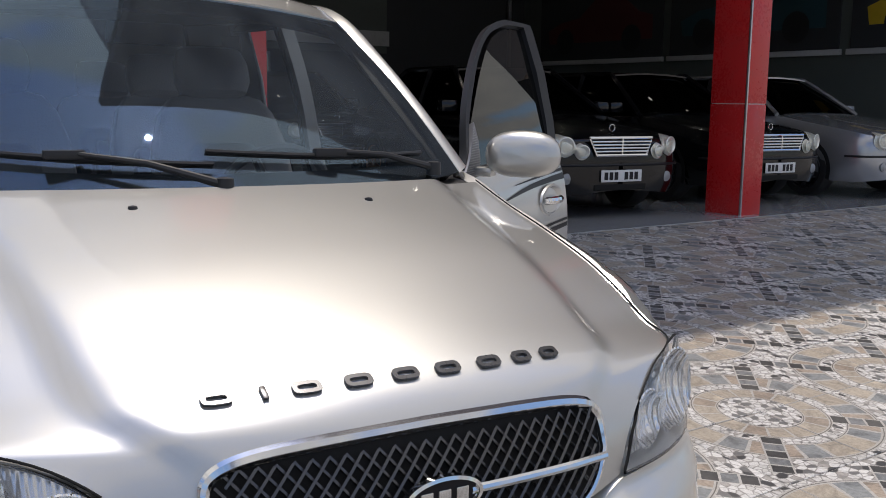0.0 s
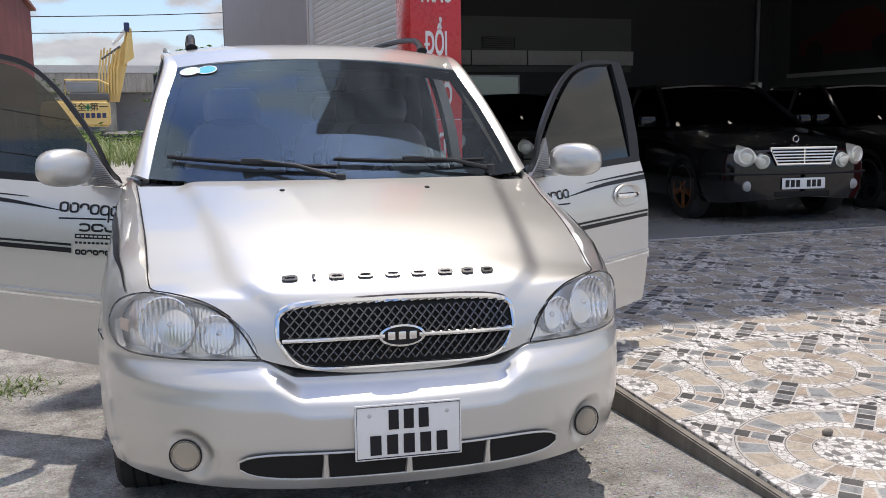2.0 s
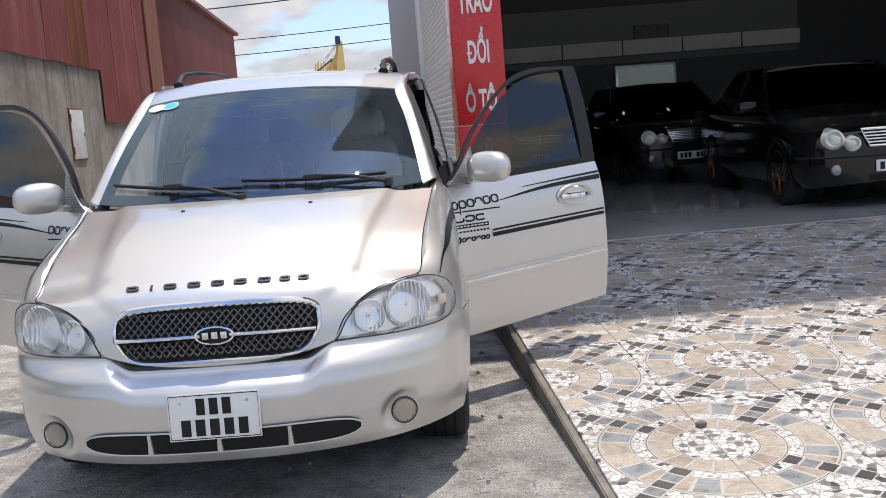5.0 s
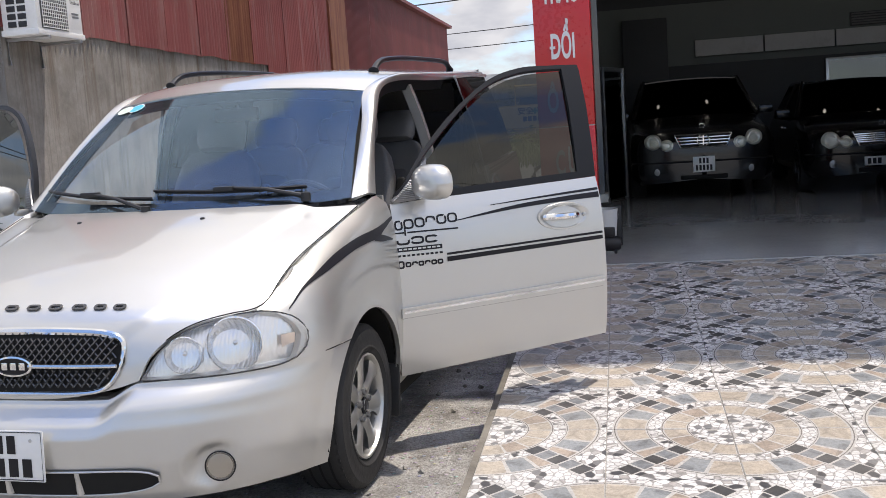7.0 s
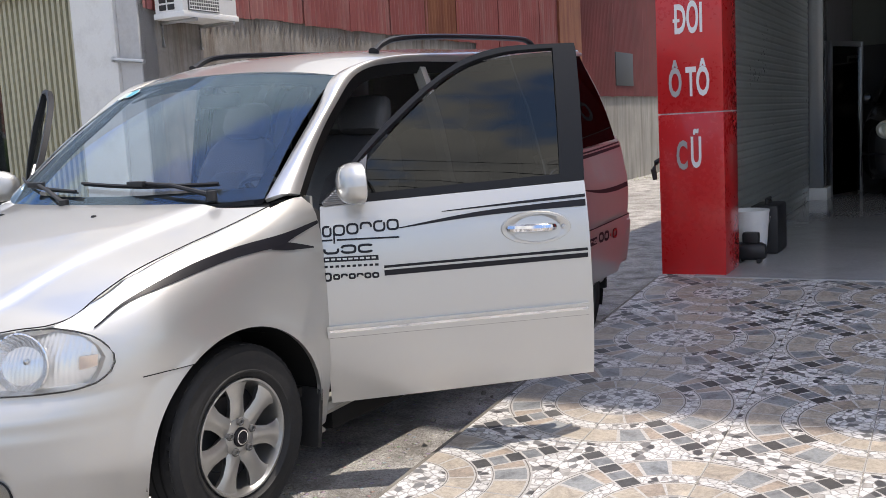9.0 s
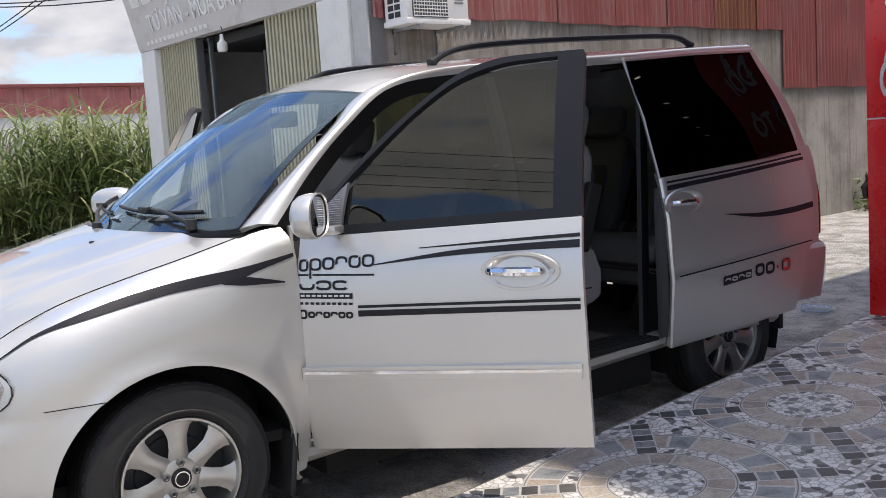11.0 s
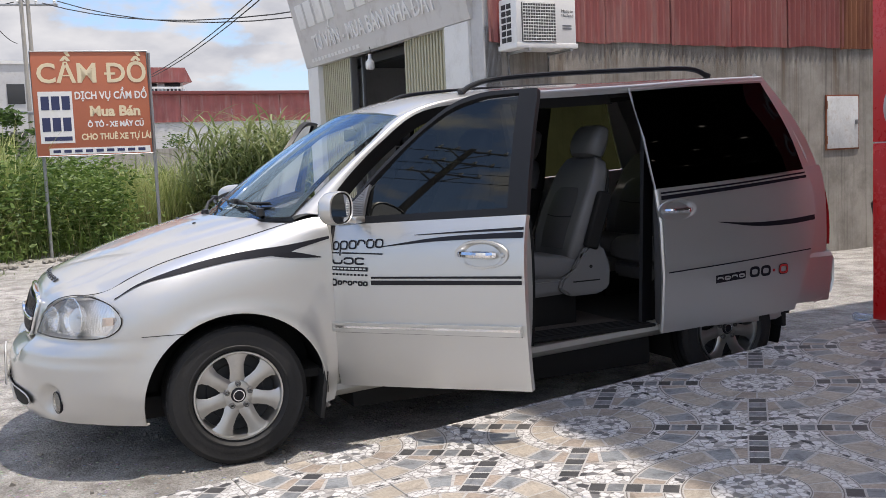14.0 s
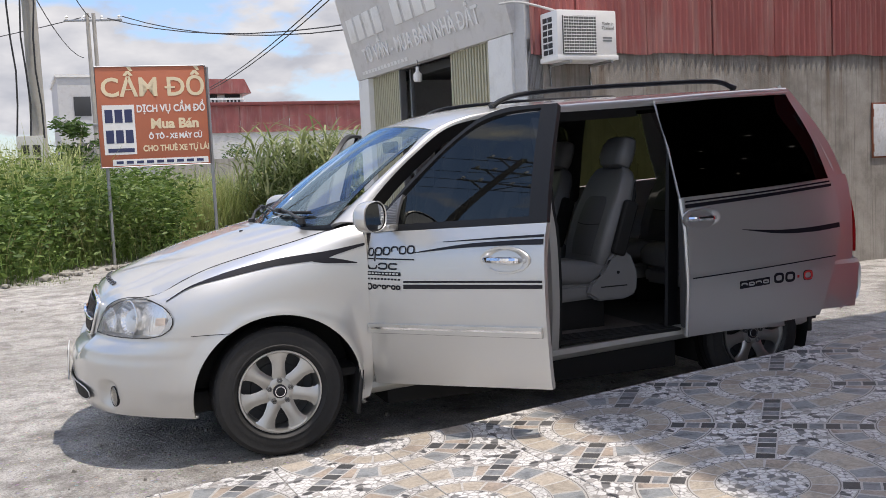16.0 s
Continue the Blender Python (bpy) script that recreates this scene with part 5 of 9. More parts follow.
for sg in (1, -1):
    # roof rail
    rail = [(-1.36, 0.60, 1.755), (-1.43, 0.60, 1.795), (-1.55, 0.602, 1.825), (-1.9, 0.61, 1.852), (-2.4, 0.615, 1.872), (-2.8, 0.62, 1.882), (-2.93, 0.62, 1.872), (-3.02, 0.62, 1.835)]
    part("roof_rail", tube(bmesh.new(), [Vector((p[0], p[1] * sg, p[2])) for p in spline(rail, 30)], [0.03] + [0.019] * 28 + [0.026], 10, squash=0.8), M_TRIM, car, "dark grey roof rail")
    # screen pillar and roof side
    inner = spline([(-0.335, 0.792, 1.152), (-0.55, 0.757, 1.325), (-0.77, 0.715, 1.492), (-0.965, 0.670, 1.637), (-1.28, 0.707, 1.722), (-1.8, 0.727, 1.758), (-2.36, 0.737, 1.782), (-2.9, 0.747, 1.812), (-3.30, 0.747, 1.825)], 50)
    outer = spline([(-0.45, 0.866, 1.160), (-0.63, 0.814, 1.342), (-0.825, 0.772, 1.503), (-1.055, 0.736, 1.648), (-1.37, 0.744, 1.697), (-1.85, 0.765, 1.712), (-2.36, 0.778, 1.735), (-2.9, 0.792, 1.765), (-3.28, 0.80, 1.785)], 50)
    g = []
    for f in np.linspace(0, 1, 7):
        row = []
        for a, b in zip(inner, outer):
            p = a * (1 - f) + b * f
            bow = 0.022 * math.sin(math.pi * f)
            row.append(Vector((p[0] + 0.4 * bow, (p[1] + bow * 0.8) * sg, p[2] + bow * 0.6)))
        g.append(row)
    part("screen_pillar", plate(g, 0.018), M_PAINT, car)
    if sg == 1:
        rows_ = [[p + Vector((-0.052 * f, -0.034 * f, -0.052 * f)) for p in g[-1][:34]] for f in (0.02, 0.35, 0.7, 1.0)]
        part("aperture_seal", plate(rows_, 0.012), M_GUM, car, "thick black weatherstrip round the door opening")
    # pillar lining also black, carrying cabin shade in its colour
    part("pillar_lining", plate([[p * 1.0 + Vector((-0.02, -0.035 * sg, -0.02)) for p in r] for r in g], 0.01), M_GUM if sg == 1 else M_SHADELINING, car)
    # front wing, split at the headlamp and the bumper
    low = arch(0.0, 0.325, 0.425, 0.405, 56, 195, 30) + [(-0.43, 0.24)]
    top = [(0.578, 0.656), (0.545, 0.69), (0.518, 0.745), (0.528, 0.79), (0.56, 0.827), (0.61, 0.85), (0.535, 0.870), (0.44, 0.914), (0.352, 0.955), (0.22, 0.995), (0.098, 1.027), (-0.133, 1.081), (-0.371, 1.142), (-0.46, 1.155), (-0.482, 1.10), (-0.486, 0.95), (-0.488, 0.75), (-0.488, 0.55), (-0.488, 0.40), (-0.486, 0.30), (-0.47, 0.25)]
    lo, hi = line(low, 64), line(top, 64)
    g = [[wing(*(lo[i] * (1 - f) + hi[i] * f)) for i in range(64)] for f in (0, 0.04, 0.1, 0.2, 0.32, 0.44, 0.56, 0.68, 0.78, 0.87, 0.94, 1.0)]
    for i in range(64):
        g[0][i] = g[0][i] + Vector((0, 0.012, 0))
        g[1][i] = g[1][i] + Vector((0, 0.013, 0))
        g[2][i] = g[2][i] + Vector((0, 0.008, 0))
    g.append([p + Vector((0, -0.03, -0.012)) if 0.085 < i / 63 < 0.60 else p + Vector((0, -0.02, 0)) for i, p in enumerate(g[-1])])
    wg = part("front_wing", plate(flip(g, sg), 0.02, (-1.0, 0, 0.6)), M_PAINT, car)
    # a dark stripe along the wing
    up = [(0.519, 0.835), (0.395, 0.903), (0.177, 0.968), (-0.048, 1.008), (-0.281, 1.03), (-0.478, 1.058)]
    dn = [(0.519, 0.831), (0.40, 0.893), (0.234, 0.930), (0.01, 0.968), (-0.13, 0.980), (-0.25, 0.987), (-0.33, 1.010), (-0.478, 1.045)]
    a, b = spline(up, 30), spline(dn, 30)
    part("stripe_decal", sheet(bmesh.new(), raise_off(flip([[wing(*(a[i] * (1 - f) + b[i] * f)) for i in range(30)] for f in (0, 0.5, 1)], sg), 0.003)), M_DECAL, wg, "tapering black stripe")
    a, b = spline([(-0.20, 0.986), (-0.27, 0.997), (-0.34, 0.985), (-0.43, 0.962)], 14), spline([(-0.20, 0.980), (-0.27, 0.968), (-0.34, 0.963), (-0.43, 0.957)], 14)
    part("stripe_decal", sheet(bmesh.new(), raise_off(flip([[wing(*(a[i] * (1 - f) + b[i] * f)) for i in range(14)] for f in (0, 1)], sg), 0.003)), M_DECAL, wg, "lower prong of the stripe")
    part("wheel_house", sheet(bmesh.new(), [[(0.44 * k * math.cos(a), y * sg, 0.33 + 0.42 * k * math.sin(a)) for a in np.linspace(-0.10, math.pi + 0.10, 30)] for y, k in ((0.915, 1.0), (0.60, 1.0), (0.60, 0.05))]), M_GUM, car, "dark wheel housing")
    fl = boxed(-0.012, 0.012, -0.11, 0.11, -0.235, 0.0, 0.008)
    moved(fl, Matrix.Translation((-0.43, 0.82 * sg, 0.40)) @ Matrix.Rotation(radians(-8), 4, "Y"))
    part("mud_flap", fl, M_RUBBER, car, "black rubber mud flap")
    # headlamp
    zt = 0.655
    bot = [(s_at(0.432), 0.661), (s_at(0.60), 0.657), (s_at(0.76), 0.657), (s_at(0.83), 0.660), (s_at(0.868), 0.672)]
    rgt = [(s_at(0.868), 0.672), (s_at(0.890), 0.702), (s_at(0.894), 0.75), (s_at(0.866), 0.805), (s_at(0.82), 0.834), (s_at(0.77), 0.847)]
    tp = [(s_at(0.432), 0.665), (s_at(0.468), 0.733), (s_at(0.528), 0.789), (s_at(0.60), 0.824), (s_at(0.69), 0.844), (s_at(0.77), 0.847)]
    lens = coons(bot, tp, [bot[0], tp[0]], rgt, 26, 12, nose)
    lamp = part("headlamp", sheet(bmesh.new(), flip(raise_off(lens, 0.004), sg)), M_LENS, car, "clear headlamp with amber side marker")
    # inner shell, a little smaller and set back
    shell = [[p + Vector((-0.045, -0.02 * min(1, p.y), 0)) for p in row] for row in lens]
    part("lamp_shell", sheet(bmesh.new(), flip(shell, sg)), M_LAMPSHELL, lamp, "bright metallic lamp housing")
    rim = [lens[0][i] for i in range(26)] + [lens[j][25] for j in range(1, 12)] + [lens[11][i] for i in range(24, -1, -1)]
    part("lamp_rim", tube(bmesh.new(), [Vector((p.x, p.y * sg, p.z)) for p in rim], 0.003, 6, True), M_GUM, lamp, "dark seal round the lamp")
    for yy, zz, rr in ((0.70, 0.748, 0.090), (0.548, 0.728, 0.060)):
        c = nose(s_at(yy), zz) + Vector((-0.05, -0.01, 0))
        ax = (nose(s_at(yy), zz) - Vector((0.2, 0.25, zz))).normalized()
        bowl = lathe(bmesh.new(), [(rr * 1.05, 0.034), (rr, 0.036), (rr * 0.95, 0.028), (rr * 0.72, 0.0), (rr * 0.4, -0.018), (0.012, -0.024)], "Z", 30)
        moved(bowl, Matrix.Translation(Vector((c.x, c.y * sg, c.z))) @ Vector((0.9, 0.36 * sg, 0.05)).to_track_quat("Z", "Y").to_matrix().to_4x4())
        bw = part("reflector_bowl", bowl, M_FLUTED, lamp, "round mirror-bright reflector")
        bulb = lathe(bmesh.new(), [(0.001, 0.012), (0.008, 0.010), (0.011, 0.0), (0.011, -0.02)], "Z", 14)
        moved(bulb, Matrix.Translation(Vector((c.x, c.y * sg, c.z))) @ Vector((0.9, 0.36 * sg, 0.05)).to_track_quat("Z", "Y").to_matrix().to_4x4())
        part("lamp_cap", bulb, M_CHROME, bw)
    am = coons([(s_at(0.842), 0.715), (s_at(0.872), 0.722)], [(s_at(0.84), 0.757), (s_at(0.872), 0.757)], [(s_at(0.842), 0.715), (s_at(0.84), 0.757)], [(s_at(0.872), 0.722), (s_at(0.872), 0.757)], 4, 4, nose)
    part("side_marker", sheet(bmesh.new(), flip(raise_off(am, -0.02), sg), 0.004), M_AMBER, lamp, "amber marker")

# front bumper: a shell from arch to arch, lamp recesses set in, air slot laid on
SB = [i / 80 for i in range(-80, 81)]


def bumper_top(s):
    a = abs(s)
    y = nose(min(a, 1), 0.62).y
    if y < 0.33:
        return 0.602
    if y < 0.44:
        t = (y - 0.33) / 0.11
        return 0.602 + 0.052 * t * t * (3 - 2 * t)
    return 0.654 + 0.008 * min(1, (y - 0.44) / 0.4)


FOG_Y, FOG_Z = 0.668, 0.357
FOG_X = nose(s_at(FOG_Y + 0.050, 0.35), FOG_Z).x + 0.30 * 0.050


def bump_point(s, f):
    a = abs(s)
    lo = 0.262 - 0.015 * max(0, (a - 0.75) / 0.25)
    z = lo + (bumper_top(a) - lo) * f
    q = (z - 0.325) / 0.405
    xa = 0.432 * math.sqrt(max(0.02, 1 - q * q))
    n = 2.35 if z < 0.55 else 2.35 + 0.15 * min(1, (z - 0.55) / 0.15)
    end = math.acos(min(1, max(0.0, (xa - XC) / (tab(z, NOSE) - XC)) ** (n / 2))) / (math.pi / 2)
    drop = (0.654 - bumper_top(a)) * min(1, max(0, (z - 0.44) / 0.12))
    p = nose(a * end, z + max(0, drop))
    p.z = z
    deep = max(0.0, min(1.0, (0.100 - math.hypot(p.y - FOG_Y, p.z - FOG_Z)) / 0.040))
    deep = deep * deep * (3 - 2 * deep)
    p.x += deep * min(0.0, FOG_X - 0.30 * (p.y - FOG_Y) - p.x)
    if a > 0.93:
        p = p + Vector((0, 0.012 * (a - 0.93) / 0.07, 0))
    return Vector((p.x, p.y * (1 if s >= 0 else -1), p.z))


g = [[bump_point(s, f) for s in SB] for f in np.linspace(0, 1, 40)]
lip = [[p + Vector((-0.10, -0.05 * p.y, 0.02)) * (1 - 0.85 * s ** 4) for p, s in zip(g[0], SB)]]
ledge = [[p + Vector((-d * math.cos(s * 1.5), -d * math.sin(s * 1.5), h)) for p, s in zip(g[-1], SB)] for d, h in ((0.012, 0.003), (0.04, 0.005), (0.085, 0.004))]
bumper = part("front_bumper", plate(lip + g + ledge, 0.01, (0.2, 0, 0.45)), M_PAINT, car, "body-coloured front bumper")
for sg in (1, -1):
    part("body_seam", tube(bmesh.new(), [bump_point(sg * s, 1.0) + Vector((0, 0.0015 * sg, 0)) for s in np.linspace(0.86, 1.0, 14)], 0.0017, 6), M_GUM, bumper, "dark seam under the wing")
# air slot: a dark sheet on the skin, its colour standing for shade inside
slot = []
for i in range(41):
    y = -0.50 + i * 0.025
    e = (1 - (abs(y) / 0.505) ** 8) ** 0.5 if abs(y) < 0.505 else 0
    row = []
    for f in (0, 0.5, 1):
        z = 0.350 - 0.043 * e + 0.084 * e * f
        p = nose(s_at(abs(y), 0.35), z)
        row.append(Vector((p.x + 0.011, y + 0.010 * y / 0.5, z)))
    slot.append(row)
sl = part("air_slot", sheet(bmesh.new(), slot), M_GUM, bumper, "long lower air slot, a sheet with shade in its dark colour")
part("slot_lip", tube(bmesh.new(), [r[2] for r in slot] + [r[0] for r in slot[::-1]], 0.0035, 8, True, ref=(1, 0, 0)), M_PAINT, sl, "rounded lip")
for y in (-0.255, -0.0, 0.255):
    p = nose(s_at(abs(y), 0.35), 0.35)
    part("slot_vane", tube(bmesh.new(), [(nose(s_at(abs(y), 0.35), z).x + 0.012, y, z) for z in (0.388, 0.37, 0.352, 0.334, 0.314)], [0.008, 0.008, 0.009, 0.011, 0.013], 8), M_PAINT, sl)
for sg in (1, -1):
    q = Vector((1.0, 0.30 * sg, 0)).to_track_quat("Z", "Y").to_matrix().to_4x4()
    at = Matrix.Translation(Vector((FOG_X + 0.004, FOG_Y * sg, FOG_Z))) @ Matrix.Scale(0.86, 4)
    fog = part("fog_lamp", moved(lathe(bmesh.new(), [(0.061, -0.02), (0.060, 0.002), (0.0575, 0.003), (0.055, -0.002)], "Z", 30), at @ q), M_TRIM, bumper, "round fog lamp in a shallow recess")
    part("fog_reflector", moved(lathe(bmesh.new(), [(0.055, 0.0), (0.046, -0.006), (0.022, -0.016), (0.001, -0.018)], "Z", 24), at @ q), M_FOGBOWL, fog, "dull brownish reflector")
    part("fog_lens", moved(lathe(bmesh.new(), [(0.055, 0.002), (0.04, 0.008), (0.001, 0.012)], "Z", 24), at @ q), M_FOGLENS, fog)

# number plate with bars for its characters
npl = part("number_plate", boxed(-0.003, 0.003, -0.166, 0.166, -0.082, 0.088, 0.004), M_PLATE, bumper, "white two-line number plate")
npl.location = (1.004, -0.005, 0.447)
npl.rotation_euler = (0, radians(-3), 0)


def bars(parent, x, y0, y1, z0, z1, n, gap=0.22, name="plate_bar", mt=None):
    w = (y1 - y0) / (n - gap)
    for i in range(n):
        a = y0 + i * w
        part(name, boxed(x - 0.001, x + 0.001, min(a, a + w * (1 - gap)), max(a, a + w * (1 - gap)), z0, z1), mt or M_DECAL, parent, smooth=0)


bars(npl, 0.0045, -0.062, 0.062, 0.010, 0.070, 3, 0.34)
bars(npl, 0.0045, -0.120, 0.120, -0.066, -0.006, 5, 0.34)
rimb = bmesh.new()
tube(rimb, [(0.0035, -0.160, -0.076), (0.0035, 0.160, -0.076), (0.0035, 0.160, 0.082), (0.0035, -0.160, 0.082)], 0.0018, 4, True)
part("plate_border", rimb, M_DECAL, npl)
for y in (-0.12, 0.12):
    part("plate_screw", lathe(bmesh.new(), [(0.001, 0.006), (0.006, 0.005), (0.007, 0.002)], "X", 10, (0, y, 0.055)), M_STEEL, npl)

# grille: dark back, woven bars, chrome surround and bar, oval badge
def grille_edge(k, n, grow=0.0):
    """Outline of the grille, a wide rounded trapezium, as (y, z)."""
    a = k / n * math.tau
    c, s = math.cos(a), math.sin(a)
    e = 0.25
    y = (abs(c) ** e) * (1 if c > 0 else -1)
    z = (abs(s) ** (e * 1.25)) * (1 if s > 0 else -1)
    half = (0.372 if z > 0 else 0.372 - 0.058 * abs(z) ** 1.2) + grow
    zc = 0.728 + z * (0.094 + grow * 0.9) - 0.012 * (y * y) * (1 if z > 0 else 0.2)
    return y * half, zc


def nose_face(y, z, d=0.0):
    """Front of the bonnet's nose at y, z, pushed d forwards."""
    spot = lambda k: bonnet_point(max(-1, min(1, y / he[k][1])), k)
    for k in range(1, 44):
        b = spot(k)
        if b.z >= z:
            a = spot(k - 1)
            t = 0 if b.z == a.z else (z - a.z) / (b.z - a.z)
            return Vector((a.x + (b.x - a.x) * max(0, min(1, t)) + d, y, z))
    return Vector((0.8 + d, y, z))


NG = 132
gr = bmesh.new()
sheet(gr, [[nose_face(grille_edge(k, NG)[0] * f, 0.728 + (grille_edge(k, NG)[1] - 0.728) * f, 0.005) for k in range(NG + 1)] for f in (0.01, 0.4, 0.75, 1.0)])
grille = part("grille", gr, M_GUM, car, "black mesh grille in a chrome surround")
mesh_bars = bmesh.new()
for d in (1, -1):
    for i in range(-21, 22):
        run = []
        for t in np.linspace(-0.15, 0.15, 16):
            y, z = i * 0.0285 + d * t, 0.728 + t * 1.12
            inside = abs(z - 0.728) < 0.088 and abs(y) < 0.368 - (0.058 * max(0, (0.728 - z) / 0.09) ** 1.2)
            if inside:
                run.append(nose_face(y, z, 0.014 + 0.003 * d))
        if len(run) > 1:
            tube(mesh_bars, run, 0.0034, 4)
part("grille_mesh", mesh_bars, surface("dark_chrome_mesh", (0.11, 0.11, 0.113), 0.25, 0.85, vary=0.1), grille, "diamond mesh of dark bars")
part("chrome_surround", tube(bmesh.new(), [nose_face(*grille_edge(k, NG, 0.008), 0.008) for k in range(NG)], [0.0075 + 0.006 * max(0.0, math.sin(k / NG * math.tau)) ** 0.5 for k in range(NG)], 8, True, ref=(1, 0, 0)), M_CHROME, grille, "chrome surround")
for sg in (1, -1):
    part("chrome_bar", tube(bmesh.new(), [nose_face(sg * y, 0.722 - 0.004 * y / 0.36, 0.024) for y in np.linspace(0.055, 0.368, 9)], 0.008, 8), M_CHROME, grille, "chrome bar")
pr = [(0.075, 0.036, 0.006), (0.074, 0.035, 0.018), (0.066, 0.029, 0.020), (0.064, 0.027, 0.014)]
c0 = nose_face(0, 0.722, 0.016)
ring = [[c0 + Vector((h, a * math.cos(k * math.tau / 36), b * math.sin(k * math.tau / 36))) for k in range(37)] for a, b, h in pr]
badge = part("badge", sheet(bmesh.new(), ring), M_CHROME, grille, "oval chrome-rimmed badge")
part("badge_field", sheet(bmesh.new(), [[c0 + Vector((0.013, a * math.cos(k * math.tau / 36), b * math.sin(k * math.tau / 36))) for k in range(37)] for a, b in ((0.065, 0.028), (0.03, 0.014), (0.001, 0.001))]), M_DECAL, badge, "black badge field")
for y in (-0.034, 0.0, 0.034):
    part("badge_mark", boxed(c0.x + 0.012, c0.x + 0.018, y - 0.012, y + 0.012, c0.z - 0.013, c0.z + 0.013, 0.003), M_CHROME, badge, "plain chrome mark")

# a row of plain chrome marks on the bonnet's lip
def on_bonnet(y, k):
    return bonnet_point(y / he[k][1], k)


def outline(bm, w, h, stroke, deep, m, a0=0.0, a1=360.0, n=28, e=0.55):
    """A raised flat loop, or a part of one, as wide as w and as high as h."""
    rows = []
    for grow, z in ((0.0, 0.0), (0.0, deep), (stroke, deep), (stroke, 0.0)):
        row = []
        for k in range(n + 1):
            a = radians(a0 + (a1 - a0) * k / n)
            c, q = math.cos(a), math.sin(a)
            row.append(m @ Vector(((w / 2 - grow) * math.copysign(abs(c) ** e, c), (h / 2 - grow) * math.copysign(abs(q) ** e, q), z)))
        rows.append(row)
    sheet(bm, rows)
    return bm


M_MARK = surface("dark_chrome_mark", (0.10, 0.10, 0.105), 0.28, 0.75, vary=0.15)
for i, f in enumerate((0.0, 0.116, 0.226, 0.367, 0.504, 0.636, 0.774, 0.893, 1.0)):
    y = -0.328 + f * 0.65
    p = on_bonnet(y, 16)
    dx = (on_bonnet(y, 17) - on_bonnet(y, 15)).normalized()
    dy = (on_bonnet(y + 0.012, 16) - on_bonnet(y - 0.012, 16)).normalized()
    nz = dx.cross(dy).normalized()
    if nz.z < 0:
        nz = -nz
    m = Matrix.Translation(p + nz * 0.001) @ Matrix([[dy.x, dx.x, nz.x, 0], [dy.y, dx.y, nz.y, 0], [dy.z, dx.z, nz.z, 0], [0, 0, 0, 1]])
    if i == 1:
        mk = boxed(-0.005, 0.005, -0.014, 0.014, 0, 0.005, 0.001, m)
    else:
        mk = outline(bmesh.new(), 0.050 if i < 7 else 0.042, 0.028, 0.0085, 0.005, m)
    part("bonnet_mark", mk, M_MARK, hood, "plain raised dark chrome mark")


# ---- minivan: flanks, doors, tail ----
def strip_between(a, b, n, surf, sg=1, f=(0, 0.5, 1), curve=spline):
    p, q = curve(a, n), curve(b, n)
    return flip([[surf(*(p[i] * (1 - t) + q[i] * t)) for i in range(n)] for t in f], sg)


def evened(grid):
    """The same pane on one smooth, slightly bowed surface."""
    p = np.array([[v.x, v.y, v.z] for row in grid for v in row])
    a = np.stack([np.ones(len(p)), p[:, 0], p[:, 2], p[:, 2] ** 2], 1)
    k = np.linalg.lstsq(a, p[:, 1], rcond=None)[0]
    return [[Vector((v.x, k[0] + k[1] * v.x + k[2] * v.z + k[3] * v.z ** 2, v.z)) for v in row] for row in grid]


def handle(parent, x, z, sg, xf):
    """A chrome pull handle over an oval scoop."""
    y = side_y(x, z)
    oval = [[Vector((x + a * math.cos(k * math.tau / 28), (y + h) * sg, z + b * math.sin(k * math.tau / 28))) for k in range(29)] for a, b, h in ((0.138, 0.066, 0.001), (0.134, 0.063, 0.010), (0.122, 0.055, 0.010), (0.085, 0.048, -0.004), (0.070, 0.040, -0.020), (0.001, 0.001, -0.028))]
    sc = part("handle_scoop", moved(sheet(bmesh.new(), oval), xf), M_PAINT, parent, "oval painted handle surround")
    grip = [Vector((x + dx, (y + dy) * sg, z + 0.002)) for dx, dy in ((0.112, 0.012), (0.08, 0.026), (0.03, 0.036), (-0.02, 0.036), (-0.05, 0.028), (-0.075, 0.012))]
    part("handle_grip", moved(tube(bmesh.new(), spline(grip, 14), [0.010] + [0.013] * 12 + [0.010], 8, squash=1.25), xf), M_CHROME, parent, "chrome pull handle")
    part("lock", moved(lathe(bmesh.new(), [(0.001, 0.004), (0.009, 0.003), (0.011, -0.004)], "Y", 12, (x - 0.108, (y + 0.010) * sg, z)), xf), M_STEEL, sc)


def decal(parent, up, dn, sg, xf, mt=None, n=20, label="black stripe"):
    part("stripe_decal", moved(sheet(bmesh.new(), raise_off(strip_between(up, dn, n, flank, sg, (0, 1)), 0.003)), xf), mt or M_DECAL, parent, label)


def block_decal(parent, x0, x1, z0, z1, sg, xf, mt=None, name="decal_block", label="plain black decal mark", lift=0.003):
    part(name, moved(sheet(bmesh.new(), raise_off(strip_between([(x0, z1), (x1, z1)], [(x0, z0), (x1, z0)], 5, flank, sg, (0, 1)), lift)), xf), mt or M_DECAL, parent, label)


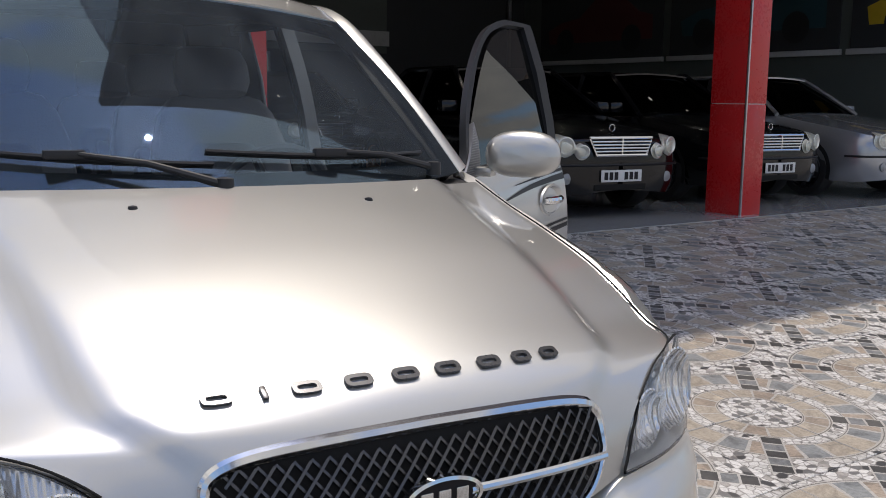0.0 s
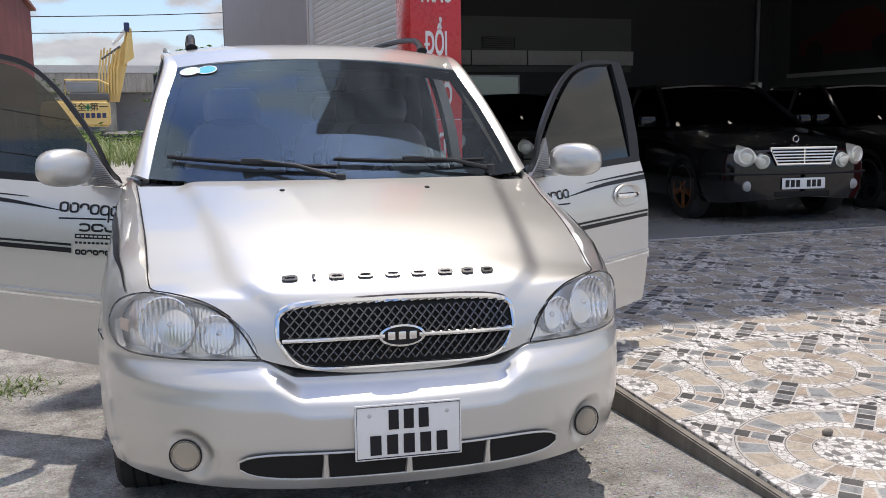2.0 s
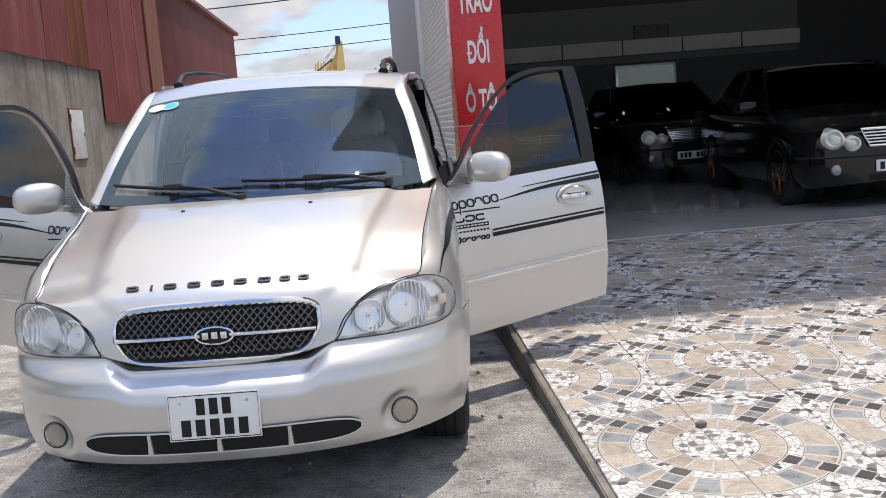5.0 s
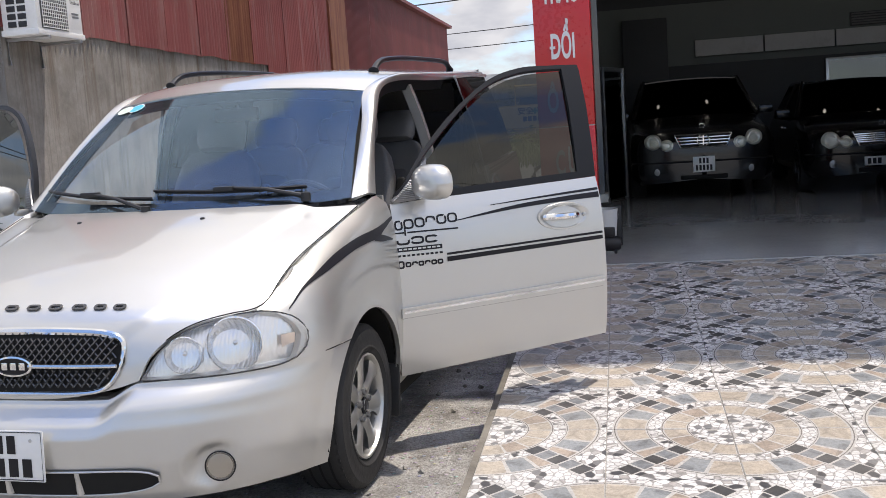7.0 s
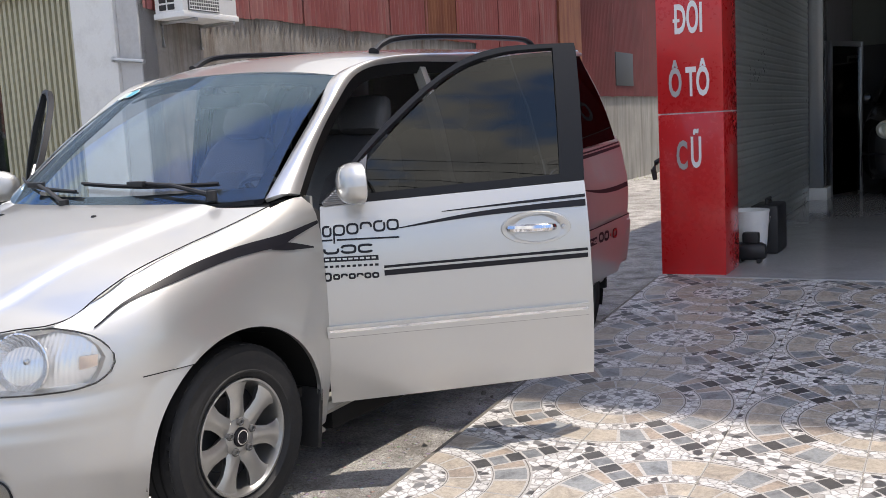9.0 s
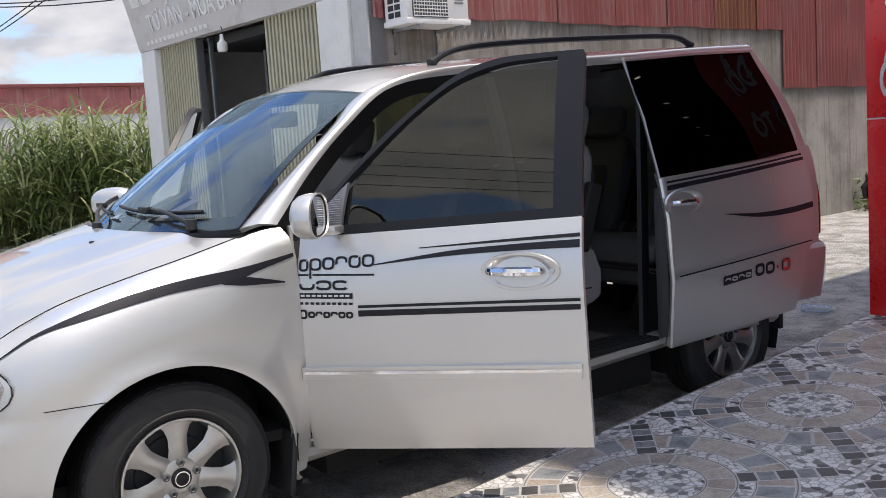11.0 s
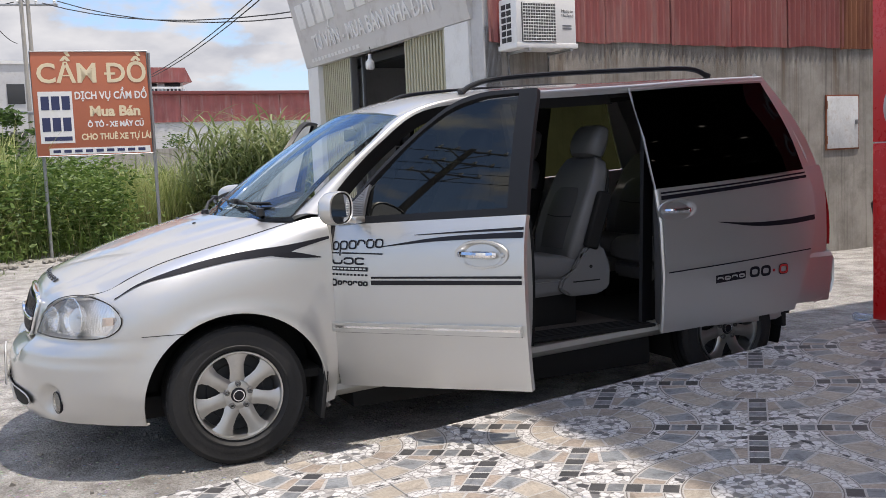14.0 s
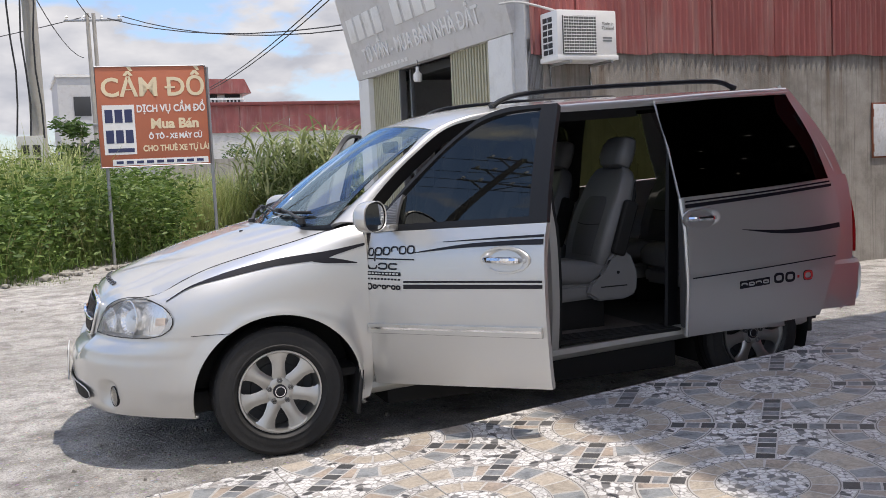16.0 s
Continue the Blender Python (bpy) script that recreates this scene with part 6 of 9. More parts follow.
def loop_decal(parent, surf, x0, x1, z0, z1, stroke, sg, xf, mt, arc=(0, 360), lift=0.003, n=24, e=0.65):
    """A plain looped mark laid on a body side."""
    cx, cz, hw, hh = (x0 + x1) / 2, (z0 + z1) / 2, abs(x1 - x0) / 2, (z1 - z0) / 2
    rows = []
    for grow in (0.0, stroke):
        row = []
        for k in range(n + 1):
            a = radians(arc[0] + (arc[1] - arc[0]) * k / n)
            c, q = math.cos(a), math.sin(a)
            p = surf(cx - (hw - grow) * math.copysign(abs(c) ** e, c), cz + (hh - grow) * math.copysign(abs(q) ** e, q))
            row.append(Vector((p.x, (p.y + lift) * sg, p.z)))
        rows.append(row)
    part("decal_loop", moved(sheet(bmesh.new(), rows), xf), mt, parent, "plain looped decal mark")


DOOR_TOP = [(-0.525, 1.1225), (-0.66, 1.298), (-0.8, 1.4397), (-0.95, 1.5637), (-1.1, 1.657), (-1.25, 1.6976), (-1.4, 1.7026), (-1.545, 1.7017)]


def front_door(sg, angle):
    """A front door, built shut on the flank and swung about its hinge."""
    hinge = Vector((-0.50, 0.912 * sg, 0))
    xf = Matrix.Translation(hinge) @ Matrix.Rotation(radians(-angle * sg), 4, "Z") @ Matrix.Translation(-hinge)
    lowx = [(-0.505, 0.322), (-0.9, 0.345), (-1.562, 0.388)]
    topx = [(-0.505, belt(-0.505)), (-0.9, belt(-0.9)), (-1.548, belt(-1.548))]
    lft = [(-0.505, 0.318), (-0.505, 0.7), (-0.505, belt(-0.505))]
    rgt = [(-1.562, 0.388), (-1.562, 0.62), (-1.556, 0.9), (-1.548, belt(-1.548))]
    door = part("front_door", moved(plate(flip(coons(lowx, topx, lft, rgt, 26, 24, flank), sg), 0.028), xf), M_PAINT, car, "open silver front door with black striping")
    inner = [[p + Vector((0, -0.06 * sg, 0)) for p in r] for r in flip(coons([(-0.53, 0.36), (-1.48, 0.41)], [(-0.53, 1.10), (-1.515, 1.15)], [(-0.53, 0.36), (-0.53, 1.10)], [(-1.48, 0.41), (-1.515, 1.15)], 14, 12, flank), sg)]
    part("door_lining", moved(plate(inner, 0.035), xf), M_DASH, door, "grey inner door lining")
    part("arm_rest", moved(boxed(-1.40, -0.75, 0.76 if sg > 0 else -0.84, 0.84 if sg > 0 else -0.76, 0.80, 0.87, 0.025), xf), M_LEATHER, door)
    part("door_edge", moved(plate(flip([[flank(-1.535, z) + Vector((0.0, d, 0)) for z in np.linspace(0.38, 1.15, 12)] for d in (-0.012, -0.062)], sg), 0.012, (-1.0, 0, 0.8)), xf), M_JAMB, door)
    # window surround
    top = DOOR_TOP
    out = line(spline(top, 40), 40)
    ins = line(spline([(-0.575, 1.1675), (-0.68, 1.297), (-0.81, 1.4209), (-0.955, 1.5448), (-1.1, 1.635), (-1.25, 1.6756), (-1.36, 1.684), (-1.46, 1.6854)], 40), 40)
    part("window_surround", moved(plate(flip([[flank(*(a * (1 - t) + b * t)) for a, b in zip(out, ins)] for t in (0, 0.5, 1)], sg), 0.03), xf), M_TRIM, door, "dark window surround")
    part("rear_post", moved(plate(flip([[flank(x0 + (x1 - x0) * t, z) for (x0, x1, z) in ((-1.452, -1.548, belt(-1.5) + 0.005), (-1.455, -1.550, 1.3), (-1.458, -1.552, 1.5), (-1.46, -1.552, 1.67), (-1.46, -1.548, 1.700))] for t in (0, 0.5, 1)], sg), 0.03), xf), M_TRIM, door, "wide dark post behind the window")
    zb = lambda x: belt(x)
    part("waist_seal", moved(plate(flip([[flank(x, zb(x) + dz) for x in np.linspace(-0.62, -1.545, 16)] for dz in (0.002, 0.034)], sg), 0.03), xf), M_TRIM, door, "dark waist seal")
    gl = coons([(-0.60, 1.13), (-1.46, 1.17)], [(-0.66, 1.271), (-0.81, 1.4249), (-0.955, 1.5488), (-1.1, 1.639), (-1.25, 1.6796), (-1.36, 1.687), (-1.465, 1.689)], [(-0.60, 1.13), (-0.66, 1.235)], [(-1.46, 1.17), (-1.465, 1.672)], 20, 12, lambda x, z: flank(x, z) + Vector((0, -0.014, 0)))
    part("door_glass", moved(sheet(bmesh.new(), flip(evened(gl), sg)), xf), M_TINTED, door, "dark tinted window")
    tri = strip_between([(-0.515, 1.118), (-0.61, 1.210), (-0.70, 1.298)], [(-0.52, 1.11), (-0.60, 1.115), (-0.672, 1.120)], 10, flank, sg, (0, 0.33, 0.66, 1))
    cp = part("corner_panel", moved(plate(raise_off(tri, 0.008), 0.02), xf), M_CARBON, door, "striped grey corner trim")
    for k in range(20):
        z = 1.123 + k * 0.0082
        x0 = -0.515 - (z - 1.118) * 0.98
        part("corner_rib", moved(tube(bmesh.new(), [flank(x0 - 0.004, z) * 1.0 + Vector((0, 0.0095, 0)), flank(-0.677, z + 0.004) + Vector((0, 0.0095, 0))] if sg > 0 else [Vector((x0 - 0.004, -side_y(x0, z) - 0.0095, z)), Vector((-0.677, -side_y(-0.677, z) - 0.0095, z + 0.004))], 0.0017, 4), xf), M_GALV, cp)
    # mouldings
    part("side_moulding", moved(plate(raise_off(strip_between([(-0.51, 0.640), (-1.542, 0.682)], [(-0.51, 0.594), (-1.542, 0.635)], 14, flank, sg), 0.018), 0.020), xf), M_PAINT, door, "body-coloured side moulding")
    part("moulding_strip", moved(sheet(bmesh.new(), raise_off(strip_between([(-0.52, 0.626), (-1.54, 0.668)], [(-0.52, 0.615), (-1.54, 0.657)], 14, flank, sg, (0, 1)), 0.0205)), xf), M_CHROME, door, "thin bright strip")
    # thin dark strip painting the shadow the moulding throws on the door
    part("moulding_seam", moved(sheet(bmesh.new(), raise_off(strip_between([(-0.515, 0.594), (-1.54, 0.635)], [(-0.515, 0.589), (-1.54, 0.630)], 14, flank, sg, (0, 1)), 0.003)), xf), M_GUM, door, "painted shadow line under the moulding")
    # stripes and plain marks
    decal(door, [(-0.79, 1.009), (-1.1, 1.055), (-1.35, 1.075), (-1.545, 1.086)], [(-0.79, 1.006), (-1.1, 1.038), (-1.35, 1.053), (-1.545, 1.060)], sg, xf)
    decal(door, [(-0.98, 1.066), (-1.3, 1.090), (-1.545, 1.106)], [(-0.98, 1.063), (-1.3, 1.081), (-1.545, 1.094)], sg, xf)
    decal(door, [(-0.745, 0.868), (-1.2, 0.885), (-1.545, 0.898)], [(-0.745, 0.858), (-1.2, 0.875), (-1.545, 0.887)], sg, xf)
    decal(door, [(-0.745, 0.850), (-1.2, 0.866), (-1.545, 0.878)], [(-0.745, 0.828), (-1.2, 0.846), (-1.545, 0.860)], sg, xf)
    for k in range(6):
        x = -0.524 - 0.0525 * k
        loop_decal(door, flank, x + (0.014 if k == 0 else 0.024), x - 0.024, 0.988 + 0.003 * k, 1.032 + 0.003 * k, 0.008, sg, xf, M_DECAL, (60, 400) if k in (0, 4) else (0, 190) if k == 3 else (0, 360))
    block_decal(door, -0.553, -0.560, 0.962, 1.020, sg, xf)
    block_decal(door, -0.508, -0.550, 0.972, 0.979, sg, xf)
    block_decal(door, -0.566, -0.81, 0.972, 0.979, sg, xf)
    for k, arc in enumerate(((170, 370), (-170, 170), (30, 330))):
        x = -0.543 - 0.067 * k
        loop_decal(door, flank, x + 0.031, x - 0.031, 0.921, 0.957, 0.009, sg, xf, M_DECAL, arc)
    block_decal(door, -0.510, -0.725, 0.891, 0.911, sg, xf)
    for k in range(9):
        block_decal(door, -0.518 - 0.0225 * k, -0.534 - 0.0225 * k, 0.898, 0.905, sg, xf, M_PAINT, label="pale mark", lift=0.005)
    for k in range(10):
        block_decal(door, -0.512 - 0.022 * k, -0.526 - 0.022 * k, 0.869, 0.878, sg, xf)
    loop_decal(door, flank, -0.508, -0.540, 0.816, 0.852, 0.008, sg, xf, M_DECAL)
    for k in range(6):
        x = -0.558 - 0.0305 * k
        loop_decal(door, flank, x + 0.014, x - 0.014, 0.821, 0.845, 0.0075, sg, xf, M_DECAL, (0, 200) if k in (1, 3) else (0, 360))
    handle(door, -1.345, 0.985, sg, xf)
    # mirror
    mir = bmesh.new()
    NM = 28
    ell = lambda k, f, dx: Vector((dx, 0.012 + 0.128 * f * (abs(math.cos(k * math.tau / NM)) ** 0.8) * (1 if math.cos(k * math.tau / NM) > 0 else -1), (0.084 if math.sin(k * math.tau / NM) > 0 else 0.074) * f * (abs(math.sin(k * math.tau / NM)) ** 0.8) * (1 if math.sin(k * math.tau / NM) > 0 else -1)))
    sheet(mir, [[ell(k, f, dx) for k in range(NM + 1)] for f, dx in ((0.90, -0.040), (0.93, -0.050), (0.98, -0.046), (1.0, -0.03), (0.985, -0.008), (0.92, 0.012), (0.78, 0.027), (0.55, 0.038), (0.28, 0.043), (0.01, 0.045))])
    mm = Matrix.Translation((-0.630, 1.055 * sg, 1.195)) @ Matrix.Scale(sg, 4, Vector((0, 1, 0))) @ Matrix.Rotation(radians(13), 4, "Z")
    mb = part("mirror_shell", moved(moved(mir, mm), xf), M_PAINT, door, "body-coloured door mirror")
    part("mirror_rim", moved(moved(sheet(bmesh.new(), [[ell(k, f, dx) for k in range(NM + 1)] for f, dx in ((0.92, -0.044), (0.84, -0.040))]), mm), xf), M_GUM, mb)
    part("mirror_pane", moved(moved(sheet(bmesh.new(), [[ell(k, f, -0.040) for k in range(NM + 1)] for f in (0.85, 0.4, 0.01)]), mm), xf), M_MIRRORGLASS, mb, "mirror glass")
    part("mirror_stalk", moved(boxed(-0.685, -0.625, (0.87 if sg > 0 else -0.96), (0.96 if sg > 0 else -0.87), 1.118, 1.152, 0.015), xf), M_PAINT, door)
    return door


front_door(1, 56.0)
front_door(-1, 57.0)


def rear_panel(sg):
    """Flank behind the centre post, round the rear wheel."""
    low = [(-2.41, 0.38)] + arch(-2.91, 0.335, 0.405, 0.395, 178, 10, 28) + [(-3.36, 0.42), (-3.66, 0.46)]
    top = [(-2.41, belt(-2.41)), (-2.9, belt(-2.9)), (-3.66, belt(-3.66))]
    lo, hi = line(low, 50), line(top, 50)
    part("rear_flank", plate(flip([[flank(*(lo[i] * (1 - f) + hi[i] * f)) for i in range(50)] for f in np.linspace(0, 1, 12)], sg), 0.02), M_PAINT, car)
    part("rear_pillar", plate(flip([[flank(*p) for p in spline(c, 12)] for c in ([(-3.40, belt(-3.4)), (-3.31, 1.5), (-3.20, 1.785)], [(-3.52, belt(-3.5)), (-3.42, 1.5), (-3.28, 1.80)], [(-3.66, belt(-3.66)), (-3.54, 1.5), (-3.32, 1.82)])], sg), 0.02), M_PAINT, car)
    gl = coons([(-2.42, belt(-2.42) + 0.01), (-3.41, belt(-3.4) + 0.01)], [(-2.42, 1.73), (-3.21, 1.775)], [(-2.42, belt(-2.42) + 0.01), (-2.42, 1.73)], [(-3.41, belt(-3.4) + 0.01), (-3.21, 1.775)], 14, 8, flank)
    part("quarter_glass", sheet(bmesh.new(), flip(gl, sg)), M_SMOKE if sg > 0 else M_OLIVE, car, "dark quarter window")
    part("wheel_house", sheet(bmesh.new(), [[(-2.91 + 0.42 * k * math.cos(a), y * sg, 0.335 + 0.41 * k * math.sin(a)) for a in np.linspace(-0.35, math.pi + 0.35, 30)] for y, k in ((0.90, 1.0), (0.60, 1.0), (0.60, 0.05))]), M_GUM, car)
    part("mud_flap", boxed(-3.35, -3.32, min(0.72 * sg, 0.92 * sg), max(0.72 * sg, 0.92 * sg), 0.30, 0.50, 0.008), M_RUBBER, car)
    lamp = coons([(-3.585, 0.78), (-3.70, 0.78)], [(-3.57, 1.12), (-3.675, 1.12)], [(-3.585, 0.78), (-3.585, 0.95), (-3.57, 1.12)], [(-3.70, 0.78), (-3.70, 0.95), (-3.675, 1.12)], 5, 8, flank)
    tl = part("tail_lamp", plate(raise_off(flip(lamp, sg), 0.008), 0.02), M_REDLENS, car, "red tail lamp wrapping the corner")
    part("centre_post", plate(flip([[flank(x, z) + Vector((0, -0.02, 0)) for z in np.linspace(sill(-1.55), 1.70, 16)] for x in (-1.545, -1.565, -1.59)], sg), 0.05), M_JAMB, car, "painted centre post")
    part("door_seal", plate(flip([[flank(x, z) + Vector((0, -0.03, 0)) for z in np.linspace(sill(-1.55), 1.70, 16)] for x in (-1.588, -1.60, -1.612)], sg), 0.05), M_GUM, car, "black rubber door seal")
    part("sill_panel", plate(flip([[flank(x, sill(x) + dz) + Vector((0, -dy, 0)) for x in np.linspace(-0.45, -2.52, 22)] for dz, dy in ((-0.055, 0.065), (-0.035, 0.02), (-0.01, 0.0), (0.018, 0.010), (0.026, 0.05), (0.024, 0.12))], sg), 0.012), M_JAMB, car, "body-coloured sill")
    part("front_jamb", plate(flip([[flank(-0.49, z) + Vector((-0.01 * (k > 0), -0.02 - 0.07 * k, 0)) for z in np.linspace(0.32, 1.15, 12)] for k in (0, 0.6, 1.2)], sg), 0.012), M_JAMB, car)


def slide_door(sg, back, out):
    """The sliding side door; back and out say how far it stands from its opening."""
    sh = Matrix.Translation((-back, out * sg, -0.01 if back else 0))
    def fl(x, z):
        return Vector((x, side_y(x, z), z))
    low = [(-1.60, 0.385), (-2.1, 0.40), (-2.16, 0.405), (-2.56, 0.425)]
    top = [(-1.60, belt(-2.38)), (-2.1, belt(-2.85)), (-2.68, belt(-3.4))]
    rgt = [(-2.56, 0.425), (-2.62, 0.62), (-2.70, 0.9), (-2.715, 1.13), (-2.68, belt(-3.4))]
    dr = part("sliding_door", moved(plate(flip(coons(low, top, [low[0], (-1.60, 0.8), top[0]], rgt, 24, 18, lambda x, z: Vector((x, side_y(-1.8, min(z, 1.10)) - max(0, z - 1.10) * 0.12, z))), sg), 0.03), sh), M_PAINT, car, "silver sliding door pushed back along the flank" if back else "shut silver sliding door")
    surf = lambda x, z: Vector((x, side_y(-1.8, min(z, 1.10)) - max(0, z - 1.10) * 0.12, z))
    def gl(x, z):
        t = (z - 1.18) / 0.57
        return Vector((x, 0.882 - 0.145 * t + 0.018 * math.sin(math.pi * min(1, max(0, t))), z))
    part("side_glass", moved(sheet(bmesh.new(), flip(coons([(-1.595, 1.19), (-2.68, 1.262)], [(-1.53, 1.752), (-2.48, 1.795)], [(-1.595, 1.19), (-1.53, 1.752)], [(-2.68, 1.262), (-2.60, 1.52), (-2.48, 1.795)], 18, 10, gl), sg), 0.006 if back else 0.0), sh), M_SMOKE if back else M_GREENTINT, dr, "large dark side window")
    part("front_edge", moved(tube(bmesh.new(), [Vector((p[0], p[1] * sg, p[2])) for p in [(-1.60, 0.905, 0.39), (-1.597, 0.935, 0.7), (-1.597, 0.915, 1.0), (-1.595, 0.875, 1.19)]], 0.012, 6), sh), M_PAINT, dr)
    part("glass_edge", moved(tube(bmesh.new(), [Vector((p[0], p[1] * sg, p[2])) for p in [(-1.595, 0.875, 1.19), (-1.56, 0.82, 1.48), (-1.53, 0.735, 1.752)]], 0.008, 6), sh), M_GALV, dr, "slim dark glass edge")
    part("top_edge", moved(tube(bmesh.new(), [Vector((p[0], p[1] * sg, p[2])) for p in [(-1.53, 0.735, 1.757), (-2.0, 0.735, 1.785), (-2.48, 0.735, 1.80)]], 0.012, 6), sh), M_PAINT, dr)
    part("door_core", moved(boxed(-2.50, -1.62, min(0.80 * sg, 0.885 * sg), max(0.80 * sg, 0.885 * sg), 0.42, 1.15, 0.03), sh), M_DASH, dr, "grey door lining")
    def strip(up, dn, mt, name, label, n=14, d=0.003):
        p, q = spline(up, n), spline(dn, n)
        part(name, moved(sheet(bmesh.new(), raise_off(flip([[surf(*(p[i] * (1 - t) + q[i] * t)) for i in range(n)] for t in (0, 1)], sg), d)), sh), mt, dr, label)
    strip([(-1.605, 1.178), (-2.15, 1.208), (-2.66, 1.248)], [(-1.605, 1.168), (-2.15, 1.198), (-2.66, 1.238)], M_DECAL, "stripe_decal", "black stripe")
    strip([(-1.605, 1.158), (-2.15, 1.190), (-2.67, 1.228)], [(-1.605, 1.135), (-2.15, 1.170), (-2.67, 1.212)], M_DECAL, "stripe_decal", "black stripe")
    strip([(-1.98, 0.992), (-2.25, 0.972), (-2.5, 0.975), (-2.70, 0.990)], [(-1.98, 0.989), (-2.25, 0.950), (-2.5, 0.945), (-2.70, 0.960)], M_DECAL, "stripe_decal", "black wave stripe")
    strip([(-1.605, 0.742), (-2.1, 0.764), (-2.64, 0.797)], [(-1.605, 0.700), (-2.1, 0.725), (-2.64, 0.760)], M_PAINT, "side_moulding", "body-coloured moulding", d=0.022)
    strip([(-1.605, 0.738), (-2.1, 0.760), (-2.64, 0.793)], [(-1.605, 0.730), (-2.1, 0.753), (-2.64, 0.786)], M_TRIM, "moulding_strip", "dark strip", d=0.0245)
    for a, b in ((-1.95, -2.165),):
        strip([(a, 0.686), (b, 0.697)], [(a, 0.640), (b, 0.652)], M_DECAL, "decal_block", "plain black decal panel", 6)
        for k in range(4):
            x = a - 0.030 - 0.0515 * k
            loop_decal(dr, surf, x + 0.022, x - 0.022, 0.652 + 0.0026 * k, 0.676 + 0.0026 * k, 0.009, sg, sh, M_PAINT, (0, 360) if k % 2 else (-20, 200), 0.006)
    for x, mt, arc in ((-2.232, M_DECAL, (0, 360)), (-2.315, M_DECAL, (0, 360)), (-2.448, M_DECAL, (0, 360))):
        loop_decal(dr, surf, x + 0.037, x - 0.037, 0.652, 0.716, 0.016, sg, sh, mt, arc)
    strip([(-2.368, 0.690), (-2.384, 0.690)], [(-2.368, 0.674), (-2.384, 0.674)], M_REDDECAL, "decal_block", "small red dot", 4)
    loop_decal(dr, surf, -2.415, -2.481, 0.656, 0.712, 0.011, sg, sh, M_REDDECAL, (0, 360), 0.006)
    hx, hz = -1.705, 1.075
    y = surf(hx, hz).y
    oval = [[Vector((hx + a * math.cos(k * math.tau / 28), (y + h) * sg, hz + b * math.sin(k * math.tau / 28))) for k in range(29)] for a, b, h in ((0.135, 0.066, 0.001), (0.131, 0.063, 0.010), (0.118, 0.055, 0.010), (0.082, 0.048, -0.004), (0.066, 0.040, -0.020), (0.001, 0.001, -0.028))]
    part("handle_scoop", moved(sheet(bmesh.new(), oval), sh), M_PAINT, dr)
    part("handle_grip", moved(tube(bmesh.new(), spline([Vector((hx + dx, (y + dy) * sg, hz)) for dx, dy in ((0.09, 0.010), (0.05, 0.03), (-0.05, 0.034), (-0.09, 0.010))], 12), 0.012, 8, squash=1.25), sh), M_CHROME, dr, "chrome pull handle")
    return dr


for sg in (1, -1):
    rear_panel(sg)
slide_door(1, 0.775, 0.085)
slide_door(-1, 0.0, 0.0)

# tail
TAIL = ((0.42, -3.72), (0.48, -3.86), (0.55, -3.885), (0.68, -3.885), (0.73, -3.86), (0.76, -3.79), (0.9, -3.79), (1.10, -3.77), (1.3, -3.71), (1.6, -3.55), (1.84, -3.38))
tz = [0.42, 0.45, 0.48, 0.55, 0.62, 0.68, 0.71, 0.735, 0.76]


def tail(u, z):
    zz = min(z, tab(-3.6, RAIL_Z))
    xe = tab(z, TAIL)
    bump = z < 0.755
    ye = (0.925 if bump else side_y(-3.62, zz) if z < 1.3 else side_y(-3.45, zz))
    return Vector((xe + (0.15 if bump else 0.13) * abs(u) ** 6, ye * u, z))


part("tailgate", plate([[tail(u, z) for u in np.linspace(-1, 1, 25)] for z in np.linspace(0.76, 1.84, 16)], 0.02), M_PAINT, car)
rb = part("rear_bumper", plate([[tail(u, z) for u in np.linspace(-1, 1, 31)] for z in tz], 0.015), M_PAINT, car, "body-coloured rear bumper")
for sg in (1, -1):
    part("bumper_end", plate(flip([[Vector((x, side_y(max(x, -3.45), z) + 0.012 + 0.02 * (z < 0.73), z)) for x in np.linspace(-3.36, -3.69, 8)] for z in (0.43, 0.47, 0.55, 0.66, 0.71, 0.735)], sg), 0.015), M_PAINT, rb)

# underbody, floor and bulkheads
part("underbody", boxed(-3.3, 0.50, -0.66, 0.66, 0.21, 0.33, 0.03), M_GUM, car, "dark underbody")
part("sill_box", boxed(-2.40, -0.58, -0.85, 0.85, 0.17, 0.34, 0.03), M_GUM, car, "dark underside")
part("cabin_floor", boxed(-3.45, -0.2, -0.84, 0.84, 0.36, 0.40), M_CARPET, car, "carpeted floor, cabin shade in its dark colour")
part("step_tread", boxed(-2.40, -1.60, 0.70, 0.90, 0.395, 0.415, 0.004), M_GUM, car, "ribbed black step")
for sg in (1, -1):
    part("post_trim", plate(flip([[Vector((x - 0.06 * t, 0.80 - 0.02 * t + d, 0.42 + 1.25 * t)) for t in np.linspace(0, 1, 8)] for x, d in ((-2.34, 0.05), (-2.38, 0.02), (-2.44, 0.0))], sg), 0.02), M_TRIM, car, "dark inner post trim")
M_MAT = surface("brown_floor_mat", (0.055, 0.045, 0.04), 0.9, vary=0.4, big=4, fine=120, bump=0.6)
part("floor_mat", boxed(-2.30, -1.62, -0.2, 0.68, 0.398, 0.412, 0.005), M_MAT, car, "worn brown floor mat")
for k in range(5):
    part("step_rib", boxed(-2.38, -1.62, 0.72 + 0.034 * k, 0.735 + 0.034 * k, 0.414, 0.421, 0.002), M_GUM, car)
ring_ = []
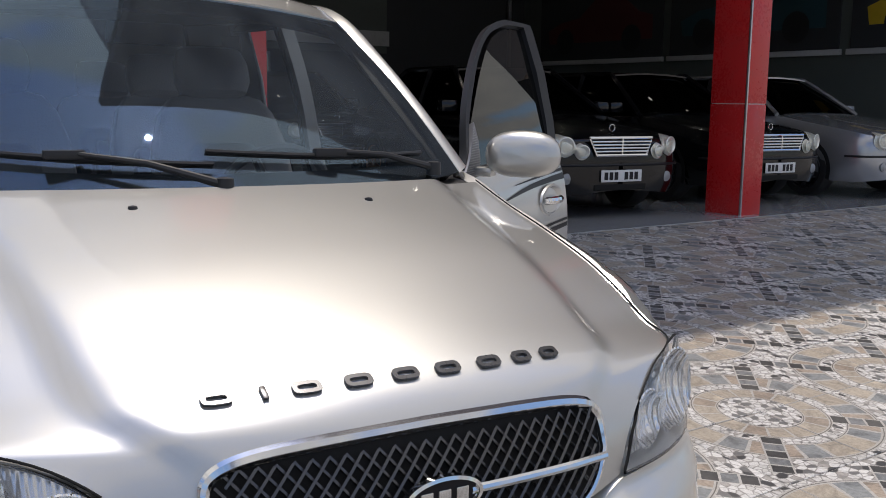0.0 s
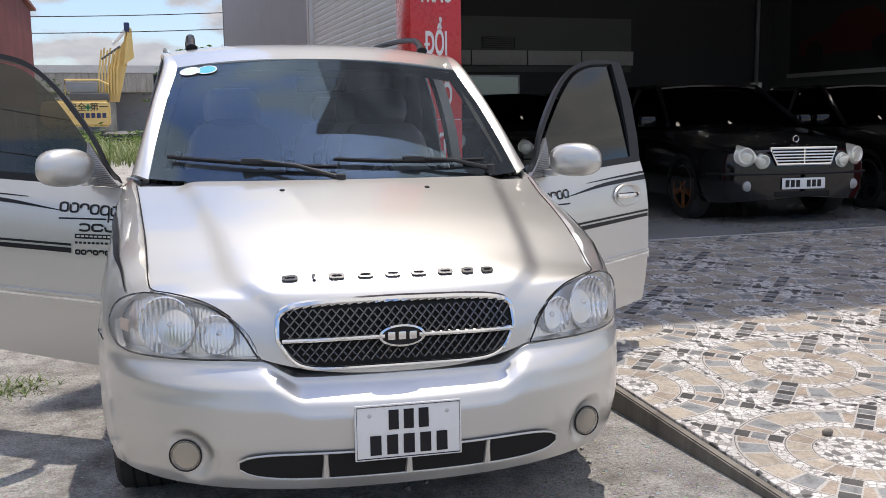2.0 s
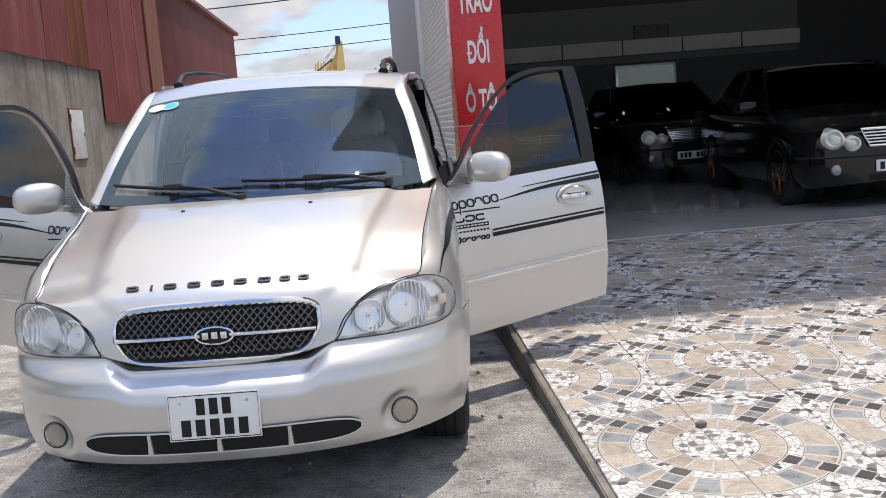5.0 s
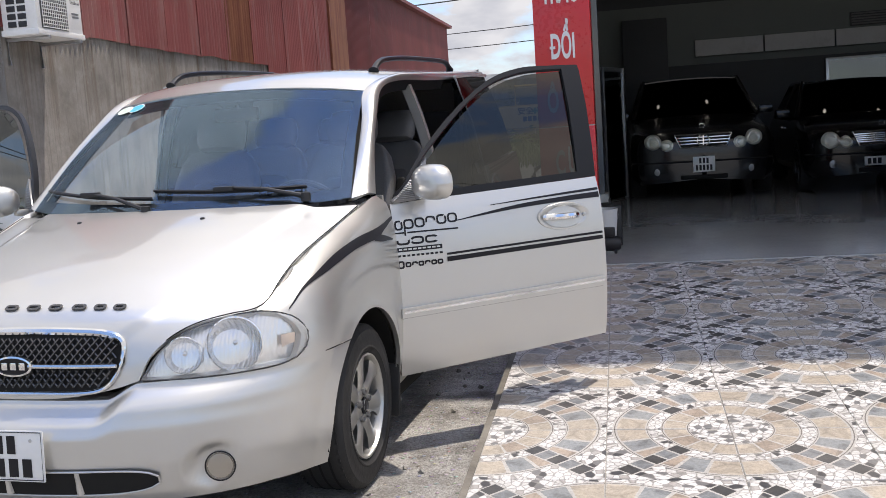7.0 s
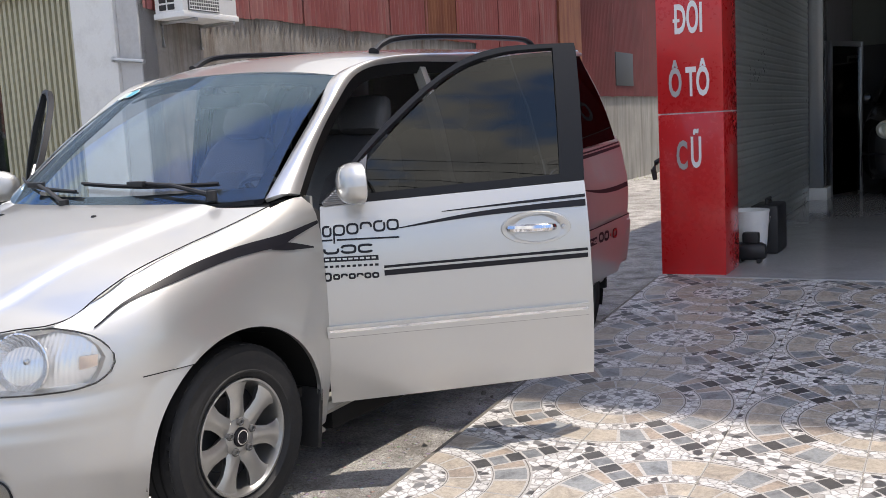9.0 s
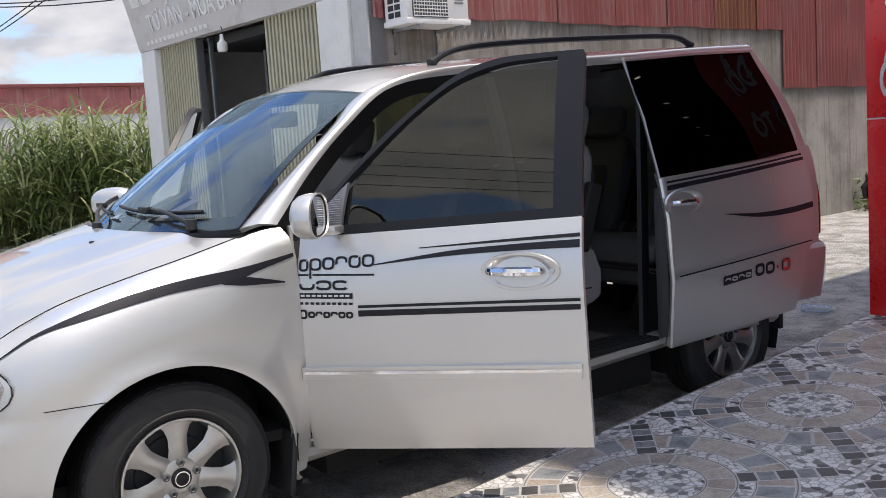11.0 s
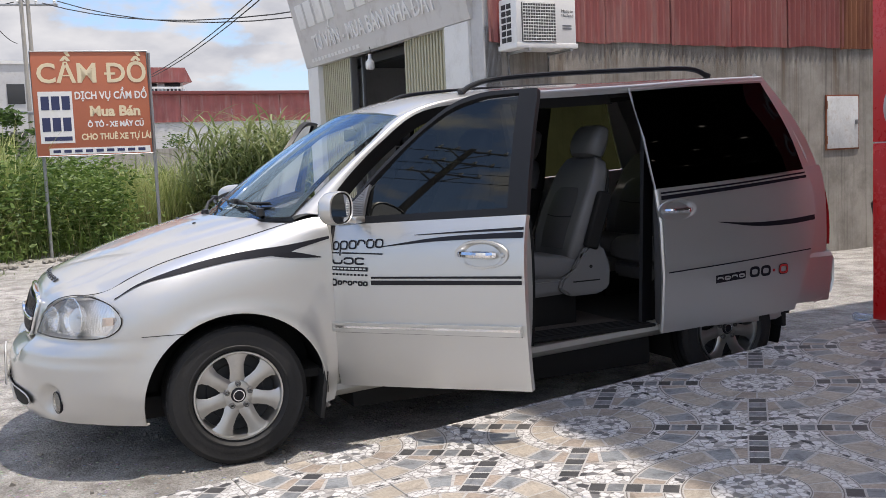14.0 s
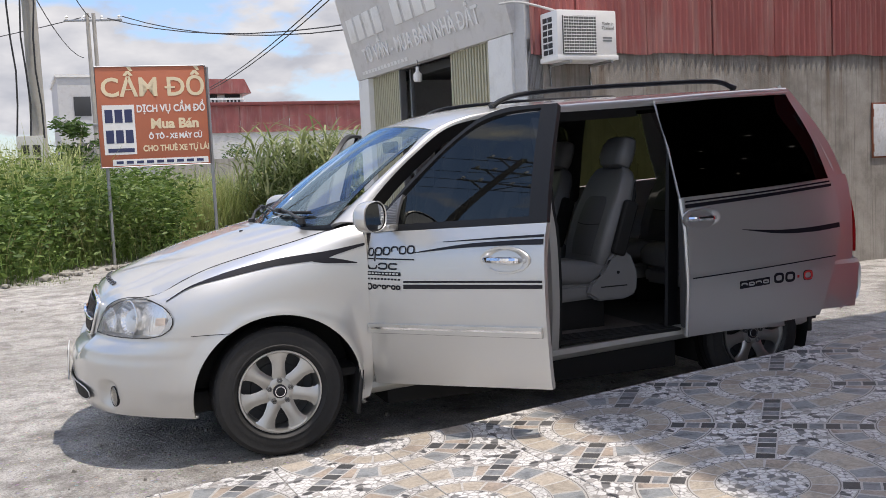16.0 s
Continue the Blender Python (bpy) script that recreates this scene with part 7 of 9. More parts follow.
for ex, hx, hz, off in ((0.10, 0.60, 0.40, 0.055), (0.14, 0.55, 0.31, 0.045), (0.42, 0.50, 0.215, 0.035), (0.42, 0.495, 0.21, 0.012)):
    row = []
    for k in range(49):
        c_, s_ = math.cos(k * math.tau / 48), math.sin(k * math.tau / 48)
        x = -2.10 + hx * abs(c_) ** ex * (1 if c_ > 0 else -1)
        z = min(1.725, 1.495 + hz * abs(s_) ** ex * (1 if s_ > 0 else -1))
        p = flank(x, z)
        row.append(Vector((x, -p.y + off, z)))
    ring_.append(row)
part("window_lining", sheet(bmesh.new(), ring_), M_SHADELINING, car, "lining round the side window, cabin shade in its black")
part("bulkhead", boxed(-0.30, -0.22, -0.58, 0.58, 0.30, 1.08), M_GUM, car)
dash = bmesh.new()
prism(dash, [(-0.20, 1.07), (-0.40, 1.115), (-0.62, 1.10), (-0.70, 1.05), (-0.72, 0.90), (-0.62, 0.72), (-0.30, 0.62)], -0.80, 0.80, "Y")
bmesh.ops.bevel(dash, geom=dash.edges[:], offset=0.02, segments=2, affect="EDGES")
part("dashboard", dash, M_DASH, car, "grey dashboard")
hoodlet = boxed(-0.70, -0.50, 0.18, 0.58, 1.08, 1.14, 0.03)
part("instrument_hood", hoodlet, M_DASH, car)
stw = bmesh.new()
M_ST = Matrix.Translation((-0.84, 0.38, 1.05)) @ Matrix.Rotation(radians(-62), 4, "Y")
tube(stw, [M_ST @ Vector((0.185 * math.cos(k * math.tau / 32), 0.185 * math.sin(k * math.tau / 32), 0)) for k in range(32)], 0.015, 8, True)
for a in (90, 210, 330):
    rod(stw, M_ST @ Vector((0, 0, -0.01)), M_ST @ Vector((0.18 * math.cos(radians(a)), 0.18 * math.sin(radians(a)), 0)), 0.018, 0.013, 8)
box(stw, -0.07, 0.07, -0.08, 0.08, -0.03, 0.025, 0.025, M_ST)
# wheel lighter than the dashboard: sun glare is put into its grey
part("steering_wheel", stw, M_SEATSHELL, car, "four-arm steering wheel, sun glare in its lighter grey")
part("steering_column", rod(bmesh.new(), M_ST @ Vector((0, 0, -0.02)), (-0.55, 0.38, 0.90), 0.045), M_DASH, car)
part("rear_view_mirror", boxed(-0.02, 0.015, -0.12, 0.12, -0.035, 0.035, 0.015, Matrix.Translation((-0.93, 0.0, 1.56))), M_GUM, car, "black inside mirror")


def loft(sections):
    """A closed skin through rings of points."""
    bm = bmesh.new()
    rings = [[bm.verts.new(p) for p in ring] for ring in sections]
    n = len(rings[0])
    for a, b in zip(rings, rings[1:]):
        for k in range(n):
            bm.faces.new((a[k], a[(k + 1) % n], b[(k + 1) % n], b[k]))
    bm.faces.new(rings[0][::-1]), bm.faces.new(rings[-1])
    return bm


def pad(m, rows, bolster=0.0, n=32):
    """A padded upright form from rows of (height, half width, half depth, forward shift), with side bolsters in front."""
    out = []
    for h, w, d, f in rows:
        ring = []
        for k in range(n):
            a = k * math.tau / n
            c, q = math.cos(a), math.sin(a)
            y, x = w * math.copysign(abs(c) ** 0.55, c), d * math.copysign(abs(q) ** 0.7, q)
            if q > 0:
                x += bolster * (abs(y) / w) ** 5 * q ** 0.5 - 0.25 * bolster * (1 - (y / w) ** 2)
            ring.append(m @ Vector((x + f, y, h)))
        out.append(ring)
    return loft(out)




def car_seat(x, y, wide, label):
    """A grey leather car seat: tilted back, bolstered cushion, headrest, plastic base."""
    hw = wide / 2
    flat = Matrix.Translation((x, y, 0.72)) @ Matrix.Rotation(radians(-6), 4, "Y") @ Matrix(((0, 0, 1, 0), (0, 1, 0, 0), (1, 0, 0, 0), (0, 0, 0, 1)))
    st = part("seat", pad(flat, [(-0.26, hw * 0.84, 0.05, 0.0), (-0.22, hw * 0.92, 0.085, 0.02), (0.0, hw * 0.98, 0.09, 0.025), (0.18, hw, 0.092, 0.035), (0.27, hw * 0.98, 0.085, 0.03), (0.315, hw * 0.92, 0.065, 0.015), (0.335, hw * 0.8, 0.035, 0.0)], 0.03), M_LEATHER, car, label)
    lean = Matrix.Translation((x - 0.21, y, 0.80)) @ Matrix.Rotation(radians(-19), 4, "Y")
    part("backrest", pad(lean, [(-0.06, hw * 0.78, 0.05, 0.0), (-0.03, hw * 0.86, 0.072, 0.0), (0.10, hw * 0.97, 0.078, 0.012), (0.26, hw * 0.99, 0.078, 0.008), (0.42, hw * 0.94, 0.07, -0.004), (0.53, hw * 0.83, 0.06, -0.012), (0.585, hw * 0.68, 0.045, -0.015), (0.605, hw * 0.5, 0.025, -0.018)], 0.05), M_LEATHER, st)
    ins = []
    for h, w, f in ((0.02, 0.50, 0.064), (0.12, 0.54, 0.072), (0.26, 0.56, 0.068), (0.36, 0.52, 0.060), (0.40, 0.40, 0.050)):
        ins.append([lean @ Vector((f + 0.022 - 0.012 * abs(u) ** 3, hw * w * u, h)) for u in np.linspace(-1, 1, 9)])
    part("back_insert", sheet(bmesh.new(), ins), M_LEATHERDARK, st, "darker middle panel")
    part("back_seam", tube(bmesh.new(), [lean @ Vector((0.092 - 0.012 * abs(u) ** 3, hw * 0.54 * u, 0.21 + 0.012 * u * u)) for u in np.linspace(-1, 1, 9)], 0.003, 5), M_GUM, st)
    for s in (1, -1):
        part("headrest_post", rod(bmesh.new(), lean @ Vector((-0.015, s * 0.06, 0.56)), lean @ Vector((-0.015, s * 0.06, 0.68)), 0.007), M_STEEL, st)
        part("seat_leg", boxed(-0.20, 0.16, s * 0.16 - 0.02, s * 0.16 + 0.02, 0.39, 0.62, 0.01, Matrix.Translation((x, y, 0))), M_GUM, st, "dark seat rail")
    part("headrest", pad(lean, [(0.60, 0.10, 0.035, 0.0), (0.615, 0.128, 0.055, 0.004), (0.66, 0.145, 0.066, 0.01), (0.73, 0.143, 0.064, 0.008), (0.785, 0.125, 0.05, 0.0), (0.80, 0.10, 0.03, -0.004)]), M_LEATHER, st)
    part("back_shell", pad(lean, [(-0.03, hw * 0.80, 0.03, -0.065), (0.1, hw * 0.92, 0.035, -0.065), (0.45, hw * 0.86, 0.03, -0.062), (0.55, hw * 0.7, 0.02, -0.06)]), M_GUM, st, "dark plastic back")
    base = bmesh.new()
    prism(base, [(x - 0.24, 0.60), (x + 0.28, 0.585), (x + 0.29, 0.69), (x - 0.24, 0.70)], y - hw * 0.95, y + hw * 0.98, "Y")
    bmesh.ops.bevel(base, geom=base.edges[:], offset=0.02, segments=2, affect="EDGES")
    part("seat_base", base, M_SEATSHELL, st, "grey plastic base")
    for s in (1, -1):
        a, b = sorted((y + s * (hw - 0.01), y + s * (hw + 0.035)))
        side = bmesh.new()
        prism(side, [(x - 0.37, 0.62), (x - 0.30, 0.585), (x - 0.10, 0.585), (x - 0.03, 0.63), (x - 0.05, 0.69), (x - 0.15, 0.735), (x - 0.19, 0.84), (x - 0.25, 0.88), (x - 0.33, 0.86), (x - 0.38, 0.74)], a, b, "Y")
        bmesh.ops.bevel(side, geom=side.edges[:], offset=0.014, segments=2, affect="EDGES")
        hc_ = part("hinge_cover", side, M_SEATSHELL, st, "grey recliner cover")
        yy = b if s > 0 else a
        part("cover_slot", boxed(x - 0.30, x - 0.12, yy - 0.002, yy + 0.002, 0.665, 0.672), M_GUM, hc_, smooth=0)
        part("cover_screw", lathe(bmesh.new(), [(0.010, -0.002), (0.010, 0.003), (0.001, 0.003)], "Y", 12, (x - 0.24, yy, 0.75)), M_GUM, hc_)
        part("arm_rest", boxed(-0.045, 0.045, -0.028, 0.028, 0.06, 0.40, 0.026, lean @ Matrix.Translation((-0.015, s * (hw + 0.025), 0.0)), 3), M_GUM, st, "dark folded arm rest")


car_seat(-1.10, 0.40, 0.54, "grey leather front seat")
car_seat(-1.10, -0.40, 0.54, "grey leather front seat")
car_seat(-1.87, 0.40, 0.50, "grey leather middle-row seat")
car_seat(-1.87, -0.40, 0.50, "grey leather middle-row seat")
car_seat(-2.95, 0.38, 0.62, "grey leather rear seat")
car_seat(-2.95, -0.38, 0.62, "grey leather rear seat")


# wheels
def wheel(x, z, sg):
    c = Vector((x, 0.815 * sg, z))
    def at(bm):
        return moved(bm, Matrix.Translation(c) @ Matrix.Scale(sg, 4, Vector((0, 1, 0))))
    R = 0.335
    tyre = part("wheel", at(lathe(bmesh.new(), [(0.195, -0.09), (0.25, -0.112), (0.31, -0.108), (0.332, -0.085), (R, -0.05), (R, 0.0), (R, 0.05), (0.332, 0.085), (0.322, 0.100), (0.312, 0.1055), (0.308, 0.1095), (0.303, 0.1100), (0.299, 0.1085), (0.275, 0.1135), (0.262, 0.115), (0.244, 0.1130), (0.241, 0.1160), (0.236, 0.1160), (0.233, 0.111), (0.222, 0.103), (0.214, 0.096), (0.205, 0.08)], "Y", 56)), M_RUBBER, car, "dusty black tyre on a seven-spoke alloy wheel")
    gro = bmesh.new()
    for yy in (-0.045, 0.0, 0.045):
        lathe(gro, [(R + 0.0015, yy - 0.005), (R + 0.0015, yy + 0.005)], "Y", 48)
    part("tread_groove", at(gro), M_GUM, tyre)
    lug = bmesh.new()
    for k in range(48):
        a = k * math.tau / 48
        for yy in (-0.082, 0.075):
            m = Matrix.Rotation(-a, 4, "Y") @ Matrix.Translation((R - 0.007, yy, 0))
            box(lug, -0.006, 0.004, -0.014, 0.014, -0.012, 0.012, 0, m)
    tagged(part("tread", at(lug), M_RUBBER, tyre), kind="stuff")
    part("rim_barrel", at(lathe(bmesh.new(), [(0.214, 0.098), (0.212, 0.106), (0.204, 0.106), (0.198, 0.092), (0.190, 0.03), (0.186, -0.06)], "Y", 48)), M_ALLOY, tyre, "bright alloy rim")
    part("brake_disc", at(lathe(bmesh.new(), [(0.187, 0.0), (0.14, 0.004), (0.135, 0.012), (0.001, 0.012)], "Y", 36)), M_INDARK, tyre)
    for k in range(7):
        a = k * math.tau / 7 + math.pi / 2
        sp = bmesh.new()
        pts = [(0.045, 0.082, 0.036), (0.075, 0.088, 0.037), (0.105, 0.091, 0.033), (0.145, 0.093, 0.034), (0.178, 0.093, 0.046), (0.203, 0.095, 0.072)]
        top = [[Vector((r, h - 0.010 * (abs(w) ** 2), hw * w)) for w in (-1, -0.6, 0, 0.6, 1)] for r, h, hw in pts]
        plate(top, 0.03, (0.1, -1, 0), sp)
        bmesh.ops.rotate(sp, cent=(0, 0, 0), matrix=Matrix.Rotation(-a, 3, "Y"), verts=sp.verts)
        part("spoke", at(sp), M_ALLOY, tyre)
    part("hub", at(lathe(bmesh.new(), [(0.072, 0.06), (0.070, 0.084), (0.05, 0.09), (0.036, 0.088)], "Y", 32)), M_ALLOY, tyre)
    part("hub_cap", at(lathe(bmesh.new(), [(0.036, 0.08), (0.034, 0.094), (0.028, 0.097), (0.001, 0.098)], "Y", 24)), M_DECAL, tyre, "black hub cap")
    part("hub_mark", at(lathe(bmesh.new(), [(0.027, 0.0975), (0.027, 0.099), (0.023, 0.099), (0.023, 0.0975)], "Y", 20)), M_CHROME, tyre)
    for k in range(5):
        a = k * math.tau / 5 + math.pi / 2
        part("wheel_nut", at(lathe(bmesh.new(), [(0.004, 0.094), (0.009, 0.1005), (0.015, 0.098), (0.015, 0.08)], "Y", 6, (0.057 * math.cos(a), 0, 0.057 * math.sin(a)))), M_TRIMGREY, tyre)


for sg in (1, -1):
    wheel(0.0, 0.333, sg)
    wheel(-2.91, 0.333, sg)


# ---- field, signboard, poles and the far buildings ----
def leaf_material(name, a, b, c):
    m, n, l, bs = tree(name)
    geo = n.new("ShaderNodeNewGeometry")
    col = ramp(n, l, geo.outputs["Random Per Island"], ((0.0, a), (0.5, b), (1.0, c)))
    co = n.new("ShaderNodeTexCoord").outputs["Object"]
    nz = node(n, "ShaderNodeTexNoise", Scale=0.6, Detail=3.0)
    l.new(co, nz.inputs["Vector"])
    col = blend(n, l, ramp(n, l, nz.outputs["Fac"], ((0.45, (0, 0, 0)), (0.7, (0.6, 0.6, 0.6)))), col, shade(c, 1.05))
    l.new(col, bs.inputs["Base Color"])
    bs.inputs["Roughness"].default_value = 0.55
    bs.inputs["Transmission Weight"].default_value = 0.0
    tr = node(n, "ShaderNodeBsdfTranslucent")
    l.new(col, tr.inputs["Color"])
    mx = node(n, "ShaderNodeMixShader")
    mx.inputs[0].default_value = 0.35
    l.new(bs.outputs[0], mx.inputs[1]), l.new(tr.outputs[0], mx.inputs[2])
    l.new(mx.outputs[0], n["Material Output"].inputs["Surface"])
    return m


M_REED = leaf_material("reed_leaf", (0.07, 0.125, 0.03), (0.15, 0.215, 0.065), (0.34, 0.36, 0.18))
M_WEED = leaf_material("weed_leaf", (0.04, 0.085, 0.017), (0.09, 0.17, 0.03), (0.21, 0.29, 0.08))
M_DRY = leaf_material("dry_grass", (0.30, 0.27, 0.12), (0.36, 0.33, 0.17), (0.22, 0.25, 0.09))
M_PALEGRASS = leaf_material("pale_grass", (0.22, 0.29, 0.08), (0.32, 0.38, 0.13), (0.44, 0.46, 0.21))
M_TREE = leaf_material("tree_leaf", (0.035, 0.075, 0.015), (0.055, 0.11, 0.022), (0.08, 0.14, 0.03))
rng = np.random.default_rng(7)


def blades(name, roots, heights, material, width, bend, label, category, seg=4):
    """Arching grass blades, each a tapering folded strip."""
    n = len(roots)
    ang = rng.uniform(0, math.tau, n)
    lean = bend * rng.uniform(0.3, 1.2, n)
    side = np.stack([-np.sin(ang), np.cos(ang), np.zeros(n)], 1)
    fwd = np.stack([np.cos(ang), np.sin(ang), np.zeros(n)], 1)
    vs = np.zeros((n, seg * 2 + 1, 3))
    for k in range(seg):
        t = k / seg
        base = roots + fwd * (heights * lean * t ** 2)[:, None]
        base[:, 2] += heights * (t - 0.28 * lean * t ** 2)
        w = (width * (0.5 + 0.8 * t) * (1 - t) ** 0.5 * rng.uniform(0.8, 1.2, n))[:, None]
        vs[:, 2 * k], vs[:, 2 * k + 1] = base - side * w, base + side * w
    tip = roots + fwd * (heights * lean)[:, None]
    tip[:, 2] += heights * (1 - 0.33 * lean)
    vs[:, -1] = tip
    m = seg * 2 + 1
    faces = []
    for i in range(n):
        o = i * m
        for k in range(seg - 1):
            faces.append((o + 2 * k, o + 2 * k + 1, o + 2 * k + 3, o + 2 * k + 2))
        faces.append((o + 2 * seg - 2, o + 2 * seg - 1, o + 2 * seg))
    me = bpy.data.meshes.new(name)
    me.from_pydata(vs.reshape(-1, 3).tolist(), [], faces)
    me.materials.append(material)
    return tagged(new(name, me), label, category, kind="stuff")


def leaves(name, centres, sizes, material, label, category, kind="stuff", parent=None):
    """Small pointed leaves at random turns."""
    n = len(centres)
    d = rng.normal(size=(n, 3))
    d[:, 2] = np.abs(d[:, 2]) * 0.5 - 0.25
    d /= np.linalg.norm(d, axis=1)[:, None]
    e = np.cross(d, rng.normal(size=(n, 3)))
    e /= np.linalg.norm(e, axis=1)[:, None]
    s = sizes[:, None]
    vs = np.stack([centres - d * s, centres + e * s * 0.35, centres + d * s, centres - e * s * 0.35], 1)
    me = bpy.data.meshes.new(name)
    me.from_pydata(vs.reshape(-1, 3).tolist(), [], [(4 * i, 4 * i + 1, 4 * i + 2, 4 * i + 3) for i in range(n)])
    me.materials.append(material)
    ob = new(name, me)
    if parent is not None:
        ob.parent = parent
        return ob
    return tagged(ob, label, category, kind=kind)


def field_points(n, x0, x1, y0, y1, margin=0.0):
    """Random places beyond the slanting edge of the yard."""
    p = np.stack([rng.uniform(x0, x1, n * 3), rng.uniform(y0, y1, n * 3), np.zeros(n * 3)], 1)
    edge = -8.75 - 0.95 * p[:, 1] + 0.5 * np.sin(p[:, 1] * 2.1) - margin
    return p[p[:, 0] < np.where(p[:, 1] < 0, -8.75 - margin, edge)][:n]


# weeds along the edge
r = field_points(2300, -17, -8.6, -6, 8.5, 0.35)
r = r[~((r[:, 1] > 3.9) & (r[:, 0] > -17) & (r[:, 1] < 6.4))]
hts = 1.60 + 0.65 * np.array([noise.noise(Vector((q[0] * 0.5, q[1] * 0.5, 1.0))) for q in r]) + rng.uniform(-0.2, 0.25, len(r))
cen, siz = [], []
for q, h in zip(r, hts):
    k = 60
    t = rng.uniform(0.05, 1, k)
    spread = 0.20 + 0.16 * t
    cen.append(np.stack([q[0] + rng.normal(0, 1, k) * spread, q[1] + rng.normal(0, 1, k) * spread, h * t], 1))
    siz.append(rng.uniform(0.035, 0.09, k))
leaves("weeds", np.concatenate(cen), np.concatenate(siz), M_WEED, "dense green leafy weeds at the edge of the field", "weeds")
r = field_points(5000, -26, -8.6, -8, 11, 0.1)
blades("grass", r, rng.uniform(0.6, 1.5, len(r)), M_DRY, 0.008, 0.5, "thin yellowing grass in the overgrown field", "grass")
r = field_points(5200, -30, -8.6, -8, 12, 0.5)
r = r[np.array([noise.noise(Vector((q[0] * 0.33, q[1] * 0.33, 4.0))) for q in r]) > -0.05]
r = r[(r[:, 1] < 2.5) | (r[:, 0] < -11.0 - 0.95 * r[:, 1])]
blades("reeds", r, rng.uniform(1.2, 2.3, len(r)), M_REED, 0.022, 0.75, "tall arching green reeds in the field", "reeds", 6)
cl, ht = [], []
for cx, cy, k in ((-13.2, 6.4, 60), (-14.0, 7.2, 60), (-12.4, 7.2, 60), (-15.2, 8.2, 60), (-13.6, 8.6, 60), (-14.6, 6.2, 50), (-16.0, 7.2, 50)):
    sx, sy, tall = cx + rng.normal(0, 0.38, k), cy + rng.normal(0, 0.38, k), rng.uniform(1.5, 2.6, k)
    for f in (0.0, 0.15, 0.3, 0.42, 0.54, 0.65, 0.74, 0.82):
        cl.append(np.stack([sx + rng.normal(0, 0.03, k), sy + rng.normal(0, 0.03, k), tall * f], 1))
        ht.append(tall * rng.uniform(0.24, 0.36, k))
cl, ht = np.concatenate(cl), np.concatenate(ht)
blades("reeds", cl, ht, M_REED, 0.032, 1.9, "clump of tall broad-leaved reeds by the shop house", "reeds", 6)
yl = np.stack([rng.uniform(-16.5, -13.6, 2600), rng.uniform(3.9, 6.4, 2600), np.zeros(2600)], 1)
yl = yl[yl[:, 0] < -8.9 - 0.95 * yl[:, 1]]
blades("grass", yl, rng.uniform(1.0, 2.0, len(yl)), M_PALEGRASS, 0.010, 0.55, "patch of tall pale yellow-green seeding grass", "grass", 5)
yl = np.stack([rng.uniform(-17.5, -11.6, 3200), rng.uniform(-4.0, 2.3, 3200), np.zeros(3200)], 1)
blades("grass", yl, rng.uniform(1.8, 2.9, len(yl)), M_PALEGRASS, 0.012, 0.6, "tall light green grass behind the weeds", "grass", 5)
r = field_points(5200, -13.5, -8.4, -6, 6.0, 0.0)
edge_x = np.where(r[:, 1] < 0, -8.75, -8.75 - 0.95 * r[:, 1])
r = r[(edge_x - r[:, 0]) < 1.5]
blades("verge_grass", r, rng.uniform(0.15, 0.65, len(r)), M_WEED, 0.009, 0.8, "low lush grass along the edge of the yard", "grass")
# verge tufts in the yard
tf = np.concatenate([np.stack([cx + rng.normal(0, s, n), cy + rng.normal(0, s, n), np.zeros(n)], 1) for cx, cy, s, n in ((-0.55, 3.75, 0.10, 160), (-9.2, 1.2, 0.35, 200), (-1.9, 20.4, 0.3, 160), (-2.1, 7.6, 0.12, 50))])
blades("tufts", tf, rng.uniform(0.03, 0.09, len(tf)), M_REED, 0.006, 1.5, "small tufts of grass in the gravel", "grass")
rb = np.stack([rng.uniform(-11, -8.6, 160), rng.uniform(-1.5, 3.2, 160), np.zeros(160)], 1)
rb = rb[np.abs(rb[:, 0] + 8.6 + 0.95 * np.maximum(rb[:, 1], 0)) < 0.45]
stones = bmesh.new()
for q in rb:
    s = rng.uniform(0.03, 0.10)
    bmesh.ops.create_icosphere(stones, subdivisions=1, radius=s, matrix=Matrix.Translation((q[0], q[1], s * 0.4)) @ Matrix.Rotation(rng.uniform(0, 6), 4, "Z") @ Matrix.Diagonal((1.3, 0.9, 0.6, 1)))
tagged(solid("rubble", stones, M_CONCRETE, smooth=0), "broken stones along the edge of the grass", "rubble", kind="stuff")
heap = bmesh.new()
for k in range(70):
    u, v = rng.normal(0, 0.22, 2)
    s = rng.uniform(0.03, 0.09)
    z = max(0.0, 0.28 - 0.8 * math.hypot(u, v)) * rng.uniform(0.3, 1.0)
    bmesh.ops.create_icosphere(heap, subdivisions=1, radius=s, matrix=Matrix.Translation((-2.0 + u, 23.3 + v, z + s * 0.4)) @ Euler((rng.uniform(0, 6), rng.uniform(0, 6), 0)).to_matrix().to_4x4() @ Matrix.Diagonal((1.3, 0.9, 0.6, 1)))
tagged(solid("rubble", heap, M_WHITEWALL, smooth=0), "small heap of pale rubble by the stained wall", "rubble", kind="stuff")
r = np.concatenate([np.stack([cx + rng.normal(0, w, n), cy + rng.normal(0, w, n), np.abs(rng.normal(h * 0.5, h * 0.3, n))], 1) for cx, cy, w, h, n in ((-1.95, 24.2, 0.22, 0.75, 700), (-2.1, 25.0, 0.25, 1.0, 500), (-2.15, 14.6, 0.13, 0.45, 260))])
leaves("shrub", r, rng.uniform(0.03, 0.06, len(r)), M_WEED, "small leafy shrubs growing at the foot of the wall", "shrub")
st = bmesh.new()
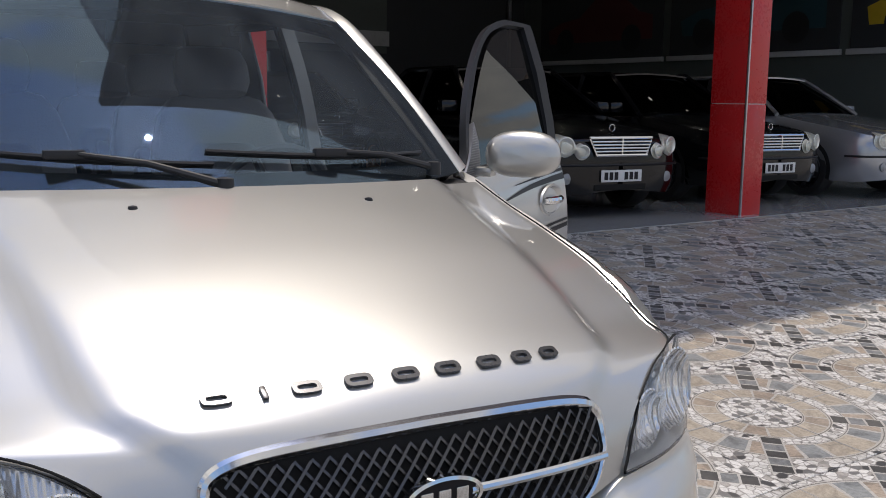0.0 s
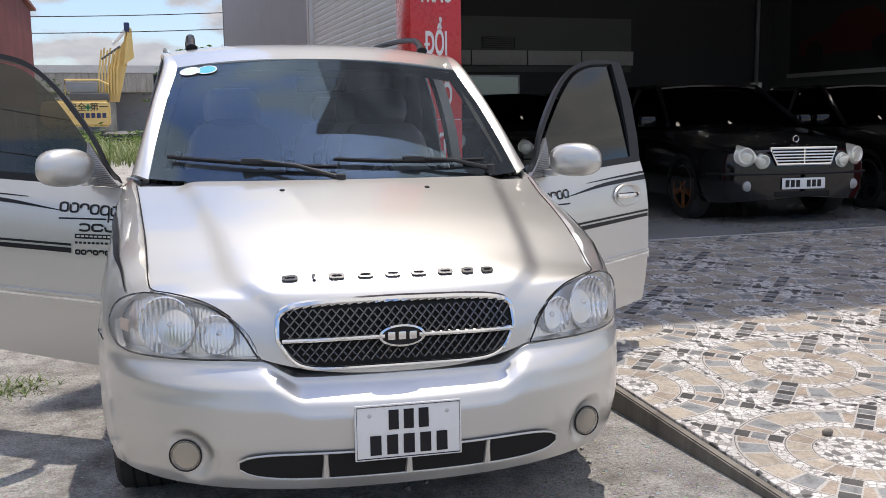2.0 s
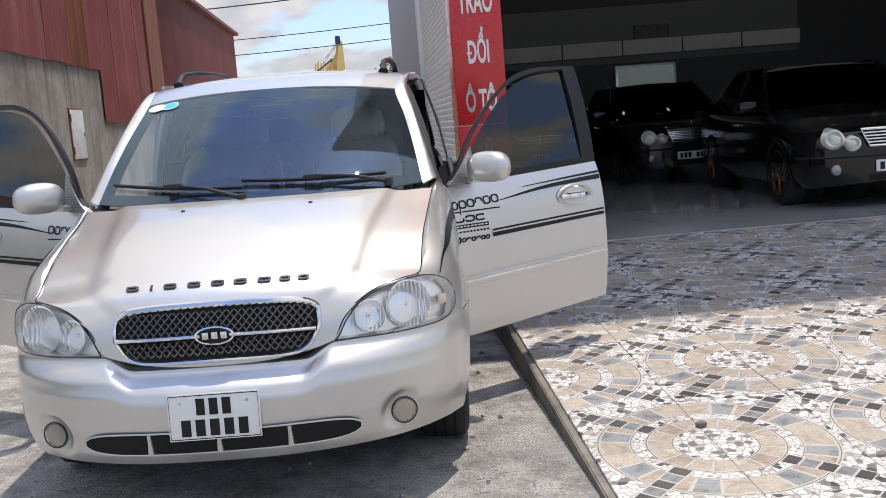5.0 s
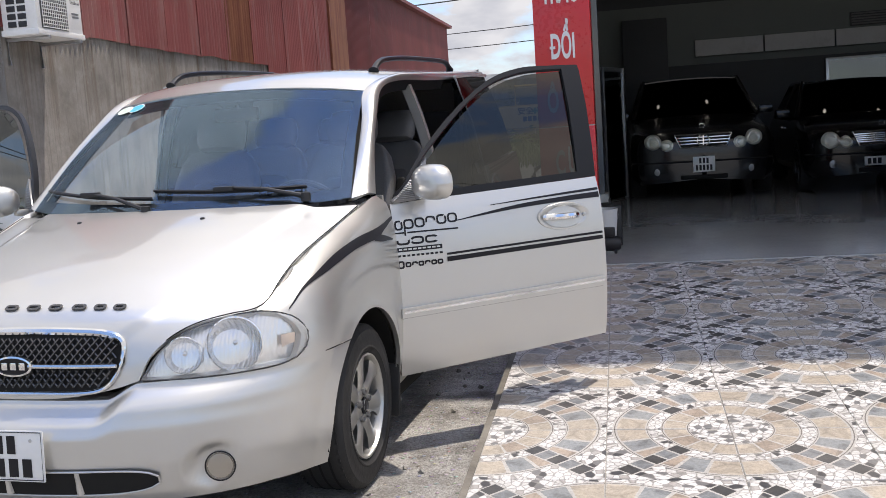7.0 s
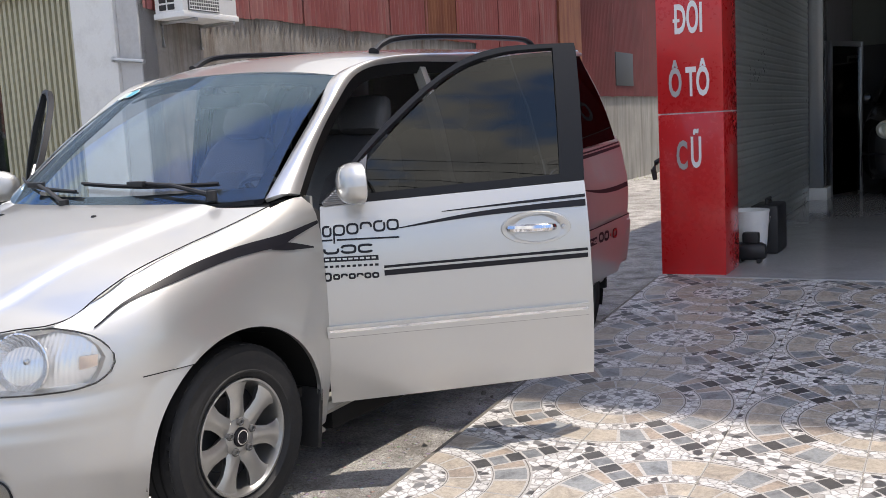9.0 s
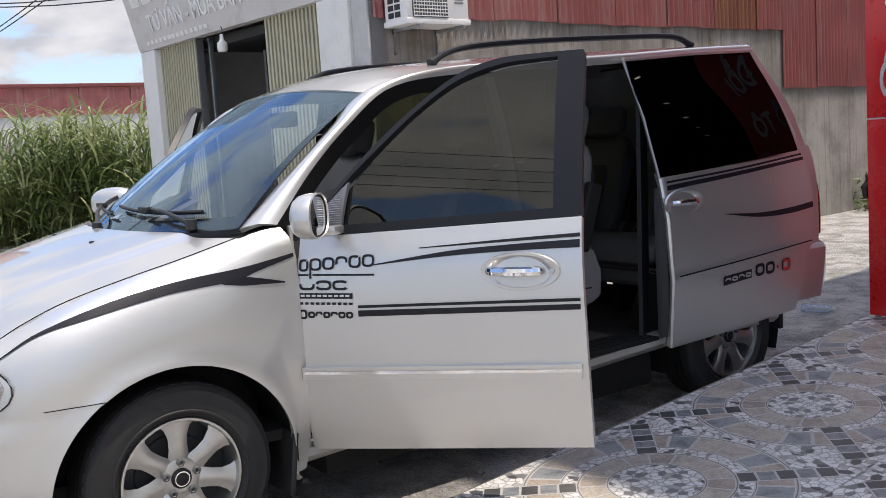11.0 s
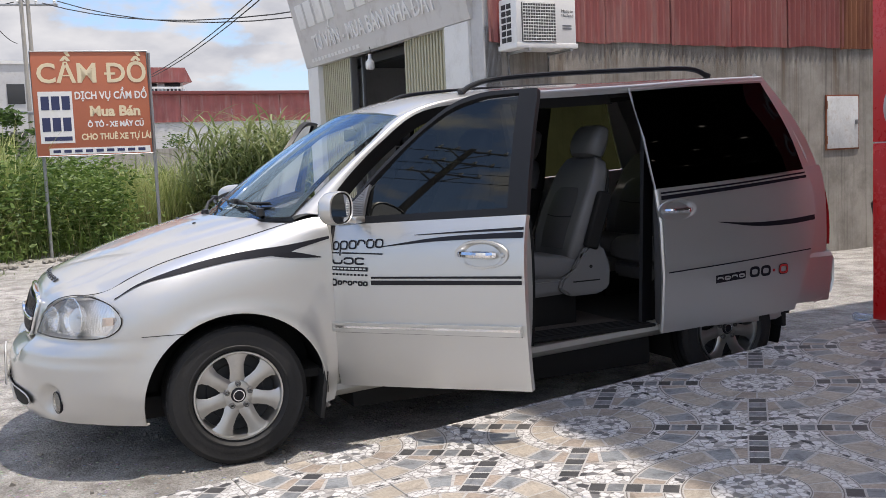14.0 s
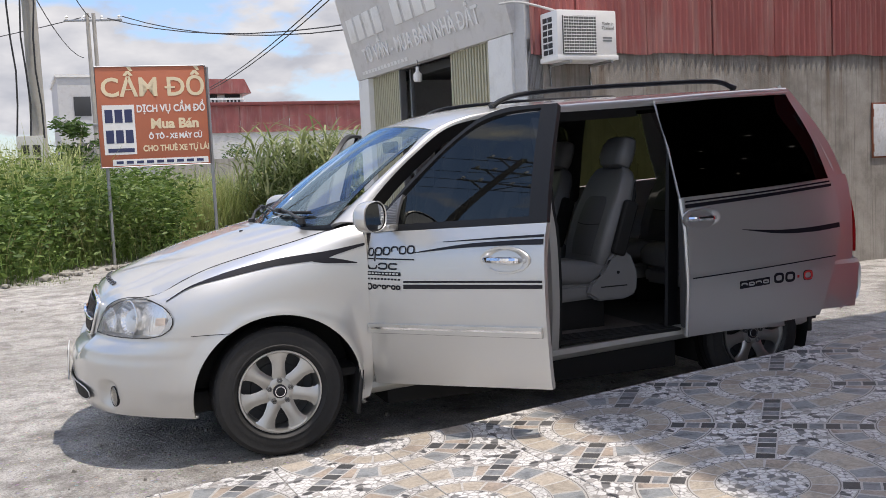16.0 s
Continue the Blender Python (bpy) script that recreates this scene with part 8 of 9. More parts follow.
for k in range(900):
    x, y = rng.uniform(-6, 2.1), rng.uniform(-2.5, 6)
    s = rng.uniform(0.004, 0.013)
    bmesh.ops.create_cube(st, size=s * 1.6, matrix=Matrix.Translation((x, y, s * 0.4)) @ Euler((rng.uniform(0, 6), rng.uniform(0, 6), rng.uniform(0, 6))).to_matrix().to_4x4())
tagged(solid("gravel", st, M_CONCRETE, smooth=0), "loose gravel scattered over the yard", "gravel", kind="stuff")

# signboard
BA, BB = Vector((-11.37, 2.37, 0)), Vector((-11.11, 4.24, 0))
bx = (BB - BA).normalized()
bn = Vector((bx.y, -bx.x, 0))
BM = Matrix([[bx.x, 0, bn.x, (BA.x + BB.x) / 2], [bx.y, 0, bn.y, (BA.y + BB.y) / 2], [0, 1, 0, 2.62], [0, 0, 0, 1]])
sb = thing("signboard", "orange roadside signboard on two steel legs among weeds", "sign")
board = part("board", boxed(-0.94, 0.94, -0.88, 0.88, -0.03, 0.0, 0.004, BM), M_ORANGE, sb, "orange printed board")
part("board_edge", tube(bmesh.new(), [BM @ Vector(p) for p in ((-0.94, -0.88, 0), (0.94, -0.88, 0), (0.94, 0.88, 0), (-0.94, 0.88, 0))], 0.014, 6, True), M_GALV, sb)
for x in (-0.84, 0.97):
    part("leg", rod(bmesh.new(), BM @ Vector((x, -2.64, -0.06)), BM @ Vector((x, 0.86, -0.06)), 0.03), M_GALV, sb)
for words, x, y, size, mt, sx in (("CẦM ĐỒ", 0.03, 0.50, 0.46, M_CREAMLETTER, 0.98), ("DỊCH VỤ CẦM ĐỒ", 0.31, 0.13, 0.175, M_WHITELETTER, 0.80), ("Mua Bán", 0.36, -0.14, 0.235, M_CREAMLETTER, 1.02), ("Ô TÔ - XE MÁY CŨ", 0.36, -0.36, 0.13, M_WHITELETTER, 0.82), ("CHO THUÊ XE TỰ LÁI", 0.36, -0.57, 0.145, M_CREAMLETTER, 0.80)):
    lettering("sign_words", words, size, mt, board, BM @ Matrix.Translation((x, y, 0.003)) @ Matrix.Diagonal((sx, 1, 1, 1)), "printed words", 0.004, 0.010 if size > 0.2 else 0.005)
pl = part("white_panel", boxed(-0.86, -0.32, -0.66, 0.21, 0.002, 0.006, 0.0, BM), M_WHITE, board, "white name panel")
for k in range(3):
    for row in (0, 1):
        part("panel_bar", boxed(-0.82 + 0.165 * k, -0.69 + 0.165 * k, -0.10 - 0.36 * row, 0.13 - 0.36 * row, 0.006, 0.009, 0, BM), M_NAVY, pl, smooth=0)
part("panel_bar", boxed(-0.80, -0.36, -0.62, -0.55, 0.006, 0.009, 0, BM), M_NAVY, pl, smooth=0)
ad = part("address_strip", boxed(-0.74, 0.90, -0.855, -0.745, 0.002, 0.005, 0, BM), M_WHITE, board, "white strip")
for k in range(9):
    part("strip_bar", boxed(-0.68 + 0.172 * k, -0.56 + 0.172 * k, -0.825, -0.775, 0.005, 0.008, 0, BM), M_NAVY, ad, smooth=0)


# poles and cables
def crossarm(p, x, y, z, half, ang):
    d = Vector((math.cos(ang), math.sin(ang), 0))
    part("crossarm", rod(bmesh.new(), Vector((x, y, z)) - d * half, Vector((x, y, z)) + d * half, 0.05, seg=6), M_GALV, p)
    for s in (-0.9, -0.3, 0.3, 0.9):
        q = Vector((x, y, z)) + d * half * s
        part("insulator", lathe(bmesh.new(), [(0.03, 0.0), (0.07, 0.06), (0.04, 0.10), (0.07, 0.15), (0.02, 0.22)], "Z", 10, q), M_WHITE, p)


def cable(a, b, sag, r=0.012, n=14):
    a, b = Vector(a), Vector(b)
    return tube(bmesh.new(), [a.lerp(b, t) - Vector((0, 0, sag * 4 * t * (1 - t))) for t in np.linspace(0, 1, n)], r, 5)


pa = thing("utility_pole", "tapered concrete utility pole with a meter box", "pole", "utility poles")
part("shaft", rod(bmesh.new(), (-17.9, 1.60, 0), (-17.9, 1.60, 10.5), 0.19, 0.13, 14), M_POLE, pa)
part("meter_box", boxed(-17.75, -17.45, 1.10, 1.68, 1.75, 2.65, 0.02), M_PALEWALL, pa, "grey meter box")
for a, b in ((1.18, 2.32), (1.42, 2.32), (1.18, 2.02), (1.42, 2.02)):
    part("meter_window", boxed(-17.455, -17.44, a, a + 0.17, b - 0.1, b + 0.12, 0.003), M_BLACK, pa)
for k in range(3):
    part("down_cable", tube(bmesh.new(), [(-17.62, 1.16 + 0.25 * k + 0.05 * math.sin(z * 2 + k), z) for z in np.linspace(2.6, 9.5, 10)], 0.022, 5), M_WIRE, pa)
pb = thing("utility_pole", "steel double-post power pole with crossarms", "pole", "utility poles")
for dy in (-0.13, 0.13):
    part("post", rod(bmesh.new(), (-38.0, 4.6 + dy, 0), (-38.0, 4.6 + dy, 8.9), 0.10, 0.08, 10), M_POLE, pb)
crossarm(pb, -38.0, 4.7, 8.6, 1.2, 1.35)
for z in (6.3, 5.5):
    part("bracket", rod(bmesh.new(), (-38, 4.7, z), (-37.6, 6.0, z + 0.1), 0.06, seg=6), M_GALV, pb)
part("bracket", rod(bmesh.new(), (-38, 4.7, 4.1), (-37.6, 3.4, 4.2), 0.07, seg=6), M_GALV, pb)
pc = thing("utility_pole", "leaning concrete power pole with three crossarms across the road", "pole", "utility poles", pose(0.44, -15.6, 11.25, 0, 9.5, 0))
part("shaft", rod(bmesh.new(), (0, 0, -11.5), (0, 0, 0.0), 0.19, 0.11, 12), M_BACKLITPOLE, pc)
for z in (-0.12, -1.05, -1.95):
    part("crossarm", boxed(-1.05, 1.05, -0.16, -0.08, z - 0.045, z + 0.045, 0.008), M_TRIMGREY, pc)
    for d in (1, -1):
        part("arm_brace", rod(bmesh.new(), (0.10 * d, -0.12, z - 0.55), (0.62 * d, -0.12, z - 0.04), 0.035, seg=6), M_TRIMGREY, pc)
        for q in (0.95, 0.45):
            part("insulator", lathe(bmesh.new(), [(0.03, 0.0), (0.07, 0.06), (0.04, 0.10), (0.07, 0.15), (0.02, 0.22)], "Z", 10, (q * d, -0.12, z + 0.04)), M_WHITE, pc)
for px, py, ph in ((-14, 46, 9.6), (16, 40, 10.9)):
    pd = thing("utility_pole", "plain concrete power pole behind the buildings", "pole", "utility poles", pose(px, py, 0))
    part("shaft", rod(bmesh.new(), (0, 0, 0), (0, 0, ph), 0.22, 0.14, 12), M_POLE, pd)
for i, (a, b, s, r) in enumerate((((-38, 5.9, 8.8), (-9, 15.5, 6.5), 1.6, 0.02), ((-38, 5.3, 8.7), (-9, 14.5, 6.3), 1.4, 0.02), ((-38, 4.2, 8.7), (-60, -20, 9), 1.0, 0.02), ((-38, 4.6, 8.7), (-17.9, 1.35, 9.4), 0.6, 0.02), ((-17.9, 1.35, 9.6), (-12, -12, 8.5), 0.5, 0.02), ((-17.9, 1.35, 6.8), (-38, 4.2, 7.0), 0.5, 0.015), ((-17.9, 1.35, 7.2), (-14, -10, 7.0), 0.4, 0.03), ((-28, 6.1, 4.2), (-7.65, 5.55, 4.1), 0.35, 0.010), ((-28, 6.4, 4.3), (-7.65, 5.55, 4.2), 0.3, 0.010),
                                 ((-14, 46, 9.2), (16, 40, 10.6), 0.5, 0.03), ((-14, 46, 7.6), (16, 40, 8.7), 0.5, 0.03), ((-14, 46, 6.2), (16, 40, 6.9), 0.5, 0.02), ((-14, 46, 5.5), (16, 40, 6.2), 0.5, 0.02), ((-25, -14.8, 10.3), (28, -17.5, 10.3), 0.7, 0.02), ((-25, -15.6, 11.0), (28, -16.5, 11.0), 0.8, 0.02), ((-25, -15.2, 11.9), (28, -17.0, 11.9), 0.7, 0.02), ((-25, -15.3, 9.6), (28, -16.8, 9.6), 0.7, 0.02))):
    tagged(solid("power_cable", cable(a, b, s, r), M_WIRE), "sagging black overhead power cable against the sky", "cable", "overhead cables")


pb_ = bmesh.new()
bmesh.ops.create_icosphere(pb_, subdivisions=2, radius=0.022, matrix=Matrix.Diagonal((1.2, 0.8, 0.7, 1)))
clod = solid("stone", pb_, M_KERB)
clod.matrix_world = pose(2.784, 1.571, grade(1.571) + 0.014)
tagged(clod, "small dark clod lying on the paving tiles", "stone")
# far buildings
def far_windows(parent, x, ys, zs, w, h):
    for yy in ys:
        for zz in zs:
            part("window", boxed(x - 0.05, x + 0.06, yy, yy + w, zz, zz + h, 0.02), M_INDARK, parent)


fb = thing("red_warehouse", "long low warehouse clad in dull red sheet", "warehouse")
part("wall", boxed(-62, -50, 10.5, 34, 0, 4.5), M_PALEWALL, fb)
for k in range(8):
    part("cladding", corrugated(-49.95, 10.5 + k * 2.95, 13.45 + k * 2.95, 4.2, 5.75, 0.5, 0.08), M_REDSHEET, fb)
part("roof", boxed(-62.4, -49.6, 10.2, 34.3, 5.75, 5.95, 0.03), M_DARKRED, fb)
fw = thing("boundary_wall", "pale concrete boundary wall across the field", "wall")
part("wall", boxed(-34.2, -34.0, 6.5, 16.0, 0, 2.35), M_CONCRETE, fw)
part("wall", boxed(-27.2, -27.0, 10.9, 16.0, 0, 2.75), M_PALEWALL, fw)
fh = thing("far_house", "pale two-storey house with red tiled roof and balcony", "house")
part("wall", boxed(-78, -70, 14.5, 18.2, 0, 8.2), M_WHITEWALL, fh)
part("balcony", boxed(-70, -69, 14.6, 18.1, 6.6, 6.8), M_PALEWALL, fh)
for k in range(12):
    part("baluster", boxed(-69.1, -69.0, 14.9 + 0.29 * k, 15.0 + 0.29 * k, 6.8, 7.7), M_WHITE, fh)
part("handrail", boxed(-69.15, -68.95, 14.6, 18.1, 7.7, 7.85), M_WHITE, fh)
rf = bmesh.new()
prism(rf, [(14.0, 8.2), (18.7, 8.2), (18.2, 9.3), (14.5, 9.3)], -78.5, -69.0, "X")
part("roof", rf, M_REDSHEET, fh)
far_windows(fh, -70, (15.0, 16.8), (4.0, 6.9), 1.2, 1.3)
fg = thing("grey_house", "plain grey flat-roofed house beyond the field", "house")
part("wall", boxed(-66, -58, 4.0, 6.8, 0, 8.3), M_PALEWALL, fg)
part("parapet", boxed(-66.1, -57.9, 3.9, 6.9, 8.3, 8.5), M_WHITEWALL, fg)
far_windows(fg, -58, (4.9,), (5.9, 3.0), 1.0, 1.2)
fg2 = thing("low_house", "low house with a pale metal roof beyond the field", "house")
part("wall", boxed(-50, -44, 3.2, 8.6, 0, 2.9), M_PALEWALL, fg2)
part("roof", boxed(-50.4, -43.6, 2.8, 9.0, 2.9, 3.1), M_GALV, fg2)
sg_ = thing("side_warehouse", "dull red shed beyond the weeds", "warehouse")
part("wall", boxed(-70, -58, -30, -6, 0, 4.2), M_REDSHEET, sg_)
part("roof", boxed(-70.4, -57.6, -30.3, -5.7, 4.2, 4.4), M_GALV, sg_)


def tree_at(x, y, h, spread, label, n=900, seed=1):
    t = thing("tree", label, "tree", "distant trees", pose(x, y, 0))
    rr = np.random.default_rng(seed)
    tr = bmesh.new()
    tube(tr, [(0, 0, 0), (0.05, 0, h * 0.3), (0, 0.06, h * 0.6), (0.1, 0, h * 0.85)], [0.05 * h * 0.6, 0.04 * h * 0.6, 0.025 * h * 0.6, 0.01 * h], 8)
    for k in range(7):
        a = rr.uniform(0, 6.28)
        z0 = h * rr.uniform(0.35, 0.7)
        tube(tr, [(0, 0, z0), (math.cos(a) * spread * 0.4, math.sin(a) * spread * 0.4, z0 + h * 0.12), (math.cos(a) * spread * 0.8, math.sin(a) * spread * 0.8, z0 + h * 0.17)], [0.015 * h, 0.01 * h, 0.004 * h], 5)
    part("trunk", tr, M_POLE, t)
    cs = []
    for k in range(16):
        a, rad = rr.uniform(0, 6.28), spread * rr.uniform(0.1, 0.85)
        c = np.array([math.cos(a) * rad, math.sin(a) * rad, h * rr.uniform(0.45, 0.95)])
        cs.append(c + rr.normal(0, 1, (n // 16, 3)) * np.array([0.2, 0.2, 0.10]) * spread)
    cs = np.concatenate(cs)
    leaves("crown", cs, rr.uniform(0.05, 0.11, len(cs)) * h * 0.35, M_TREE, "", "", parent=t)


tree_at(-36, 3.7, 4.5, 1.1, "layered dark green tree beside the power pole", 1500, 3)
tree_at(-40.5, 11.0, 3.2, 1.2, "small green tree at the boundary wall", 700, 4)
for k, (x, y, h) in enumerate(((-9, 62, 4.0), (-6.5, 64, 3.6), (3.5, 64, 5.8), (5.2, 61, 6.2), (-3, 66, 4.4), (7, 58, 5.4), (-12, 60, 4.4))):
    tree_at(x, y, h, 1.9, "green tree beyond the yard", 700, 10 + k)
r = np.stack([rng.uniform(-9, 6, 4200), rng.uniform(30.5, 44, 4200), np.zeros(4200)], 1)
blades("far_grass", r, rng.uniform(0.4, 1.1, len(r)), M_REED, 0.03, 0.7, "rough green grass behind the sheds", "grass")
r = np.concatenate([np.stack([cx + rng.normal(0, 0.8, 1500), cy + rng.normal(0, 0.8, 1500), np.abs(rng.normal(0.4, 0.35, 1500))], 1) for cx, cy in ((-3.2, 41), (-1.8, 43), (-4.4, 43), (1.2, 42), (-2.6, 38.5))])
leaves("bushes", r, rng.uniform(0.06, 0.14, len(r)), M_WEED, "green bushes in front of the excavator", "bush")
vi = thing("viaduct", "long grey concrete viaduct behind the yard", "bridge")
part("deck", boxed(-40, 30, 84, 90, 4.0, 5.6, 0.1), M_CONCRETE, vi)
part("parapet_wall", boxed(-40, 30, 83.9, 84.1, 5.6, 6.2), M_PALEWALL, vi)
part("shade_wall", boxed(-40, 30, 88, 88.5, 0, 4.0), M_GREYPANEL, vi)
for k in range(8):
    part("pier", boxed(-38 + 9 * k, -36.6 + 9 * k, 85, 88, 0, 4.0, 0.05), M_CONCRETE, vi)
M_GREENPRINT = surface("green_print", (0.05, 0.25, 0.12), 0.6)
M_YELLOW = surface("dusty_digger_yellow", (0.72, 0.52, 0.20), 0.6, vary=0.12, dirt=0.4, dirt_col=(0.5, 0.42, 0.27))
ex = thing("excavator", "dusty yellow tracked excavator with its boom folded up", "excavator", m=pose(-1.6, 55, 0.0))
cw = bmesh.new()
prism(cw, [(-2.6, 1.45), (-2.4, 1.25), (0.9, 1.25), (0.9, 2.65), (-2.35, 2.65), (-2.6, 2.4)], -1.3, 1.3, "Y")
bmesh.ops.bevel(cw, geom=cw.edges[:], offset=0.12, segments=3, affect="EDGES")
part("counterweight", cw, M_YELLOW, ex)
part("engine_cover", boxed(-1.1, 0.9, -1.1, 1.1, 2.6, 3.05, 0.1), M_TRIMGREY, ex)
part("guard_rail", tube(bmesh.new(), [(-1.3, -1.15, 2.6), (-1.3, -1.15, 3.75), (0.4, -1.15, 3.75), (0.9, -1.15, 3.5)], 0.06, 6), M_YELLOW, ex)
part("exhaust_box", boxed(-1.25, 0.3, -0.9, 0.5, 3.05, 3.65, 0.06), M_GALV, ex)
bo = bmesh.new()
prism(bo, [(0.65, 2.6), (1.4, 2.6), (2.1, 5.4), (2.2, 6.6), (1.98, 6.7), (1.8, 5.9), (1.15, 5.0), (0.7, 3.6)], 0.2, 0.75, "Y")
part("boom", bo, M_YELLOW, ex)
dk = bmesh.new()
prism(dk, [(1.75, 4.6), (2.3, 5.0), (2.25, 6.55), (2.05, 6.65)], -0.05, 0.15, "Y")
part("dipper", dk, M_YELLOW, ex)
part("ram", rod(bmesh.new(), (1.2, 0.05, 5.7), (1.95, 0.05, 6.5), 0.11), M_WHITE, ex)
part("ram_head", boxed(1.85, 2.15, -0.1, 0.25, 6.4, 6.9, 0.08), M_NAVY, ex)
for k in range(7):
    part("hose", tube(bmesh.new(), [(0.35 + 0.16 * k, 0.0, 3.0), (0.45 + 0.15 * k, 0.0, 4.2 + 0.1 * (k % 3)), (0.62 + 0.16 * k, 0.0, 5.4 + 0.12 * (k % 2))], 0.055, 6), M_YELLOW, ex)
part("bucket_link", rod(bmesh.new(), (0.6, 0.0, 4.9), (1.6, 0.0, 5.6), 0.06), M_TRIMGREY, ex)
for y0 in (-1.6, 0.9):
    part("track", boxed(-2.2, 2.4, y0, y0 + 0.7, 0, 1.0, 0.35, seg=3), M_BLACK, ex)
for k in range(6):
    part("print_bar", boxed(-0.9 + 0.28 * k, -0.70 + 0.28 * k, -1.32, -1.295, 1.72, 1.98), M_NAVY, ex, smooth=0)
for words, dx in (("安全", -0.75), ("第一", 0.35)):
    lettering("printed_words", words, 0.46, M_BLACK, ex, Matrix.Translation((dx, -1.31, 2.28)) @ Matrix.Rotation(radians(90), 4, "X"), "black safety lettering", 0.01, 0.004)
for w, h in ((0.17, 0.06), (0.06, 0.17)):
    part("printed_cross", boxed(-0.2 - w, -0.2 + w, -1.315, -1.30, 2.28 - h, 2.28 + h), M_GREENPRINT, ex, "green printed cross", smooth=0)


# ---- cars in the showroom ----
M_BLACKPAINT = surface("black_paint", (0.005, 0.005, 0.006), 0.12, vary=0.1, spec=0.35, coat=0.2)
M_GREYPAINT = surface("grey_paint", (0.42, 0.43, 0.45), 0.25, 0.6, vary=0.03, coat=0.9)
M_GUNMETAL = surface("gunmetal_paint", (0.012, 0.012, 0.014), 0.2, 0.2, vary=0.05, coat=0.3)
M_BRONZE = surface("bronze_rim", (0.30, 0.13, 0.06), 0.35, 0.8)
M_DARKRIM = surface("dark_rim", (0.05, 0.05, 0.055), 0.3, 0.7)


